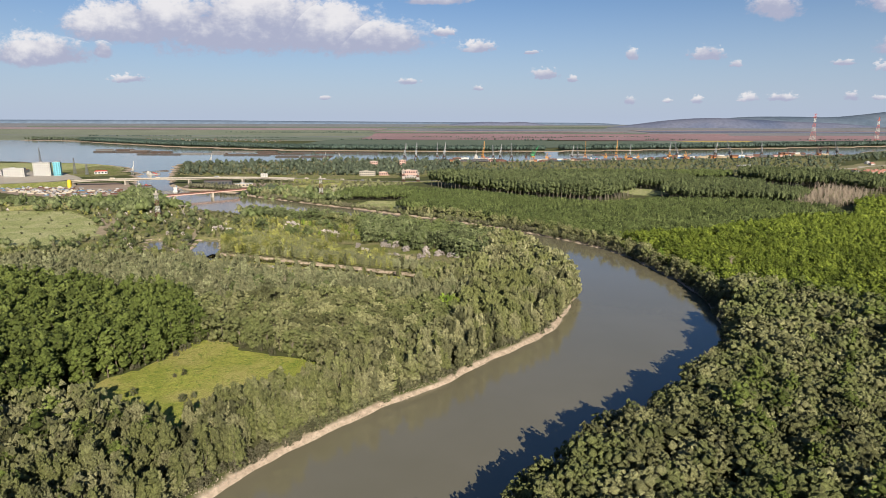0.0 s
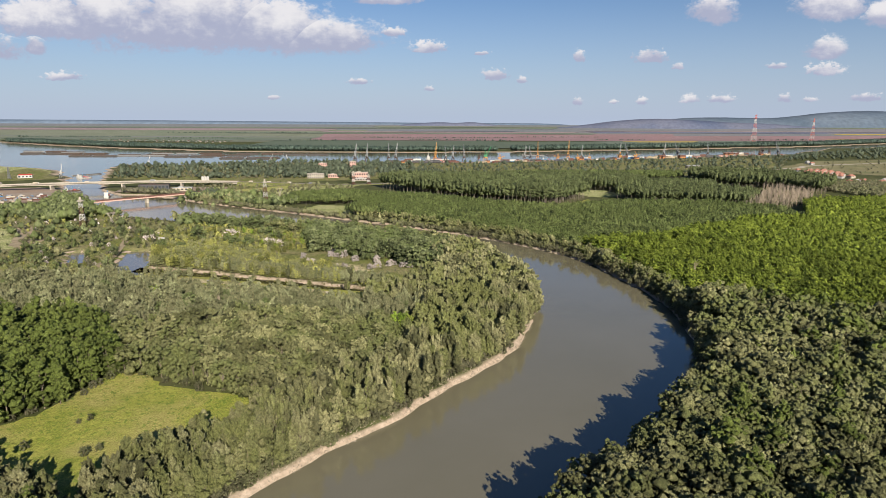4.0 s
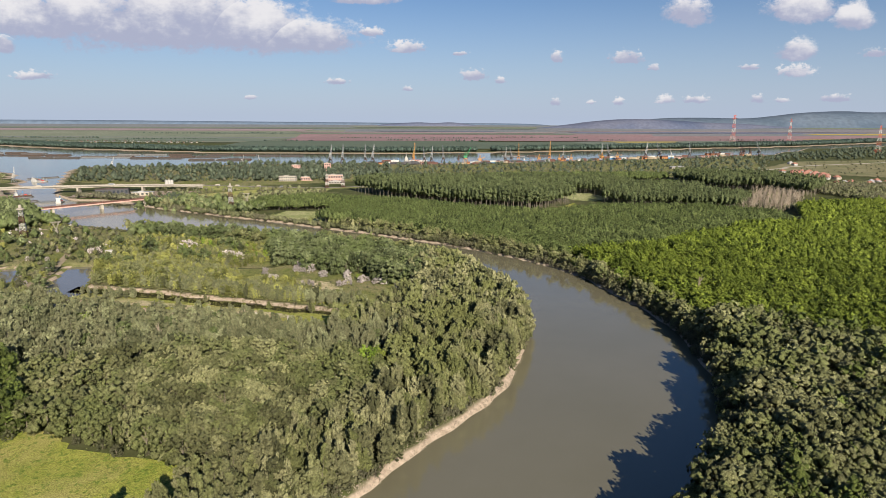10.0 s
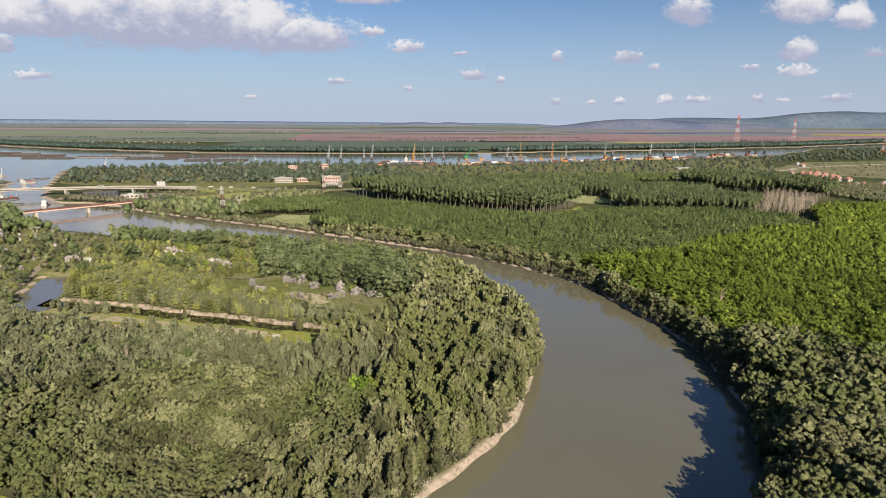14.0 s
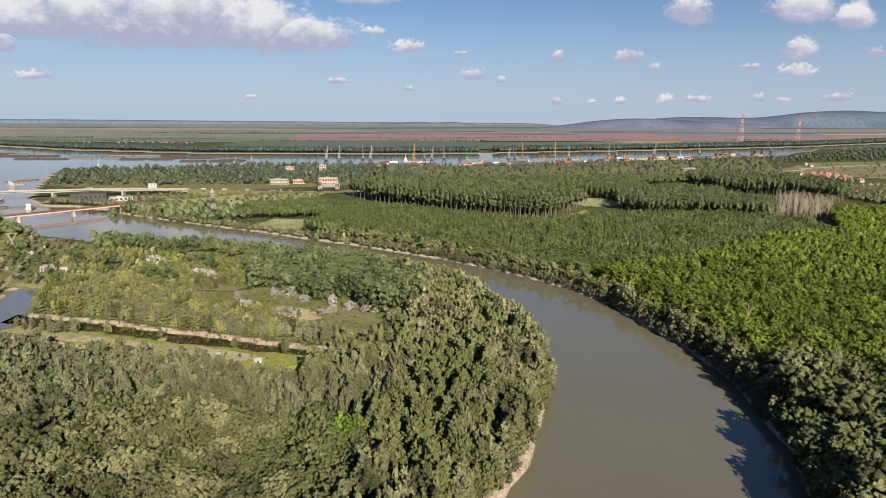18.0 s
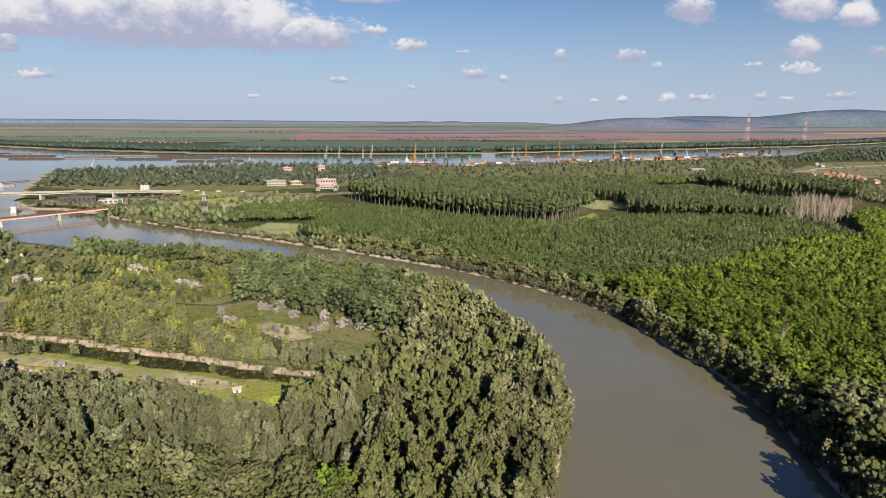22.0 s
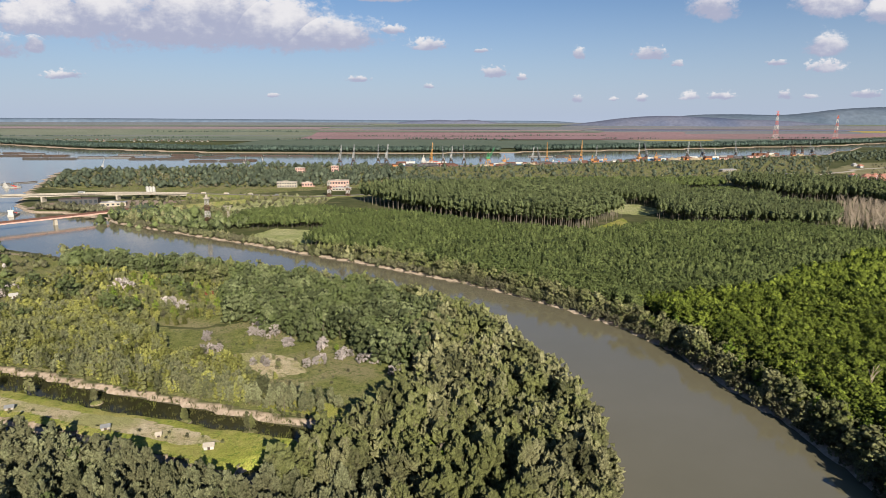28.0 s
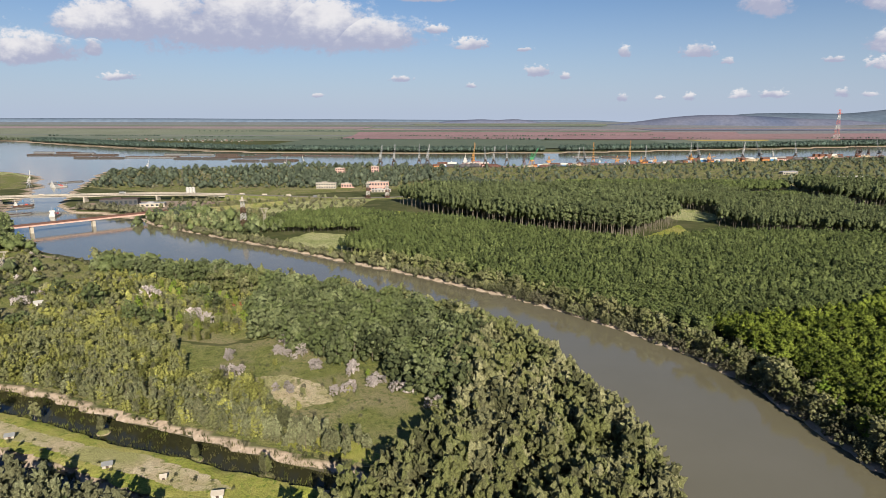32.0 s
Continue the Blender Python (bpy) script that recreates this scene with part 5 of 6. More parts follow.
sheet("scrubland", [(-130, 1215), (60, 1205), (300, 1220), (440, 1240), (600, 1310), (740, 1500), (960, 1950), (700, 1890), (420, 1790), (180, 1690), (60, 1640), (-130, 1630)], GRASS, 0.32, "rough scrubland behind the port", "grass", 14)
sheet("quay", [(-190, 1682), (58, 1697), (176, 1762), (417, 1864), (711, 1972), (890, 2088), (1080, 2128), (1070, 2085), (900, 2030), (711, 1915), (417, 1805), (176, 1708), (58, 1650), (-190, 1640)], QUAY, 0.3, "reddish bare quay ground of the port", "quay", 12)
sheet("boatyard_ground", [(-870, 950), (-814, 1000), (-720, 1035), (-640, 985), (-600, 905), (-600, 860), (-660, 822), (-760, 850), (-870, 900)], QUAY, 0.2, "bare dusty ground of the boatyard", "yard", 9)
sheet("pasture", [(-1350, 1440), (-1120, 1462), (-1010, 1420), (-910, 1345), (-860, 1260), (-900, 1200), (-1050, 1250), (-1350, 1300)], DRY_GRASS, 0.2, "dry open ground behind the town shore", "grass", 14)
sheet("town_ground", [(-1500, 1300), (-1050, 1230), (-900, 1180), (-830, 1090), (-880, 980), (-1100, 920), (-1500, 1000)], PALE_CONCRETE, 0.15, "paved ground between the town blocks", "yard", 14)


# ================= the two bridges and the road =================
ROAD_LINE = [(-1600, 830), (-1100, 880), (-880, 935), (-760, 975), (-679, 1003), (-579, 1037), (-491, 1066), (-400, 1087), (-313, 1100), (-200, 1108), (-60, 1190), (60, 1350)]
ROAD_Z = [3, 4, 8, 11.5, 12.5, 12.5, 11.5, 8.5, 5.5, 3.2, 3.0, 3.0]
road_pts = smooth_line([(x, y, z) for (x, y), z in zip(ROAD_LINE, ROAD_Z)], 8)
BRIDGE_A, BRIDGE_B = 24, 57
bridge = thing("road_bridge", "long pale concrete road bridge over the harbour mouth", "bridge")
P = road_pts[BRIDGE_A:BRIDGE_B]
s = np.linspace(0, 1, len(P))
part("deck", ribbon(P[:, :2], 12, P[:, 2], 0.5), ASPHALT, bridge)
span = np.abs(np.sin(s * math.pi * 4))
part("girder", ribbon(P[:, :2], 8.5, P[:, 2] - 0.5, 2.6 - 1.1 * span), PALE_CONCRETE, bridge, "haunched pale concrete girder")
for side in (-1, 1):
    t = np.gradient(P[:, :2], axis=0)
    t /= np.linalg.norm(t, axis=1, keepdims=True)
    n = np.column_stack([-t[:, 1], t[:, 0]])
    part("parapet", ribbon(P[:, :2] + n * side * 5.7, 0.4, P[:, 2] + 1.0, 1.0), CONCRETE, bridge)
for f in (0.0, 0.25, 0.5, 0.75, 1.0):
    x, y, z = P[int(f * (len(P) - 1))]
    part("pier", (lambda v, f_: (v + np.array((x, y, 0)), f_))(*box(-1.3, -4.5, -4, 1.3, 4.5, z - 2.6, 0.15)), CONCRETE, bridge)
for a, b in ((0, BRIDGE_A + 1), (BRIDGE_B - 1, len(road_pts))):
    Q = road_pts[a:b]
    road = tagged(solid("road", *ribbon(Q[:, :2], 9, Q[:, 2] + 0.12, 0.2), [ASPHALT]), "worn grey two-lane road on a low embankment", "road", kind="structure")
    # grassed embankment under the road
    t = np.gradient(Q[:, :2], axis=0)
    t /= np.linalg.norm(t, axis=1, keepdims=True)
    n = np.column_stack([-t[:, 1], t[:, 0]])
    V = np.vstack([np.column_stack([Q[:, :2] + n * w, Q[:, 2] + dz if w in (-6, 6) else np.full(len(Q), 1.2)]) for w, dz in ((-22, 0), (-6, 0), (6, 0), (22, 0))])
    m = len(Q)
    F = [(r * m + k, r * m + k + 1, (r + 1) * m + k + 1, (r + 1) * m + k) for r in range(3) for k in range(m - 1)]
    tagged(solid("embankment", V, F, [GRASS]), "grassy road embankment", "embankment", kind="structure")

lane = smooth_line([(640, 1402), (695, 1459), (757, 1510), (837, 1565), (968, 1657), (2000, 2100)], 6)
tagged(solid("road", *ribbon(lane, 9, height(lane) + 0.75, 0.3), [PALE_CONCRETE]), "pale country road that bends past the village", "road", kind="structure")

rail = thing("rail_bridge", "rust-brown steel railway bridge on concrete piers", "bridge")
A0, A1 = np.array((-520.0, 801.0)), np.array((-398.0, 944.0))
rl = np.linspace(A0, A1, 13)
rn = np.array((-(A1 - A0)[1], (A1 - A0)[0])) / np.linalg.norm(A1 - A0)
part("deck", ribbon(rl, 4.5, np.full(13, 8.2), 0.35), RUST, rail)
for side in (-1, 1):
    part("girder", ribbon(rl + rn * side * 2.9, 0.4, np.full(13, 9.6), 1.3), RUST, rail, "rust-brown plate girder")
    part("beam", ribbon(rl + rn * side * 2.7, 0.8, np.full(13, 8.28), 1.5), PINK, rail, "pale pinkish concrete beam")
    part("rail", ribbon(rl + rn * side * 0.75, 0.12, np.full(13, 8.36), 0.16), DARK_RUST, rail)
    posts = [((*(p + rn * side * 2.9), 9.4), (*(p + rn * side * 2.9), 10.5)) for p in rl]
    part("railing", bars(posts + [(posts[k][1], posts[k + 1][1]) for k in range(12)], 0.07), DARK_RUST, rail)
for px, py in ((-492.5, 833.0), (-455.2, 877.0), (-418, 920)):
    V, F = box(-1.6, -3.6, -4, 1.6, 3.6, 6.1, 0.2)
    a = math.atan2((A1 - A0)[1], (A1 - A0)[0])
    R = np.array([[math.cos(a), math.sin(a)], [-math.sin(a), math.cos(a)]])
    V[:, :2] = V[:, :2] @ R + (px, py)
    part("pier", (V, F), PALE_CONCRETE, rail, "stained concrete pier")
for p0, p1 in (((-640, 700), (-520, 801)), ((-398, 944), (-300, 1040))):
    L2 = np.linspace(p0, p1, 8)
    tagged(solid("rail_embankment", *ribbon(L2, 9, np.full(8, 7.9), 7), [GRASS]), "overgrown railway embankment", "embankment", kind="structure")


# ================= lattice towers =================
def lattice(H, w0, w1, z0, z1, r, panels):
    """Legs, rings and crossed braces of a square tapered mast between two levels."""
    def corner(k, z):
        w = (w0 + (w1 - w0) * z / H) / 2
        return (w * (1, -1, -1, 1)[k], w * (1, 1, -1, -1)[k], z)

    P = []
    zs = np.linspace(z0, z1, panels + 1)
    for a, b in zip(zs[:-1], zs[1:]):
        for k in range(4):
            j = (k + 1) % 4
            P += [(corner(k, a), corner(k, b)), (corner(k, a), corner(j, b)), (corner(j, a), corner(k, b)), (corner(k, b), corner(j, b))]
    return bars(P, r, 3)


def crossing_tower(x, y, H, w0, label, arms, r=0.35, group="", turn=20):
    ob = thing("power_pylon", label, "pylon", (x, y, ground_z(x, y)), turn, group)
    n = 7
    for k in range(n):
        part("mast_section", lattice(H, w0, w0 * 0.16, H * k / n, H * (k + 1) / n, r, 1), (TOWER_RED, WHITE)[k % 2], ob, ("red", "white")[k % 2] + " painted lattice section")
    for z, half in arms:
        tip = [((-half, 0, z * H), (half, 0, z * H))] + [((s * half, 0, z * H), (0, d * H * 0.012, z * H + H * 0.028)) for s in (-1, 1) for d in (-1, 1)]
        part("crossarm", bars(tip, r * 1.2, 3), TOWER_RED, ob)
    part("footing", merged([box(sx * w0 / 2 - 1.2, sy * w0 / 2 - 1.2, -0.8, sx * w0 / 2 + 1.2, sy * w0 / 2 + 1.2, 0.6) for sx in (-1, 1) for sy in (-1, 1)]), CONCRETE, ob)
    return ob


crossing_tower(1330, 2900, 134, 20, "tall red and white lattice tower that carries lines over the river", ((0.9, 20), (0.99, 13)), 0.24, "river crossing towers", 35)
crossing_tower(1760, 3200, 118, 18, "tall red and white lattice tower on the far bank", ((0.9, 18), (0.99, 11)), 0.22, "river crossing towers", 35)
crossing_tower(1533, 2237, 96, 16, "red and white lattice tower on the near bank", ((0.88, 16), (0.98, 10)), 0.22, "river crossing towers", 35)


def river_pylon(x, y, H, turn, label):
    """A short mast with a wide platform hood."""
    ob = thing("power_pylon", label, "pylon", (x, y, ground_z(x, y)), turn, "red and white pylons by the river")
    for k in range(4):
        part("mast_section", lattice(H, 6.2, 2.6, H * 0.86 * k / 4, H * 0.86 * (k + 1) / 4, 0.2, 2), (RUST, WHITE)[k % 2], ob, ("rust-red", "white")[k % 2] + " lattice section")
    part("platform", lathe([(0.5, H * 0.83), (3.6, H * 0.86), (3.6, H * 0.885), (1.5, H * 0.91), (1.1, H), (0.02, H)], 10), CONCRETE, ob, "pale round platform")
    return ob


river_pylon(-284, 880, 32, 10, "red and white river pylon with a round platform")
river_pylon(-417, 669, 33, 25, "red and white river pylon with a round platform")
river_pylon(-198, 1103, 25, 5, "red and white pylon beside the pink works")
river_pylon(-173, 1116, 19, 0, "short red and white pylon beside the pink works")


def v_mast(x, y, H, turn):
    ob = thing("line_mast", "pale forked line mast with a flat crossarm", "pylon", (x, y, ground_z(x, y)), turn, "forked line masts")
    part("stem", lattice(H * 0.6, 3.2, 1.6, 0, H * 0.55, 0.16, 3), PALE_CONCRETE, ob)
    for sx in (-1, 1):
        part("fork", bars([((sx * 0.6, 0, H * 0.5), (sx * 3.4, 0, H)), ((sx * 0.3, 0, H * 0.55), (sx * 2.4, 0, H))], 0.2, 4), PALE_CONCRETE, ob)
    part("crossarm", bars([((-5, 0, H), (5, 0, H)), ((-5, 0, H + 0.6), (5, 0, H + 0.6))], 0.16, 4), PALE_CONCRETE, ob)


v_mast(-272, 908, 15, 20)
v_mast(-394, 684, 13, 25)
for x, y, H in ((-913, 1181, 34), (-876, 1168, 24), (-1279, 1528, 40)):
    ob = thing("line_mast", "slim grey lattice mast at the town shore", "pylon", (x, y, ground_z(x, y)), 15, "grey masts of the town")
    part("mast_section", lattice(H, 5, 1.0, 0, H, 0.22, 7), GREY, ob)
    part("crossarm", bars([((-5, 0, H * 0.82), (5, 0, H * 0.82)), ((-4, 0, H * 0.93), (4, 0, H * 0.93))], 0.2, 4), GREY, ob)


# ================= harbour cranes =================
def portal_crane(paint, word, base_paint, jib_up=62, H=16.0, reach_m=34.0):
    """A quay crane: portal on four legs, turning house, mast and lattice jib."""
    ob = thing("harbour_crane", word, "crane", group="cranes of the port")
    for sx in (-1, 1):
        for sy in (-1, 1):
            leg = part("leg", tube((sx * 5.5, sy * 5, 0), (sx * 3.2, sy * 2.8, H * 0.62), 0.75, 0.6, 6), base_paint, ob)
            part("wheel_bogie", box(sx * 5.5 - 1.6, sy * 5 - 0.6, 0, sx * 5.5 + 1.6, sy * 5 + 0.6, 1.1, 0.15), DARK_GREY, leg)
    part("portal", merged([box(-4.2, -3.8, H * 0.58, 4.2, 3.8, H * 0.70, 0.3), lathe([(2.4, H * 0.7), (2.1, H * 0.8)], 10)]), base_paint, ob)
    part("house", box(-6.5, -2.6, H * 0.8, 3.2, 2.6, H * 1.12, 0.25), paint, ob, "machinery house")
    part("cab", box(3.2, -2.4, H * 0.82, 5.2, -0.4, H * 0.98, 0.15), GLASS, ob)
    part("counterweight", box(-8.6, -2.2, H * 0.84, -6.5, 2.2, H * 1.02, 0.2), DARK_GREY, ob)
    top = H * 1.12 + 11
    part("mast", bars([((-3.5, s * 1.8, H * 1.1), (-0.6, s * 0.5, top)) for s in (-1, 1)] + [((2.2, s * 1.8, H * 1.1), (-0.6, s * 0.5, top)) for s in (-1, 1)]
                      + [((-2.2, -1.2, H * 1.1 + 5), (-2.2, 1.2, H * 1.1 + 5)), ((1, -1.2, H * 1.1 + 5), (1, 1.2, H * 1.1 + 5))], 0.42, 5), paint, ob)
    a = radians(jib_up)
    d, n = np.array((math.cos(a), 0, math.sin(a))), np.array((-math.sin(a), 0, math.cos(a)))
    root, J = np.array((2.8, 0, H * 1.06)), []
    for k in range(9):
        w0, w1 = 1.7 - 0.13 * k, 1.7 - 0.13 * (k + 1)
        p, q = root + d * reach_m * k / 9, root + d * reach_m * (k + 1) / 9
        for s1, s2 in ((-1, -1), (-1, 1), (1, -1), (1, 1)):
            J.append((p + n * w0 * s1 + np.array((0, w0 * s2, 0)), q + n * w1 * s1 + np.array((0, w1 * s2, 0))))
        J.append((p + n * w0 + np.array((0, w0, 0)), q + n * w1 + np.array((0, -w1, 0))))
        J.append((p - n * w0 + np.array((0, -w0, 0)), q - n * w1 + np.array((0, w1, 0))))
    part("jib", bars(J, 0.24, 4), paint, ob, "raised lattice jib")
    tip = root + d * reach_m
    part("cable", bars([(tip, (-0.6, 0, top)), (tip, (tip[0] + 0.4, 0, H * 0.9))], 0.09, 3), DARK_GREY, ob)
    return ob


GREY_CRANE = portal_crane(GREY, "grey harbour crane with a raised lattice jib", DARK_RUST, 66, 17, 32)
AMBER_CRANE = portal_crane(AMBER, "orange harbour crane with a raised jib", ORANGE, 78, 16, 36)
BROWN_CRANE = portal_crane(DARK_RUST, "rusty brown harbour crane with a lowered jib", RUST, 48, 17, 22)
WHITE_CRANE = portal_crane(WHITE, "white harbour crane with a raised jib", GREY, 76, 15, 34)
GREEN_CRANE = portal_crane(GREEN, "green and orange harbour crane with a slanting jib", AMBER, 58, 15, 26)
LOW_CRANE = portal_crane(AMBER, "low orange grab crane with a short jib", ORANGE, 20, 11, 12)
first = set()


def crane(model, x, y, turn, s=1.0):
    m = at(x, y, max(ground_z(x, y), 1.5) + 0.3, turn, s)
    if model in first:
        copy_thing(model, m)
    else:
        model.matrix_world = m
        first.add(model)


for x, y, k, a, sc in ((-100, 1678, "w", 60, 0.6), (-81, 1720, "a", 70, 1.0), (-52, 1721, "g", 100, 0.9), (-32, 1712, "g", 80, 1.05), (-1, 1718, "g", 95, 1.1), (40, 1729, "b", 60, 0.7),
                       (59, 1735, "e", 30, 1.05), (98, 1712, "l", 10, 0.95), (169, 1750, "g", 70, 0.95), (188, 1771, "g", 105, 0.95), (207, 1765, "a", 85, 1.0), (265, 1775, "l", 160, 0.9),
                       (297, 1790, "a", 75, 1.05), (320, 1765, "l", 20, 0.9), (337, 1800, "g", 75, 1.0), (357, 1790, "l", 175, 0.85), (454, 1830, "l", 200, 1.0), (465, 1875, "g", 70, 1.1),
                       (484, 1868, "g", 100, 1.05), (505, 1850, "l", 0, 1.0), (608, 1915, "g", 60, 1.1), (651, 1920, "g", 110, 1.15), (694, 1940, "w", 95, 1.05), (758, 1960, "g", 80, 1.1),
                       (880, 2070, "b", 40, 1.05), (895, 2060, "b", 140, 0.95), (971, 2074, "b", 50, 1.2), (987, 2090, "b", 120, 1.25), (1003, 2077, "b", 80, 1.25), (1022, 2060, "g", 100, 1.1),
                       (-783, 1182, "w", 95, 0.95), (-800, 1548, "w", 55, 0.8), (-518, 1645, "w", 20, 0.8), (-473, 1650, "w", 160, 0.8), (-290, 1640, "g", 85, 1.15), (-262, 1660, "g", 90, 1.15),
                       (-205, 1675, "g", 95, 1.15), (-186, 1678, "g", 80, 1.15)):
    crane({"g": GREY_CRANE, "a": AMBER_CRANE, "b": BROWN_CRANE, "w": WHITE_CRANE, "e": GREEN_CRANE, "l": LOW_CRANE}[k], x, y, a, sc)


# ================= cargo on the quay =================
def cargo_pile(paint, word):
    """A heap of bulk cargo with a ragged crest."""
    ob = thing("cargo_pile", word, "cargo pile", group="bulk cargo on the quay")
    rng = np.random.default_rng(len(word))
    for k in range(4):
        part("cargo_mass", clump((k * 5 - 8, rng.uniform(-1, 1), 1.0), (4.6, 4.0, rng.uniform(2.4, 4.2)), rng), paint, ob)
    return ob


def container_stack(paints, word):
    ob = thing("container_stack", word, "container", group="containers on the quay")
    for k, paint in enumerate(paints):
        part("container", box(-6 + (k % 2) * 0.4, (k // 4) * 2.7, 2.6 * (k % 2) + 0.02, 6 + (k % 2) * 0.4, (k // 4) * 2.7 + 2.5, 2.6 * (k % 2) + 2.58, 0.03), paint, ob) if k % 4 < 2 else \
            part("container", box(6.8, (k // 4) * 2.7, 2.6 * (k % 2) + 0.02, 18.8, (k // 4) * 2.7 + 2.5, 2.6 * (k % 2) + 2.58, 0.03), paint, ob)
    return ob


CARGO = [cargo_pile(RUST, "heap of rust-red ore on the quay"), cargo_pile(SAND, "heap of tan gravel on the quay"), cargo_pile(DARK_GREY, "heap of dark coal on the quay"),
         container_stack((ORANGE, RUST, BLUE, WHITE, RUST, ORANGE), "stack of orange, rust and blue containers"), container_stack((WHITE, GREY, RUST, RUST), "stack of white and rust-red containers")]
QUAY_LINE = smooth_line([(-190, 1662), (58, 1674), (176, 1734), (417, 1834), (711, 1942), (890, 2056), (1070, 2104)], 12)
rngq = np.random.default_rng(17)
for k in range(66):
    x, y = QUAY_LINE[rngq.integers(0, len(QUAY_LINE))] + rngq.uniform((-14, -24), (14, 12))
    m = at(x, y, ground_z(x, y) + 0.3, 22 + rngq.uniform(-12, 12), rngq.uniform(0.8, 1.5))
    if k < len(CARGO):
        CARGO[k].matrix_world = m
    else:
        copy_thing(CARGO[(0, 1, 3, 0, 4, 2, 3)[k % 7]], m)


# ================= vessels =================
def hull(Lg, B, D, bow=0.22, flare=0.0):
    """A ship's body: pointed at one end or both, with a flat deck."""
    xs = np.linspace(-Lg / 2, Lg / 2, 11)
    V = []
    for z, k in ((0.0, 0.86 - flare), (D, 1.0)):
        for s in (-1, 1):
            for x in xs:
                e = max(0.0, (abs(x) / (Lg / 2) - (1 - 2 * bow)) / (2 * bow)) if (x > 0 or bow < 0.1) else 0.0
                V.append((x * (0.97 if z == 0 else 1), s * B / 2 * k * (1 - 0.93 * e ** 2.2), z))
    n, F = 11, []
    for i in range(n - 1):
        F += [(i, i + 1, 2 * n + i + 1, 2 * n + i), (n + i, 3 * n + i, 3 * n + i + 1, n + i + 1), (2 * n + i, 2 * n + i + 1, 3 * n + i + 1, 3 * n + i), (i, n + i, n + i + 1, i + 1)]
    F += [(0, 2 * n, 3 * n, n), (n - 1, 2 * n - 1, 4 * n - 1, 3 * n - 1)]
    return np.array(V), np.array(F)


def barge(paint, word):
    ob = thing("barge", word, "barge", group="moored barges")
    part("hull", hull(76, 11, 2.6, 0.05), paint, ob)
    part("coaming", merged([box(-33, -4.6, 2.6, 33, -4.2, 3.9), box(-33, 4.2, 2.6, 33, 4.6, 3.9), box(-33, -4.2, 2.6, -32.6, 4.2, 3.9), box(32.6, -4.2, 2.6, 33, 4.2, 3.9)]), DARK_RUST, ob)
    for k in range(4):
        part("hatch_cover", box(-32 + 16.2 * k, -4.1, 2.62, -16.6 + 16.2 * k, 4.1, 3.5, 0.4), DARK_RUST if k % 2 else paint, ob)
    part("winch", box(-36.5, -1.5, 2.6, -34, 1.5, 3.8, 0.3), GREY, ob)
    return ob


BARGE_DARK, BARGE_RUST, BARGE_PALE = barge(DARK_GREY, "dark cargo barge moored in a raft"), barge(DARK_RUST, "dark brown cargo barge moored in a raft"), barge(GREY, "grey cargo barge moored in a raft")
rngb = np.random.default_rng(3)
used = set()
for x, y, n, cols in ((-1415, 1985, 2, 2), (-1290, 1990, 2, 2), (-1190, 1880, 1, 2), (-1060, 1925, 2, 2), (-1010, 2045, 1, 3), (-890, 1880, 2, 2), (-800, 1945, 2, 2), (-720, 2040, 1, 2),
                      (-690, 1810, 2, 2), (-590, 1830, 2, 1), (-560, 2020, 1, 2), (-1500, 2110, 1, 2), (-1330, 2060, 2, 1), (225, 2040, 1, 2)):
    for r in range(n):
        for c in range(cols):
            ob = (BARGE_DARK, BARGE_RUST, BARGE_PALE, BARGE_DARK)[rngb.integers(0, 4)]
            m = at(x + c * 79 + rngb.uniform(-3, 3), y + r * 12.0 + c * 4, -0.5, rngb.uniform(1, 5))
            if ob in used:
                copy_thing(ob, m)
            else:
                ob.matrix_world = m
                used.add(ob)
for ob, spot in ((BARGE_DARK, (-1120, 2060)), (BARGE_RUST, (-980, 1960)), (BARGE_PALE, (-640, 2030))):
    if ob not in used:
        ob.matrix_world = at(*spot, -0.5, 3)


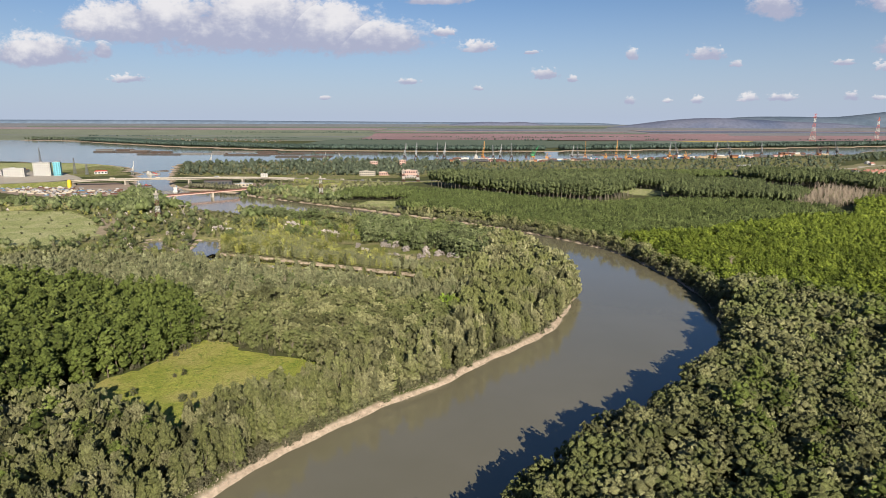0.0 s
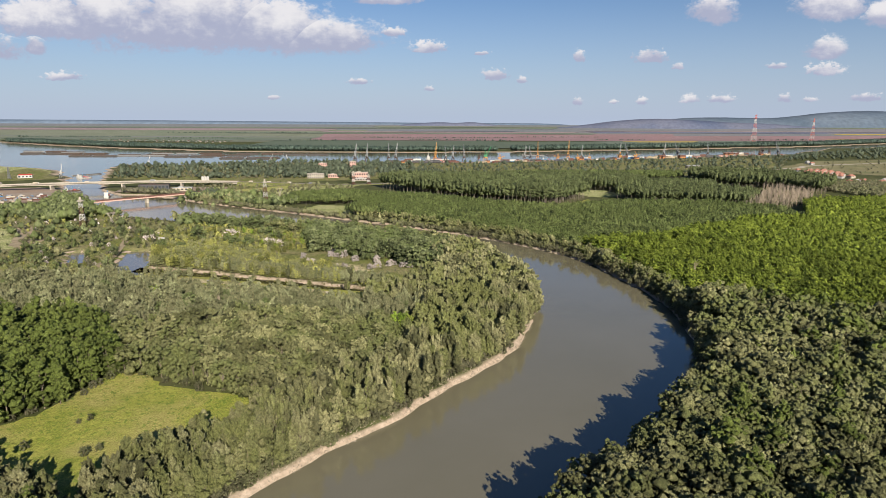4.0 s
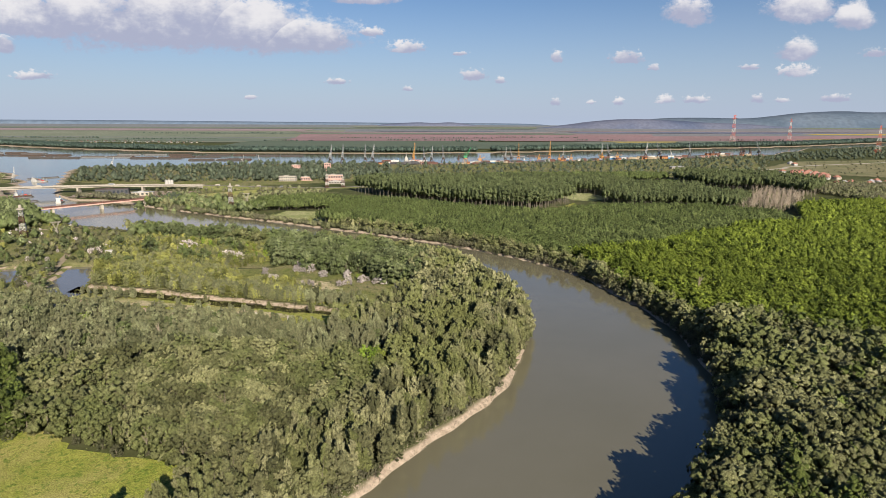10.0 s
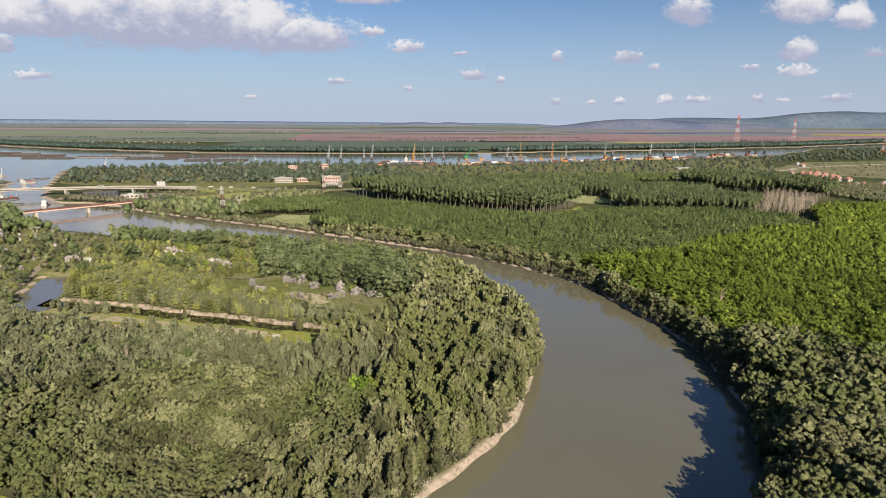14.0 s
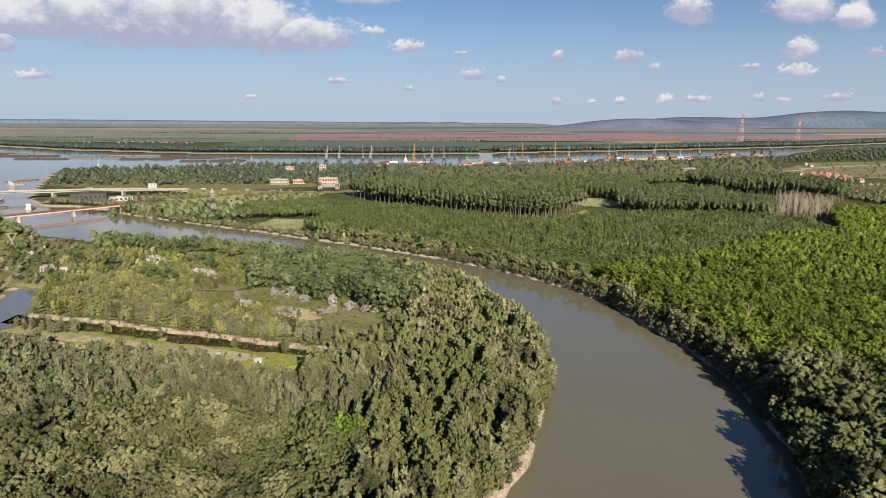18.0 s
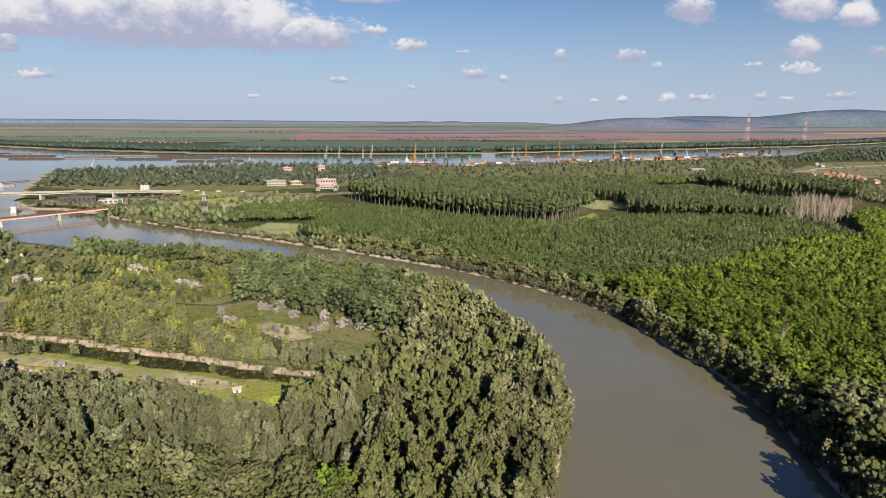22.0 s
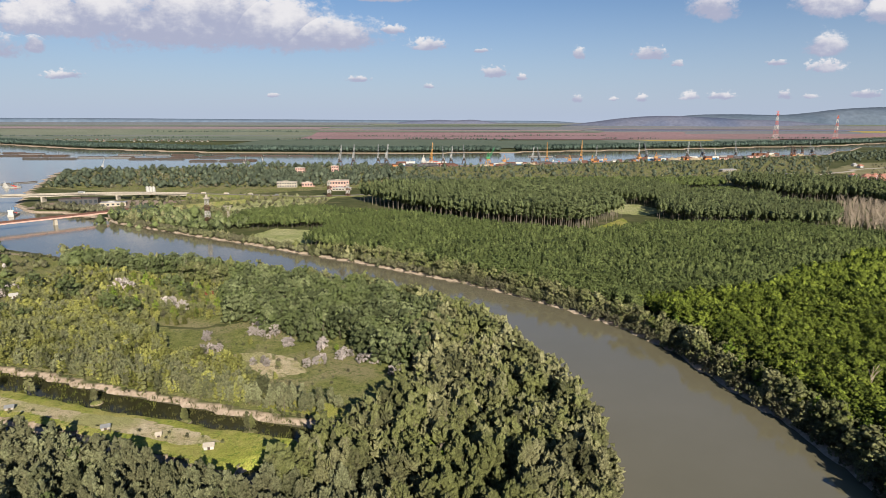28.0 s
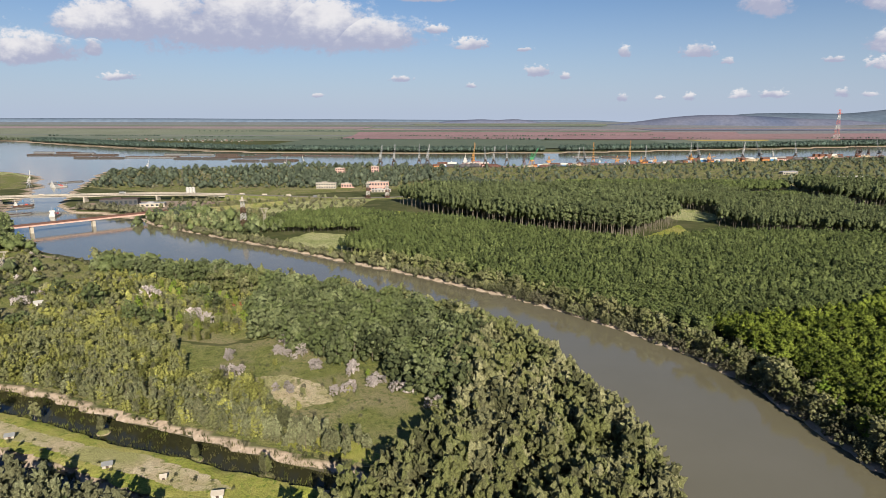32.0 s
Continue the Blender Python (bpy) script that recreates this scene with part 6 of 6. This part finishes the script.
def ship(name, label, Lg, B, D, hull_paint, x, y, turn, tall):
    ob = thing(name, label, "ship", (x, y, -1.0), turn)
    part("hull", hull(Lg, B, D, 0.16, 0.1), hull_paint, ob)
    part("waterline", (lambda v, f: (v * np.array((1.004, 1.01, 0.35)), f))(*hull(Lg, B, D, 0.16, 0.1)), RED, ob, "red lower hull")
    x0 = -Lg * 0.46
    w = Lg * 0.16
    house = part("superstructure", merged([box(x0, -B * 0.42, D, x0 + w, B * 0.42, D + tall * 0.4, 0.1), box(x0 + 1, -B * 0.36, D + tall * 0.4, x0 + w * 0.85, B * 0.36, D + tall * 0.75, 0.1),
                                           box(x0 + 1.5, -B * 0.46, D + tall * 0.75, x0 + w * 0.7, B * 0.46, D + tall, 0.15)]), WHITE, ob)
    for k in range(3):
        part("window_band", box(x0 + w * (1, 0.85, 0.7)[k] - 0.05, -B * 0.3, D + tall * (0.2, 0.55, 0.86)[k], x0 + w * (1, 0.85, 0.7)[k] + 0.06, B * 0.3, D + tall * (0.27, 0.62, 0.94)[k]), GLASS, house)
    part("funnel", lathe([(B * 0.11, D + tall * 0.7), (B * 0.1, D + tall * 1.3), (0.02, D + tall * 1.31)], 10), BLUE, ob)
    part("mast", bars([((x0 + w * 0.5, 0, D + tall), (x0 + w * 0.5, 0, D + tall * 1.7)), ((Lg * 0.42, 0, D), (Lg * 0.42, 0, D + tall * 0.9))], 0.18, 4), WHITE, ob)
    for k in range(3):
        part("hatch_cover", box(x0 + w + 3 + k * Lg * 0.24, -B * 0.33, D, x0 + w + 1 + (k + 1) * Lg * 0.23, B * 0.33, D + 1.3, 0.3), RED if k % 2 else GREY, ob)
    return ob


ship("cargo_ship", "white and red cargo ship at the quay", 66, 10, 5.0, WHITE, -78, 1778, 4, 10)
ship("tugboat", "white harbour tug with a tall bridge", 30, 8, 3, WHITE, -122, 1718, 10, 9)
ship("passenger_boat", "white two-deck river boat at a pontoon", 26, 7, 2.6, WHITE, -549, 940, 110, 6)
ship("river_tug", "white and grey river tug beside the shore", 24, 6.5, 2.2, WHITE, -772, 1232, 60, 5.5)
ship("river_tug", "white and grey river tug beside the shore", 26, 6.5, 2.2, WHITE, -758, 1218, 60, 5.5)
ship("river_tug", "rusty brown river tug at the west shore", 24, 6.5, 2.2, RUST, -650, 1010, 50, 5)
ship("push_boat", "pale blue push boat between the barges", 34, 9, 2.4, BLUE, 245, 1835, 8, 5)
for x, y, a in ((-790, 1290, 55), (-800, 1275, 55), (-640, 985, 52), (-600, 935, 50)):
    copy_thing(BARGE_PALE, at(x, y, -0.5, a, 0.55))


def small_boat(paint, word):
    ob = thing("small_boat", word, "boat", group="boats laid up in the yard")
    part("hull", hull(9, 3, 1.5, 0.25, 0.2), paint, ob)
    part("cabin", box(-2.6, -1.1, 1.5, 1.2, 1.1, 2.8, 0.25), SHEET_ROOF, ob)
    part("windscreen", box(1.1, -0.9, 1.9, 1.22, 0.9, 2.5), GLASS, ob)
    return ob


BOATS = [small_boat(CREAM, "small white motor boat laid up on land"), small_boat(RUST, "small red-hulled boat laid up on land"), small_boat(BLUE, "small blue-hulled boat laid up on land")]
rngy = np.random.default_rng(5)
yard = hex_points([(-850, 945), (-800, 985), (-660, 950), (-612, 900), (-612, 862), (-665, 830), (-760, 860), (-850, 905)], 16, 0.3, rngy)
for k, (x, y) in enumerate(yard[:80]):
    m = at(x, y, ground_z(x, y) + 0.35, rngy.uniform(-40, 40), rngy.uniform(0.8, 1.25))
    ob = BOATS[(0, 0, 1, 0, 2)[rngy.integers(0, 5)]]
    if k < 3:
        BOATS[k].matrix_world = m
    else:
        copy_thing(ob, m)


# ================= buildings =================
def block(name, label, x, y, turn, w, d, h, wall, roof, floors=2, bays=6, category="building", ridge_h=0.0, chimney=False):
    """A plain building: walls, roof, and rows of windows on both long sides and the ends."""
    ob = thing(name, label, category, (x, y, ground_z(x, y) - 0.1), turn)
    part("wall", box(-w / 2, -d / 2, 0, w / 2, d / 2, h), wall, ob)
    if ridge_h:
        V = np.array([(-w / 2 - 0.4, -d / 2 - 0.4, h), (w / 2 + 0.4, -d / 2 - 0.4, h), (w / 2 + 0.4, d / 2 + 0.4, h), (-w / 2 - 0.4, d / 2 + 0.4, h), (-w / 2 + d * 0.25, 0, h + ridge_h), (w / 2 - d * 0.25, 0, h + ridge_h)], float)
        part("roof", (np.vstack([V, V[4:5], V[5:6]]), np.array([(0, 1, 5, 4), (2, 3, 4, 5), (3, 0, 4, 6), (1, 2, 5, 7), (3, 2, 1, 0)])), roof, ob)
    else:
        part("roof", merged([box(-w / 2 - 0.25, -d / 2 - 0.25, h, w / 2 + 0.25, d / 2 + 0.25, h + 0.5, 0.05), box(-w * 0.2, -d * 0.2, h + 0.5, w * 0.05, d * 0.15, h + 1.9, 0.05)]), roof, ob)
    if chimney:
        part("chimney", box(w * 0.2, -0.4, h, w * 0.2 + 0.8, 0.4, h + ridge_h + 0.8), PINK, ob)
    fh = h / floors
    for f in range(floors):
        for b in range(bays):
            cx = -w / 2 + w * (b + 0.5) / bays
            part("window", box(cx - w / bays * 0.28, -d / 2 - 0.06, fh * (f + 0.3), cx + w / bays * 0.28, -d / 2 + 0.05, fh * (f + 0.78)), GLASS, ob)
    return ob


block("apartment_block", "tall white block with rows of windows by the shore", -952, 1140, 30, 30, 16, 27, WHITE, SHEET_ROOF, 7, 8)
block("cyan_block", "block end faced with pale cyan panels", -929, 1153, 30, 13, 17, 27.5, CYAN, SHEET_ROOF, 7, 3)
block("apartment_block", "smaller white block with a flat roof", -990, 1112, 25, 36, 14, 17, WHITE, SHEET_ROOF, 5, 8)
block("apartment_block", "low white office block beside the road", -1050, 1120, 25, 40, 15, 12, WHITE, SHEET_ROOF, 3, 8)
block("warehouse", "low white warehouse with an orange front", -1060, 1190, 20, 50, 20, 7, WHITE, ORANGE, 1, 5)
block("warehouse", "low warehouse with a red roof", -860, 1190, 30, 24, 14, 6, WHITE, RED, 1, 4, ridge_h=2)
block("warehouse", "cream warehouse with a grey roof", -1150, 1200, 15, 55, 22, 8, CREAM, SHEET_ROOF, 2, 8)
block("pink_works", "pink concrete works building with a flat roof", -203, 1203, 8, 31, 16, 14, PINK, CONCRETE, 2, 7)
block("conveyor_house", "low grey shed below the pink works", -196, 1186, 8, 30, 8, 4, CONCRETE, SHEET_ROOF, 1, 6)
block("old_works", "grey works hall with an open upper storey", -295, 1226, 8, 32, 14, 9, CONCRETE, CONCRETE, 2, 8)
block("old_works", "low pinkish annex of the works", -262, 1238, 8, 22, 12, 7, PINK, CONCRETE, 1, 5)
block("brick_works", "ruined pink brick building among trees", -330, 1440, 5, 18, 12, 14, PINK, CONCRETE, 3, 4)
block("brick_works", "pink brick building with a tower", -262, 1452, 5, 14, 10, 17, PINK, CONCRETE, 3, 3)
block("shed", "long low grey shed in the scrub", 560, 1541, 20, 36, 12, 5, CONCRETE, SHEET_ROOF, 1, 6, ridge_h=2)
block("shed", "long white shed behind the plantation", 625, 1461, 12, 24, 8, 4, WHITE, WHITE, 1, 5, ridge_h=1.2)
block("shed", "long white shed behind the plantation", 655, 1468, 12, 22, 8, 4, WHITE, WHITE, 1, 5, ridge_h=1.2)
block("dock_shed", "dark open dock shed beneath the road bridge", -512, 1012, 18, 46, 14, 9, DARK_GREY, DARK_RUST, 1, 8)
block("dock_shed", "low dock shed with a pale roof", -462, 1005, 18, 30, 12, 5, CREAM, SHEET_ROOF, 1, 5)
block("cottage", "white cottage with a grey roof on the river bank", -319, 894, 20, 13, 7, 3.2, WHITE, SHEET_ROOF, 1, 3, "house", 2.4, True)
block("cottage", "small pale cottage among trees", -338, 884, 35, 7, 5, 2.8, WHITE, SHEET_ROOF, 1, 2, "house", 1.8)
for x, y, w in ((-40, 1660, 40), (130, 1705, 46), (-150, 1660, 24), (700, 1915, 40), (820, 1990, 44)):
    block("port_shed", "long reddish port shed on the quay", x, y, 18, w, 12, 5, PINK, RUST, 1, 6, ridge_h=2)

silo = thing("silo_group", "group of tall white cylindrical silos beside the road", "silo", (-478, 1132, 2.5))
silo.scale = (0.8, 0.8, 0.72)
for k in range(3):
    s_ = part("silo", (lambda v, f: (v + np.array((k * 6.0 - 6, 0, 0)), f))(*lathe([(3.1, -1), (3.1, 13.5), (1.2, 15.2), (0.02, 15.3)], 14)), WHITE, silo, smooth=False)
    part("ladder", box(k * 6.0 - 6.2, -3.3, 0, k * 6.0 - 5.8, -3.1, 13.5), GREY, s_)
tank = thing("yellow_silo", "yellow upright tank in the boatyard", "silo", (-738, 938, 2.4))
part("body", lathe([(3.2, 0), (3.2, 13), (1.2, 15), (0.02, 15.1)], 14), YELLOW, tank)
part("leg_frame", lattice(4, 7, 6.4, -1, 1.5, 0.2, 1), GREY, tank)


def house_model(roof, word, w, d):
    ob = block("house", word, 0, 0, 0, w, d, 4.6, WHITE if w < 13 else CREAM, roof, 2, 3, "house", 3.4, True)
    tagged(ob, group="houses of the village")
    return ob


HOUSES = [house_model(TILE, "white village house with a red tiled roof", 12, 9), house_model(TILE, "cream village house with a wide red roof", 15, 10), house_model(SHEET_ROOF, "white village house with a grey roof", 11, 8)]
rngh = np.random.default_rng(11)
spots = [(735 + 17 * c + 6 * r, 1295 + 34 * r, (0, 1)[(c + r) % 2]) for r in range(5) for c in range(4)] + [(720 + 20 * k, 1180 + 12 * (k % 3), (0, 2, 1)[k % 3]) for k in range(8)] + [(800 + 26 * k, 1215 + 20 * (k % 2), (2, 0)[k % 2]) for k in range(7)] + [(925, 1700, 2), (905, 1660, 0)]
done = set()
for x, y, k in spots:
    m = at(x + rngh.uniform(-4, 4), y + rngh.uniform(-5, 5), None, rngh.uniform(-12, 12) + 25)
    if k in done:
        copy_thing(HOUSES[k], m)
    else:
        HOUSES[k].matrix_world = m
        done.add(k)
# the far village behind the river trees
def far_house(roof, word):
    ob = thing("house", word, "house", group="houses of the far village")
    part("wall", box(-6, -4.5, -0.3, 6, 4.5, 4.2), CONCRETE, ob)
    V = np.array([(-6.4, -4.9, 4.1), (6.4, -4.9, 4.1), (6.4, 4.9, 4.1), (-6.4, 4.9, 4.1), (-3.5, 0, 7.4), (3.5, 0, 7.4), (-3.5, 0, 7.4), (3.5, 0, 7.4)], float)
    part("roof", (V, np.array([(0, 1, 5, 4), (2, 3, 4, 5), (3, 0, 4, 6), (1, 2, 5, 7)])), roof, ob)
    return ob


FAR_HOUSES = [far_house(RUST, "small grey house with a brown roof in the far village"), far_house(SHEET_ROOF, "small grey house with a grey roof in the far village")]
far_spots = hex_points([(-2050, 2990), (-1150, 2880), (-1120, 3020), (-1500, 3130), (-2000, 3140)], 38, 0.45, rngh)
for k, (x, y) in enumerate(far_spots[:160]):
    m = at(x, y, None, rngh.uniform(0, 90), rngh.uniform(0.6, 1.0))
    if k < 2:
        FAR_HOUSES[k].matrix_world = m
    else:
        copy_thing(FAR_HOUSES[(0, 1, 1)[k % 3]], m)


# ================= the road's traffic =================
def truck(paint, word):
    ob = thing("truck", word, "truck", group="trucks on the road")
    part("cargo_box", box(-5.5, -1.25, 1.0, 3.0, 1.25, 3.8, 0.05), paint, ob)
    part("cab", box(3.2, -1.2, 0.7, 5.4, 1.2, 3.2, 0.2), WHITE, ob)
    part("windscreen", box(5.2, -1.0, 1.9, 5.44, 1.0, 2.8), GLASS, ob)
    part("chassis", box(-5.4, -0.5, 0.6, 5.2, 0.5, 1.0), DARK_GREY, ob)
    for wx in (-4.2, -3.0, 4.2):
        for wy in (-1.05, 1.05):
            part("wheel", tube((wx, wy - 0.18, 0.5), (wx, wy + 0.18, 0.5), 0.5, 0.5, 10), DARK_GREY, ob)
    return ob


T1, T2 = truck(CREAM, "white box truck on the road"), truck(GREY, "grey box truck on the road")
for k, (i, ob) in enumerate(((30, T1), (44, T2), (58, T1), (61, T1), (64, T1), (67, T2), (36, T1))):
    p, q = road_pts[i], road_pts[i + 1]
    m = at(p[0], p[1], p[2] + 0.14, math.degrees(math.atan2(q[1] - p[1], q[0] - p[0])), 0.8)
    if k < 2:
        ob.matrix_world = m
    else:
        copy_thing(ob, m)

# ================= the canal: huts, islets, reeds =================
def hut(x, y, w, d, h, turn, wall, roof, label):
    ob = thing("fishing_hut", label, "hut", (x, y, ground_z(x, y)), turn, "huts on the spit")
    part("wall", box(-w / 2, -d / 2, -0.2, w / 2, d / 2, h), wall, ob)
    V = np.array([(-w / 2 - 0.3, -d / 2 - 0.3, h - 0.1), (w / 2 + 0.3, -d / 2 - 0.3, h - 0.1), (w / 2 + 0.3, d / 2 + 0.3, h - 0.1), (-w / 2 - 0.3, d / 2 + 0.3, h - 0.1), (-w / 2 - 0.3, 0, h + 0.9), (w / 2 + 0.3, 0, h + 0.9)], float)
    part("roof", (np.vstack([V, V[4:5], V[5:6]]), np.array([(0, 1, 5, 4), (2, 3, 4, 5), (3, 0, 4, 6), (1, 2, 5, 7)])), roof, ob)
    part("door", box(-0.4, -d / 2 - 0.06, 0, 0.5, -d / 2 + 0.02, min(1.9, h - 0.2)), DARK_RUST, ob)


hut(-93, 424, 3.4, 2.7, 1.7, 15, WHITE, PALE_CONCRETE, "white fishing hut on the grassy spit")
hut(-115, 431, 1.8, 1.4, 1.4, 20, CREAM, PALE_CONCRETE, "tiny pale shelter on the spit")
hut(-138, 436, 3.0, 2.4, 1.5, 25, CONCRETE, GREY, "small hut with a grey metal roof on the spit")
hut(-186, 450, 3.0, 2.2, 1.5, 25, CONCRETE, GREY, "small hut with a grey metal roof on the spit")
hut(-296, 600, 5.0, 4.0, 2.6, 40, WHITE, WHITE, "white van-sized hut beside the pond track")
for x, y, r in ((-83.5, 438.5, 3.2), (-112, 446.5, 2.4), (-157, 461, 2.6)):
    ob = thing("islet", "small round islet with a sandy rim in the canal", "islet", (x, y, 0), 0, "islets in the canal")
    part("rim", lathe([(r * 1.05, -1.2), (r * 0.98, 0.2), (r * 0.86, 0.55), (0.02, 0.9)], 14), SAND, ob, smooth=True)
    part("turf", lathe([(r * 0.93, 0.45), (r * 0.7, 1.05), (0.02, 1.25)], 12), GRASS, ob, smooth=True)
    tr = new("willow_tree")
    tagged(tr, "young grey willow on a canal islet", "tree", "willows on the islets")
    wood, crown, soft = models("willow", 0)[0]
    part("trunk", wood, BARK, tr)
    part("crown", crown, LEAF["willow"], tr)
    tr.matrix_world = Matrix.LocRotScale((x, y, 0.9), Euler((0, 0, x)), (r * 2.3, r * 2.3, r * 2.5))


def tufts(name, P, z, h, spread, blades, mat, label, rng):
    """Reeds or tall grass: fans of thin upright blades, one mesh."""
    n = len(P) * blades
    B = np.repeat(np.column_stack([P, z]), blades, 0) + np.column_stack([rng.normal(0, spread, (n, 2)), np.zeros(n)])
    a, L = rng.uniform(0, 6.28, n), h * rng.uniform(0.6, 1.2, n)
    w = 0.09 * L
    side = np.column_stack([np.cos(a), np.sin(a), np.zeros(n)]) * w[:, None]
    top = B + np.column_stack([rng.normal(0, 0.25, n) * L, rng.normal(0, 0.25, n) * L, L])
    V = np.stack([B - side, B + side, top], 1).reshape(-1, 3)
    return tagged(solid(name, V, np.arange(3 * n).reshape(n, 3), [mat]), label, "reeds", kind="stuff")


REED = foliage("reed_blades", (0.086, 0.108, 0.022), (0.166, 0.180, 0.043), (0.137, 0.130, 0.050), 0.05)
rngr = np.random.default_rng(21)
cand = np.column_stack([rngr.uniform(-262, -45, 9000), rngr.uniform(395, 520, 9000)])
dw = water_dist(cand)
edge = cand[(dw > -1.8) & (dw < 1.5)]
inner = cand[(dw < -1.5) & (wobble(cand, 9, 4) > 0.12)]
edge = np.vstack([edge, inner])
tufts("reeds", edge, np.maximum(height(edge), -0.2), 1.5, 0.5, 7, REED, "green reeds along the canal edges", rngr)
# tall grass and herbs of the open ground
for poly, n, h in ((MEADOW_EDGE, 2600, 0.55), ([(-160, 530), (-88, 500), (-34, 468), (-22, 500), (-90, 560)], 2600, 0.8), ([(-240, 470), (-86, 430), (-70, 412), (-104, 420), (-215, 458)], 2200, 0.7)):
    A = np.array(poly)
    c = np.column_stack([rngr.uniform(*A[:, 0][[A[:, 0].argmin(), A[:, 0].argmax()]], n), rngr.uniform(*A[:, 1][[A[:, 1].argmin(), A[:, 1].argmax()]], n)])
    c = c[inside(c, A)]
    c = c[water_dist(c) > 0.8]
    tufts("tall_grass", c, height(c) + 0.05, h, 0.5, 5, REED, "tufts of tall grass and herbs on open ground", rngr)

# ================= the stony left bank =================
rngs = np.random.default_rng(31)
rock_V, rock_F = ball(2, 5, 0.3, rngs)
Lb = np.array(LEFT_BANK, float)
stones = []
for k in range(2, 13):
    seg = np.linalg.norm(Lb[k + 1] - Lb[k])
    n = int(seg * 9)
    t = rngs.uniform(0, 1, (n, 1))
    d = (Lb[k + 1] - Lb[k]) / seg
    nrm = np.array((-d[1], d[0]))
    stones.append(Lb[k] + (Lb[k + 1] - Lb[k]) * t + nrm * (rngs.uniform(0, 1, (n, 1)) ** 1.7 * 5.5 - 0.8))
stones = np.vstack(stones)
sz = rngs.uniform(0.10, 0.34, len(stones))
V = (rock_V[None] * (sz[:, None, None] * rngs.uniform(0.7, 1.4, (len(stones), 1, 3)))) + np.column_stack([stones, height(stones)])[:, None]
F = (rock_F[None] + (np.arange(len(stones)) * len(rock_V))[:, None, None]).reshape(-1, 3)
tagged(solid("bank_stones", V.reshape(-1, 3), F, [STONE]), "pale broken stones along the muddy bank", "stones", kind="stuff")


# ================= dead and leafless trees =================
def bare_tree(rng, H):
    """Trunk, boughs and twigs with no leaves."""
    P = [((0, 0, -0.5), (rng.uniform(-0.4, 0.4), rng.uniform(-0.4, 0.4), H * 0.9), 0.2, 0.05)]
    for k in range(9):
        z = H * rng.uniform(0.25, 0.8)
        a, l = rng.uniform(0, 6.28), H * rng.uniform(0.14, 0.3)
        tip = (l * math.cos(a) * 0.55, l * math.sin(a) * 0.55, z + l)
        P.append(((0, 0, z), tip, 0.09, 0.03))
        for _ in range(2):
            b = rng.uniform(0, 6.28)
            P.append((tuple(0.6 * np.array(tip) + 0.4 * np.array((0, 0, z))), (tip[0] + l * 0.3 * math.cos(b), tip[1] + l * 0.3 * math.sin(b), tip[2] + l * 0.25), 0.045, 0.015))
    return merged([tube(p, q, 1.9 * r0, 1.9 * r1, 3) for p, q, r0, r1 in P])


DEAD_WOOD = surface("dead_wood", (0.209, 0.169, 0.130), (0.331, 0.281, 0.223), 1.0, 6.0, 0.9, 0.3)
bare = [solid("crown", *bare_tree(rngs, 15), [DEAD_WOOD], link=False) for _ in range(4)]
for k, (x, y) in enumerate(hex_points(DEAD_STAND, 7.2, 0.35, rngs)[:260]):
    ob = new("dead_tree")
    tagged(ob, "pale leafless tree of a dying plantation block", "tree", "leafless trees")
    ob.matrix_world = Matrix.LocRotScale((x, y, ground_z(x, y)), Euler((0, 0, k)), (1, 1, rngs.uniform(0.7, 1.25)))
    new("crown", bare[k % 4]).parent = ob
for x, y, s_ in ((168, 470, 1.0), (-10, 405, 0.9), (-150, 380, 0.8), (-205, 655, 0.8), (-75, 588, 0.9)):
    ob = new("dead_tree")
    tagged(ob, "single leafless tree with pale boughs", "tree", "leafless trees")
    ob.matrix_world = Matrix.LocRotScale((x, y, ground_z(x, y)), Euler((0, 0, x)), (s_, s_, s_ * 1.15))
    new("crown", bare[int(y) % 4]).parent = ob
